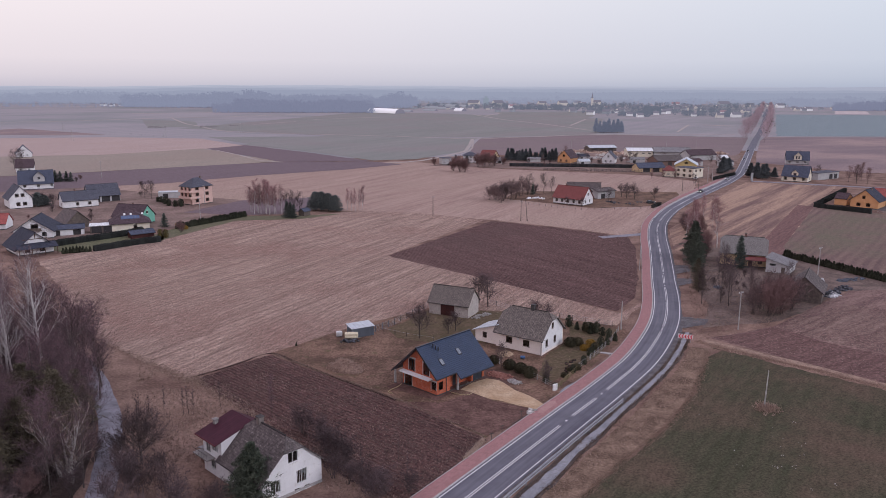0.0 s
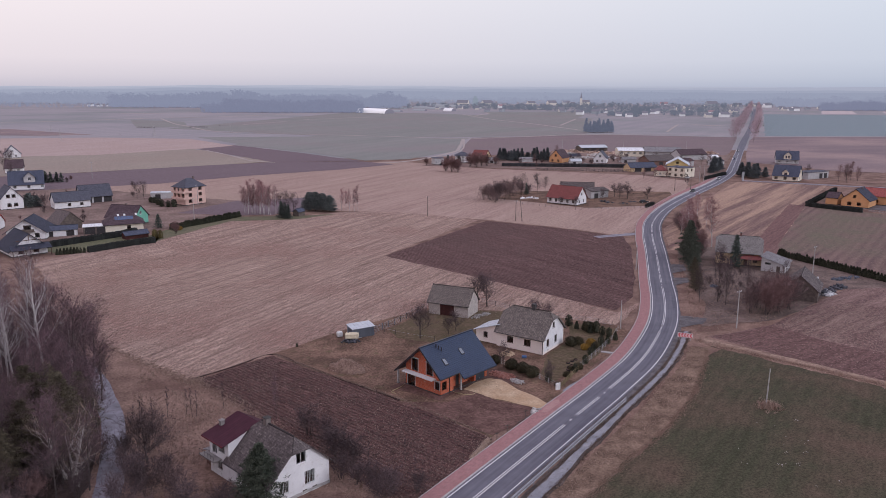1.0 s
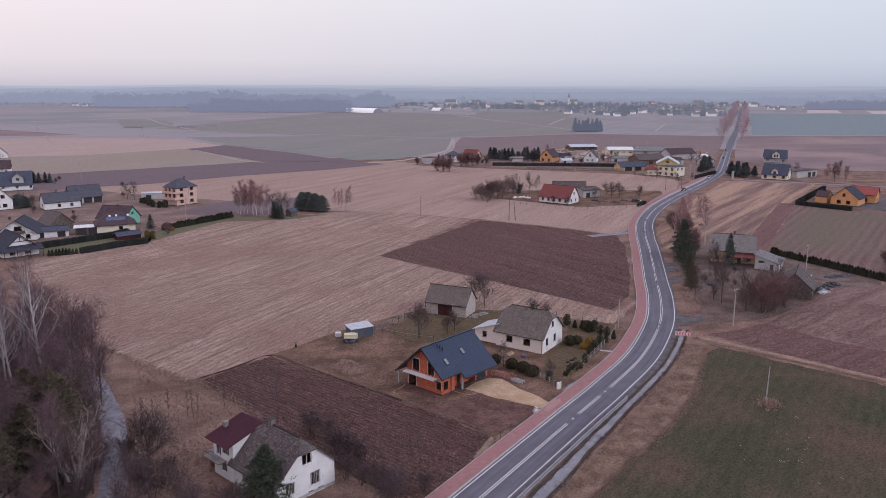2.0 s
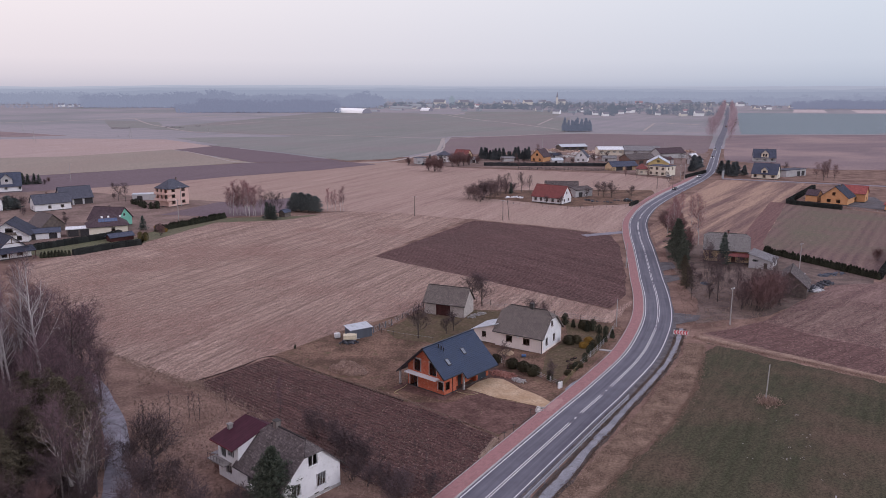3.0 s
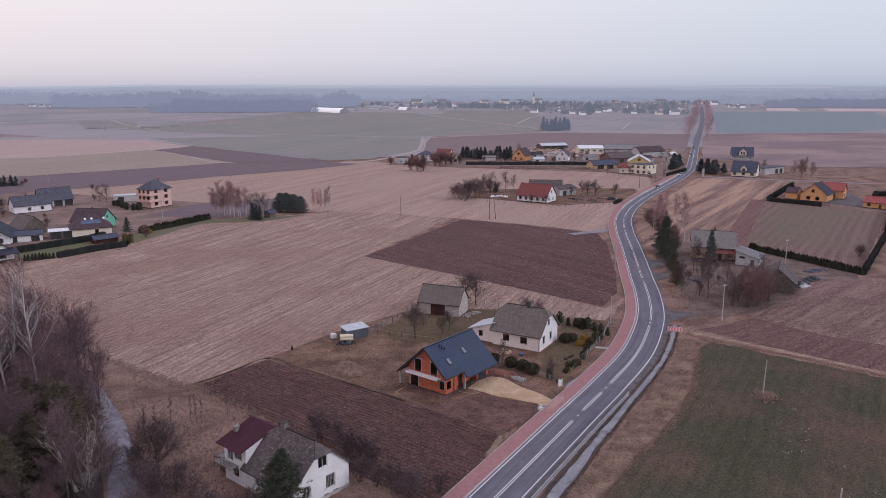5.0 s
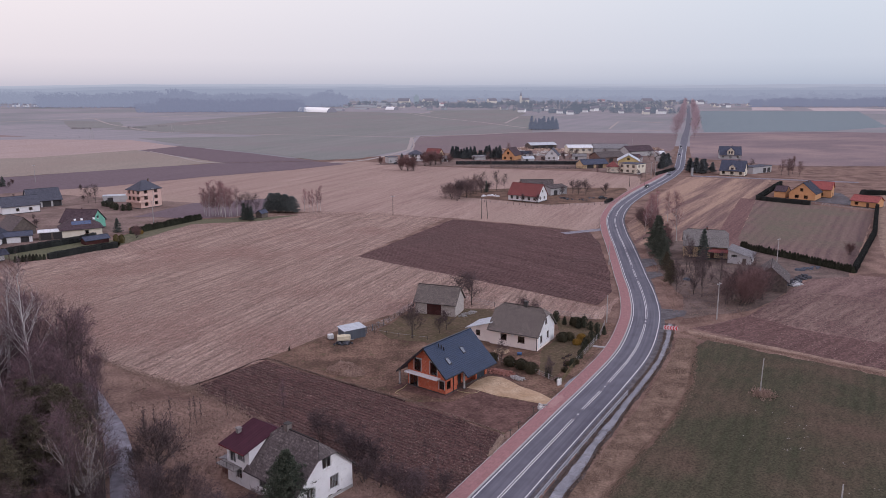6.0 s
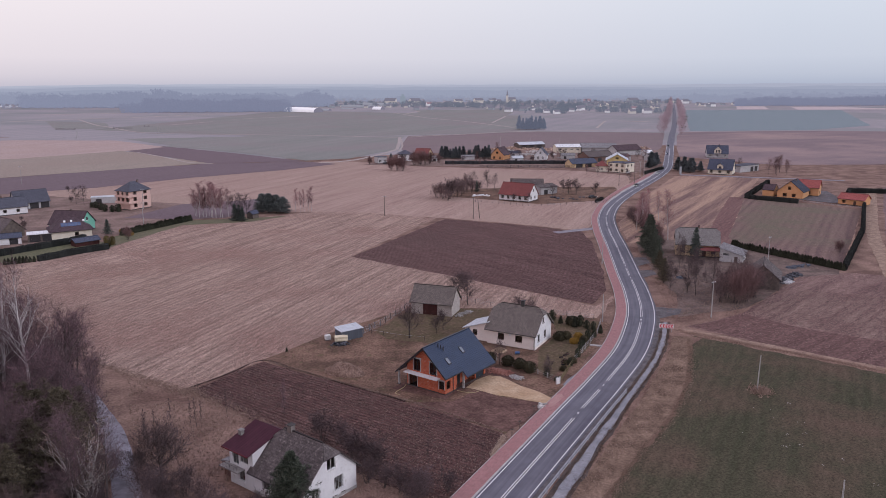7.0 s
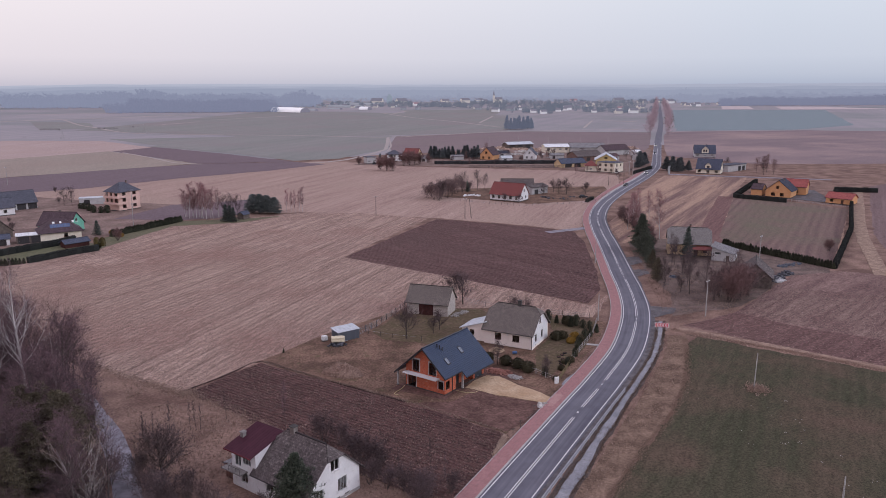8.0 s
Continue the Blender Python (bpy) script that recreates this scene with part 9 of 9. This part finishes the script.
def compost(x, y, turn, a, b, h):
    """A long mound of garden waste bristling with dry stalks."""
    rng = random.Random(10)
    t = thing("compost_heap", x, y, turn, 0.05, label="long mound of pale dry stalks and garden waste", category="compost heap")
    vs, fs = [], []
    rings, n = 7, 22

    def top(u, v):
        r2 = u * u + v * v
        return h * max(0.0, 1 - r2) ** 0.75 * (0.75 + 0.5 * noise.noise(Vector((u * 2.2, v * 2.2, 5)))) - 0.05
    for k in range(rings):
        f = 1 - k / (rings - 0.6)
        for i in range(n):
            w = 2 * math.pi * i / n
            q = f * (1 + 0.12 * noise.noise(Vector((math.cos(w) * 2, math.sin(w) * 2, 1))))
            u, v = q * math.cos(w), q * math.sin(w)
            vs.append((u * a, v * b, top(u, v)))
    for k in range(rings - 1):
        for i in range(n):
            j = (i + 1) % n
            fs.append((k * n + i, k * n + j, (k + 1) * n + j, (k + 1) * n + i))
    fs.append(tuple((rings - 1) * n + i for i in range(n)))
    o = new("mound", data_mesh("mound", vs, fs, M_HEAP))
    o.parent = t
    cv, cf = [], []
    for i in range(2600):
        w, f = rng.uniform(0, 6.283), rng.random() ** 0.5
        u, v = f * math.cos(w), f * math.sin(w)
        blade(cv, cf, Vector((u * a, v * b, top(u, v))), (Vector((0, 0, 0.5)) + unit(rng)).normalized() * rng.uniform(0.2, 0.6), 0.03, rng)
    o = new("straw", data_mesh("straw", cv, cf, foliage("weathered_stalks", (0.20, 0.135, 0.11), (0.44, 0.32, 0.26))))
    o.parent = t


M_HEAP = mat("garden_waste", (0.2, 0.13, 0.105), (0.36, 0.25, 0.2), 0.8, 0.95, relief=0.9, fine=4.0, spec=0.1)
compost(-26.4, 136.0, -25, 4.0, 2.1, 2.4)


def along_ditch(rng):
    i = rng.randrange(len(DITCH) - 1)
    p = DITCH[i].lerp(DITCH[i + 1], rng.random())
    d = (DITCH[i + 1] - DITCH[i]).normalized()
    s = 2.0 * i
    o = (d_in(s) - 0.2 if rng.random() < 0.35 else d_out(s) + 0.15) + rng.gauss(0, 0.16)
    return p.x + d.y * o, p.y - d.x * o, 0.08


tufts("dry_grass", "dark ragged grass along the ditch edges", 2600, along_ditch, foliage("damp_blades", (0.06, 0.045, 0.038), (0.2, 0.14, 0.11)), 0.3, 0.035, 83, 3, 0.8)


# ---- far road avenue ----
MISTLE = shrub_meshes(140, 1.6, 0.8, M_OLIVE, 260, 0.2, "ball")
for i in range(36):
    y = 770 + i * 24 * (1 + i * 0.012)
    for sgn in (-1, 1):
        if R.random() < 0.14:
            continue
        x0, y0, a0 = on_road(min(y, 2000), sgn * 9.5)
        t = plant("avenue_tree", "tall reddish leafless roadside tree", "tree", R.choice(AVENUE), x0, y0, R.uniform(1.3, 1.65), group="avenue trees", wide=1.1)
        if i < 7 and sgn == 1:
            for k in range(4):
                o = new("mistletoe", MISTLE[1][1])
                o.parent = t
                o.matrix_basis = pose(R.uniform(-4, 4), R.uniform(-4, 4), R.uniform(5, 13)) @ Matrix.Scale(0.38, 4)


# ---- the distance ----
# ridges and trees glow with painted haze, stronger and paler with distance
M_HILL5 = haze_glow_mat("palest_ridge", (0.02, 0.02, 0.025), (0.43, 0.455, 0.56))
M_HILL4 = haze_glow_mat("pale_ridge", (0.02, 0.02, 0.025), (0.39, 0.415, 0.525))
M_HILL3 = haze_glow_mat("far_ridge", (0.02, 0.02, 0.025), (0.335, 0.365, 0.475))
M_HILL2 = haze_glow_mat("middle_ridge", (0.02, 0.02, 0.025), (0.30, 0.33, 0.44))
M_WOOD4 = haze_glow_mat("palest_wood", (0.03, 0.03, 0.032), (0.265, 0.29, 0.40))
M_WOOD3 = haze_glow_mat("hazy_wood", (0.03, 0.03, 0.032), (0.23, 0.252, 0.36))
M_WOOD2 = haze_glow_mat("far_wood", (0.035, 0.034, 0.038), (0.19, 0.207, 0.305))
M_VILLTREE = haze_glow_mat("hazed_village_trees", (0.05, 0.05, 0.052), (0.12, 0.135, 0.185))
# scrub: haze put into the base colour only, without emission
M_FARSCRUB = foliage("hazed_scrub", (0.19, 0.175, 0.19), (0.27, 0.24, 0.255))
# village walls and roofs emit a faint blue-grey that imitates haze
M_FARWALL = haze_glow_mat("hazed_pale_wall", (0.62, 0.61, 0.61), (0.18, 0.18, 0.205))
M_FARCREAM = haze_glow_mat("hazed_cream_wall", (0.42, 0.375, 0.33), (0.19, 0.185, 0.205))
M_FARGREYW = haze_glow_mat("hazed_grey_wall", (0.16, 0.16, 0.165), (0.15, 0.16, 0.20))
M_FARROOF = haze_glow_mat("hazed_roof", (0.08, 0.065, 0.07), (0.14, 0.145, 0.195))
M_FARREDROOF = haze_glow_mat("hazed_red_roof", (0.20, 0.10, 0.10), (0.15, 0.14, 0.18))


def ridge_line(name, dist, lo, hi, material, seed, label):
    bm = bmesh.new()
    prev = None
    n = 1500
    for i in range(n + 1):
        a = 2 * math.pi * i / n
        c, s = math.cos(a), math.sin(a)
        w = 0.5 + 0.55 * noise.noise(Vector((c * 3.1 + seed, s * 3.1, seed))) + 0.28 * noise.noise(Vector((c * 17, s * 17, seed))) + 0.10 * noise.noise(Vector((c * 70, s * 70, seed))) + 0.05 * noise.noise(Vector((c * 260, s * 260, seed)))
        h = lo + (hi - lo) * max(0, min(1, w)) - 9 * max(0, min(1, (-c - 0.28) / 0.2))
        x, y = -10 + c * dist, 60 + s * dist
        cur = (bm.verts.new((x * 0.985, y * 0.985, -1)), bm.verts.new((x, y, h)), bm.verts.new((x * 1.01, y * 1.01, -1)))
        if prev:
            bm.faces.new((prev[0], cur[0], cur[1], prev[1]))
            bm.faces.new((prev[1], cur[1], cur[2], prev[2]))
        prev = cur
    return tagged(part(name, bm, material), label, "hills", kind="structure")


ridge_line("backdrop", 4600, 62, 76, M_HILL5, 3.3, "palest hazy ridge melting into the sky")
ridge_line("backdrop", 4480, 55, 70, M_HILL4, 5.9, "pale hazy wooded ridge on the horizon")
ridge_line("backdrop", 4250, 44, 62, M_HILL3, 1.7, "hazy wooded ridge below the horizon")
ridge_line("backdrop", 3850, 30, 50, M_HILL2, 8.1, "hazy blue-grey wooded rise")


def wood_belt(name, label, spots, material, h, seed, twigs=38):
    """Far trees, each an uneven crown of many small strokes on a thin stem, in one mesh."""
    rng = random.Random(seed)
    vs, fs = [], []
    for x, y in spots:
        clump = 0.82 + 0.55 * noise.noise(Vector((x * 0.010, y * 0.004, seed))) + 0.2 * noise.noise(Vector((x * 0.04, y * 0.01, seed)))
        s = h * clump * rng.uniform(0.8, 1.1)
        r = s * rng.uniform(0.28, 0.42)
        for _ in range(twigs):
            f = rng.random()
            w = r * math.sin(math.pi * (0.12 + 0.80 * f)) ** 0.7
            a, q = rng.uniform(0, 6.283), rng.random() ** 0.5
            p = Vector((x + math.cos(a) * w * q, y + math.sin(a) * w * q, s * (0.02 + 0.85 * f)))
            d = Vector((math.cos(a) * 0.6 + rng.uniform(-0.4, 0.4), math.sin(a) * 0.6, 0.8)) * s * rng.uniform(0.06, 0.13)
            blade(vs, fs, p, d, s * rng.uniform(0.035, 0.075), rng)
        tube(vs, fs, [Vector((x, y, -0.5)), Vector((x, y, s * 0.6))], [s * 0.02, s * 0.008], 3)
    o = new(name, data_mesh(name, vs, fs, material))
    return tagged(o, label, "woods", kind="stuff")


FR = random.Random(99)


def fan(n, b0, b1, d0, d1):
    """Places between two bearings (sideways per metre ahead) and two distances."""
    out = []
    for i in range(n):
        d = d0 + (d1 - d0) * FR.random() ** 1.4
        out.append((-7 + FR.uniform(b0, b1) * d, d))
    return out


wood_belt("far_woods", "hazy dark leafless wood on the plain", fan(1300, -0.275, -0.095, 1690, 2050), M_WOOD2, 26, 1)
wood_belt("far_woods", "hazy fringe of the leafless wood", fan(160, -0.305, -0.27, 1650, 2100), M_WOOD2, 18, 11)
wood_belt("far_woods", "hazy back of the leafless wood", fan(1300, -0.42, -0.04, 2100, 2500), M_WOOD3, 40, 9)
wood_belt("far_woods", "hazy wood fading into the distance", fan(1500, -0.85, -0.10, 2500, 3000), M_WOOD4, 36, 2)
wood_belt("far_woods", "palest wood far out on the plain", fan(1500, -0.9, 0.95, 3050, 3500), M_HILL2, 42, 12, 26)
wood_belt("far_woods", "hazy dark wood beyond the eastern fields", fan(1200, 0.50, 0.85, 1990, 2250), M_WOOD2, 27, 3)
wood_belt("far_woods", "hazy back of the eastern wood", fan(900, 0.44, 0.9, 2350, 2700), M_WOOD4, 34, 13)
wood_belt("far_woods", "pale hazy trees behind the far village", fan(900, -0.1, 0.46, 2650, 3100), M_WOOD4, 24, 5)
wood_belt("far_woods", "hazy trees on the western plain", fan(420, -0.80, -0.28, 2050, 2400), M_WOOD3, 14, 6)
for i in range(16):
    plant("spruce", "hazy conifer of the far copse", "tree", HAZESPRUCE, 178 + i * 2.1 + FR.uniform(-1, 1), 948 + FR.uniform(-6, 6), FR.uniform(1.0, 1.55), group="far copse", wide=0.9)
wood_belt("far_hedge", "low dark scrub in the far fields", [(FR.uniform(-405, -381), 1019 + FR.uniform(-2, 2)) for _ in range(40)] + [(FR.uniform(-341, -316), 1035 + FR.uniform(-5, 5)) for _ in range(50)] + [(-366, 868), (-364, 868), (-331, 843), (-306, 826), (-230, 762), (-345, 846), (-318, 836)] + [(FR.uniform(-312, -300), 1073) for _ in range(14)], M_FARSCRUB, 3.0, 8, 16)
for x, y, h_ in ((-381, 760, 17), (-315, 832, 17), (-254, 915, 16), (-483, 947, 14)):
    utility_pole(x, y, h_ * 0.7, "far grey power line pole in the fields", 70, 1, False, 0, 0.2)
    utility_pole(x + 3.5, y - 3, h_ * 0.7, "leaning prop of a far power line pole", 70, 0, False, -10, 0.18)


def far_house(x, y, turn, L, W, e, r, wm, rm):
    t = thing("far_house", x, y, turn, label="small pale house in the hazy far village", category="house", group="far village")
    part("wall", boxes((0, 0, -0.2, L, W, e)), wm, t)
    bm = bmesh.new()
    roof_face(bm, ((-0.5, -0.5, e), (L + 0.5, -0.5, e), (L + 0.5, W / 2, r), (-0.5, W / 2, r)), 0.2)
    roof_face(bm, ((L + 0.5, W + 0.5, e), (-0.5, W + 0.5, e), (-0.5, W / 2, r), (L + 0.5, W / 2, r)), 0.2)
    part("roof", bm, rm, t)
    k = (r - e) / (W / 2)
    bm = bmesh.new()
    for xx in (0.05, L - 0.05):
        vs = [bm.verts.new(p) for p in ((xx, 0.2, e), (xx, W - 0.2, e), (xx, W / 2, r - 0.1))]
        bm.faces.new(vs)
    part("gable", bm, wm, t)


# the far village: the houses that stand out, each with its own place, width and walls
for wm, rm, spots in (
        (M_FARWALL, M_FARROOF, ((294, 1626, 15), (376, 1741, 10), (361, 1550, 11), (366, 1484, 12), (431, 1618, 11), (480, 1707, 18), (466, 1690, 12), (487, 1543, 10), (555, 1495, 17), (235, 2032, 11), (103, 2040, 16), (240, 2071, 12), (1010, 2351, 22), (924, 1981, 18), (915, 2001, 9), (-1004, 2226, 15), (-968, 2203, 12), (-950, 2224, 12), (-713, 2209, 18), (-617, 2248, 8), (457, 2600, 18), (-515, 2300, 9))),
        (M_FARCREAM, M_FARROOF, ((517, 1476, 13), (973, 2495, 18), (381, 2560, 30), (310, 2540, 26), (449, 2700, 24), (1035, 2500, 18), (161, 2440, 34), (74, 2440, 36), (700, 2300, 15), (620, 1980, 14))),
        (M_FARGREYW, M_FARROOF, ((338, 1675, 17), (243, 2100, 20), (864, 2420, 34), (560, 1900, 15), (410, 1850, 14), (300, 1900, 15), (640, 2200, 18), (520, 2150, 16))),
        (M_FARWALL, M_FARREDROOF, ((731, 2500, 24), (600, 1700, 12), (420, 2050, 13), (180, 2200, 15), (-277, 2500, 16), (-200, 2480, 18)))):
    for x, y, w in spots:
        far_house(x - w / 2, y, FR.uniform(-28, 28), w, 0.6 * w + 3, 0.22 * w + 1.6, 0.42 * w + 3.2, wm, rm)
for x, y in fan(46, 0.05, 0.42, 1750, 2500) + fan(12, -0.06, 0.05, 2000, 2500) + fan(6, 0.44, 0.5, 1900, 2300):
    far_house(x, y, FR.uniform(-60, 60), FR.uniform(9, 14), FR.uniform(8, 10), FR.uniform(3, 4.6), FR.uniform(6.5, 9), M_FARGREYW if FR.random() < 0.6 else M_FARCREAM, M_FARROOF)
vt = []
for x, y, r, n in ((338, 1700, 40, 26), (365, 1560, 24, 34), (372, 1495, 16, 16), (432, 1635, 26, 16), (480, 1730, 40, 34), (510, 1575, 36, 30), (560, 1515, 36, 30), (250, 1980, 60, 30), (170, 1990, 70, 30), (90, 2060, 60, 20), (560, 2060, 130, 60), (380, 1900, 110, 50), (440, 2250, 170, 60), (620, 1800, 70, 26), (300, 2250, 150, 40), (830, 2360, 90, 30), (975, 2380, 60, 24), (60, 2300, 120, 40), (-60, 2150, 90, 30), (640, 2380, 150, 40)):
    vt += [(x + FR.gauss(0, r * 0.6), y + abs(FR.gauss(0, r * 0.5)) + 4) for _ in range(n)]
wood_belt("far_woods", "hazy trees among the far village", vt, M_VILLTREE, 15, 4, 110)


def tunnel(x, y, turn, L, r, material, label):
    t = thing("greenhouse", x, y, turn, label=label, category="greenhouse", group="far greenhouses")
    bm = bmesh.new()
    prev = None
    for i in range(11):
        a = math.pi * i / 10
        cur = (bm.verts.new((0, -math.cos(a) * r, math.sin(a) * r * 0.75)), bm.verts.new((L, -math.cos(a) * r, math.sin(a) * r * 0.75)))
        if prev:
            bm.faces.new((prev[0], prev[1], cur[1], cur[0]))
        prev = cur
    part("cover", bm, material, t)
    for xx in (0.0, L):
        bm = bmesh.new()
        bm.faces.new([bm.verts.new((xx, -math.cos(math.pi * i / 10) * r, math.sin(math.pi * i / 10) * r * 0.75)) for i in range(11)])
        part("end_panel", bm, M_FARROOF, t)


# the film and the silo wall carry the same painted haze glow
tunnel(-178, 1742, -50, 108, 13, haze_glow_mat("hazed_white_film", (0.72, 0.71, 0.71), (0.2, 0.2, 0.21)), "large white plastic greenhouse in the far fields")
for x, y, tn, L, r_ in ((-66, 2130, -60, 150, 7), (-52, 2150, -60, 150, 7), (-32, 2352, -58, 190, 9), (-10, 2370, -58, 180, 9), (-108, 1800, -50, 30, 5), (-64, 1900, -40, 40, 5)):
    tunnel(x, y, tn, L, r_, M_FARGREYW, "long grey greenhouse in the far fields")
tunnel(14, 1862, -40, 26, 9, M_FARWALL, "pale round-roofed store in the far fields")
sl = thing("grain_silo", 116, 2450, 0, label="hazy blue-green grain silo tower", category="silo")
part("tower", boxes((-8, -8, -0.2, 8, 8, 24), (-4, -4, 24, 4, 4, 30)), haze_glow_mat("hazed_silo_wall", (0.12, 0.15, 0.16), (0.19, 0.215, 0.27)), sl)
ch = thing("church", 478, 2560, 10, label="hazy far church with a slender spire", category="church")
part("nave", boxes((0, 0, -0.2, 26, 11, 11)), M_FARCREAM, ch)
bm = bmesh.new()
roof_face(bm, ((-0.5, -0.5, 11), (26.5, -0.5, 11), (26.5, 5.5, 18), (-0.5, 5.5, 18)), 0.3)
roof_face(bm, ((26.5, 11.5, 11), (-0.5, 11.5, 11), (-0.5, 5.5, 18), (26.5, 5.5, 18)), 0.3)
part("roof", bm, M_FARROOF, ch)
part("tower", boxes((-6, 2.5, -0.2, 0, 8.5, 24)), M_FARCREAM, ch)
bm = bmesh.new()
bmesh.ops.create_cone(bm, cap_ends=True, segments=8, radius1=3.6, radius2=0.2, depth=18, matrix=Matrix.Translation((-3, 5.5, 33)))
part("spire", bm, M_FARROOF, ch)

# ---- odds and ends ----
py_ = thing("roadside_pylon", 171.5, 445.0, 30, label="pale blue-white roadside sign pillar at the junction", category="sign")
part("panel", boxes((-0.9, -0.2, 0.3, 0.9, 0.2, 4.6)), M_R_WHITE, py_)
part("base", boxes((-0.7, -0.3, -0.1, 0.7, 0.3, 0.3)), M_KERB, py_)
rs = random.Random(77)
heap("field_stones", "pale stones lying in the crop field", "stones", [(41 + rs.gauss(0, 3.4), 100 + rs.gauss(0, 7)) for _ in range(40)], 45, 0.14, M_RUBBLE, 78, 0.05, 0.5, 0.06)
tufts("dry_grass", "strip of pale dry grass between the fields", 3000, lambda rng: (lambda t: (46 + 34 * t + rng.gauss(0, 0.7), 153.5 - 33 * t + rng.gauss(0, 0.7), 0.0))(rng.random()), M_DRYBLADE, 0.35, 0.035, 79, 3, 0.9)
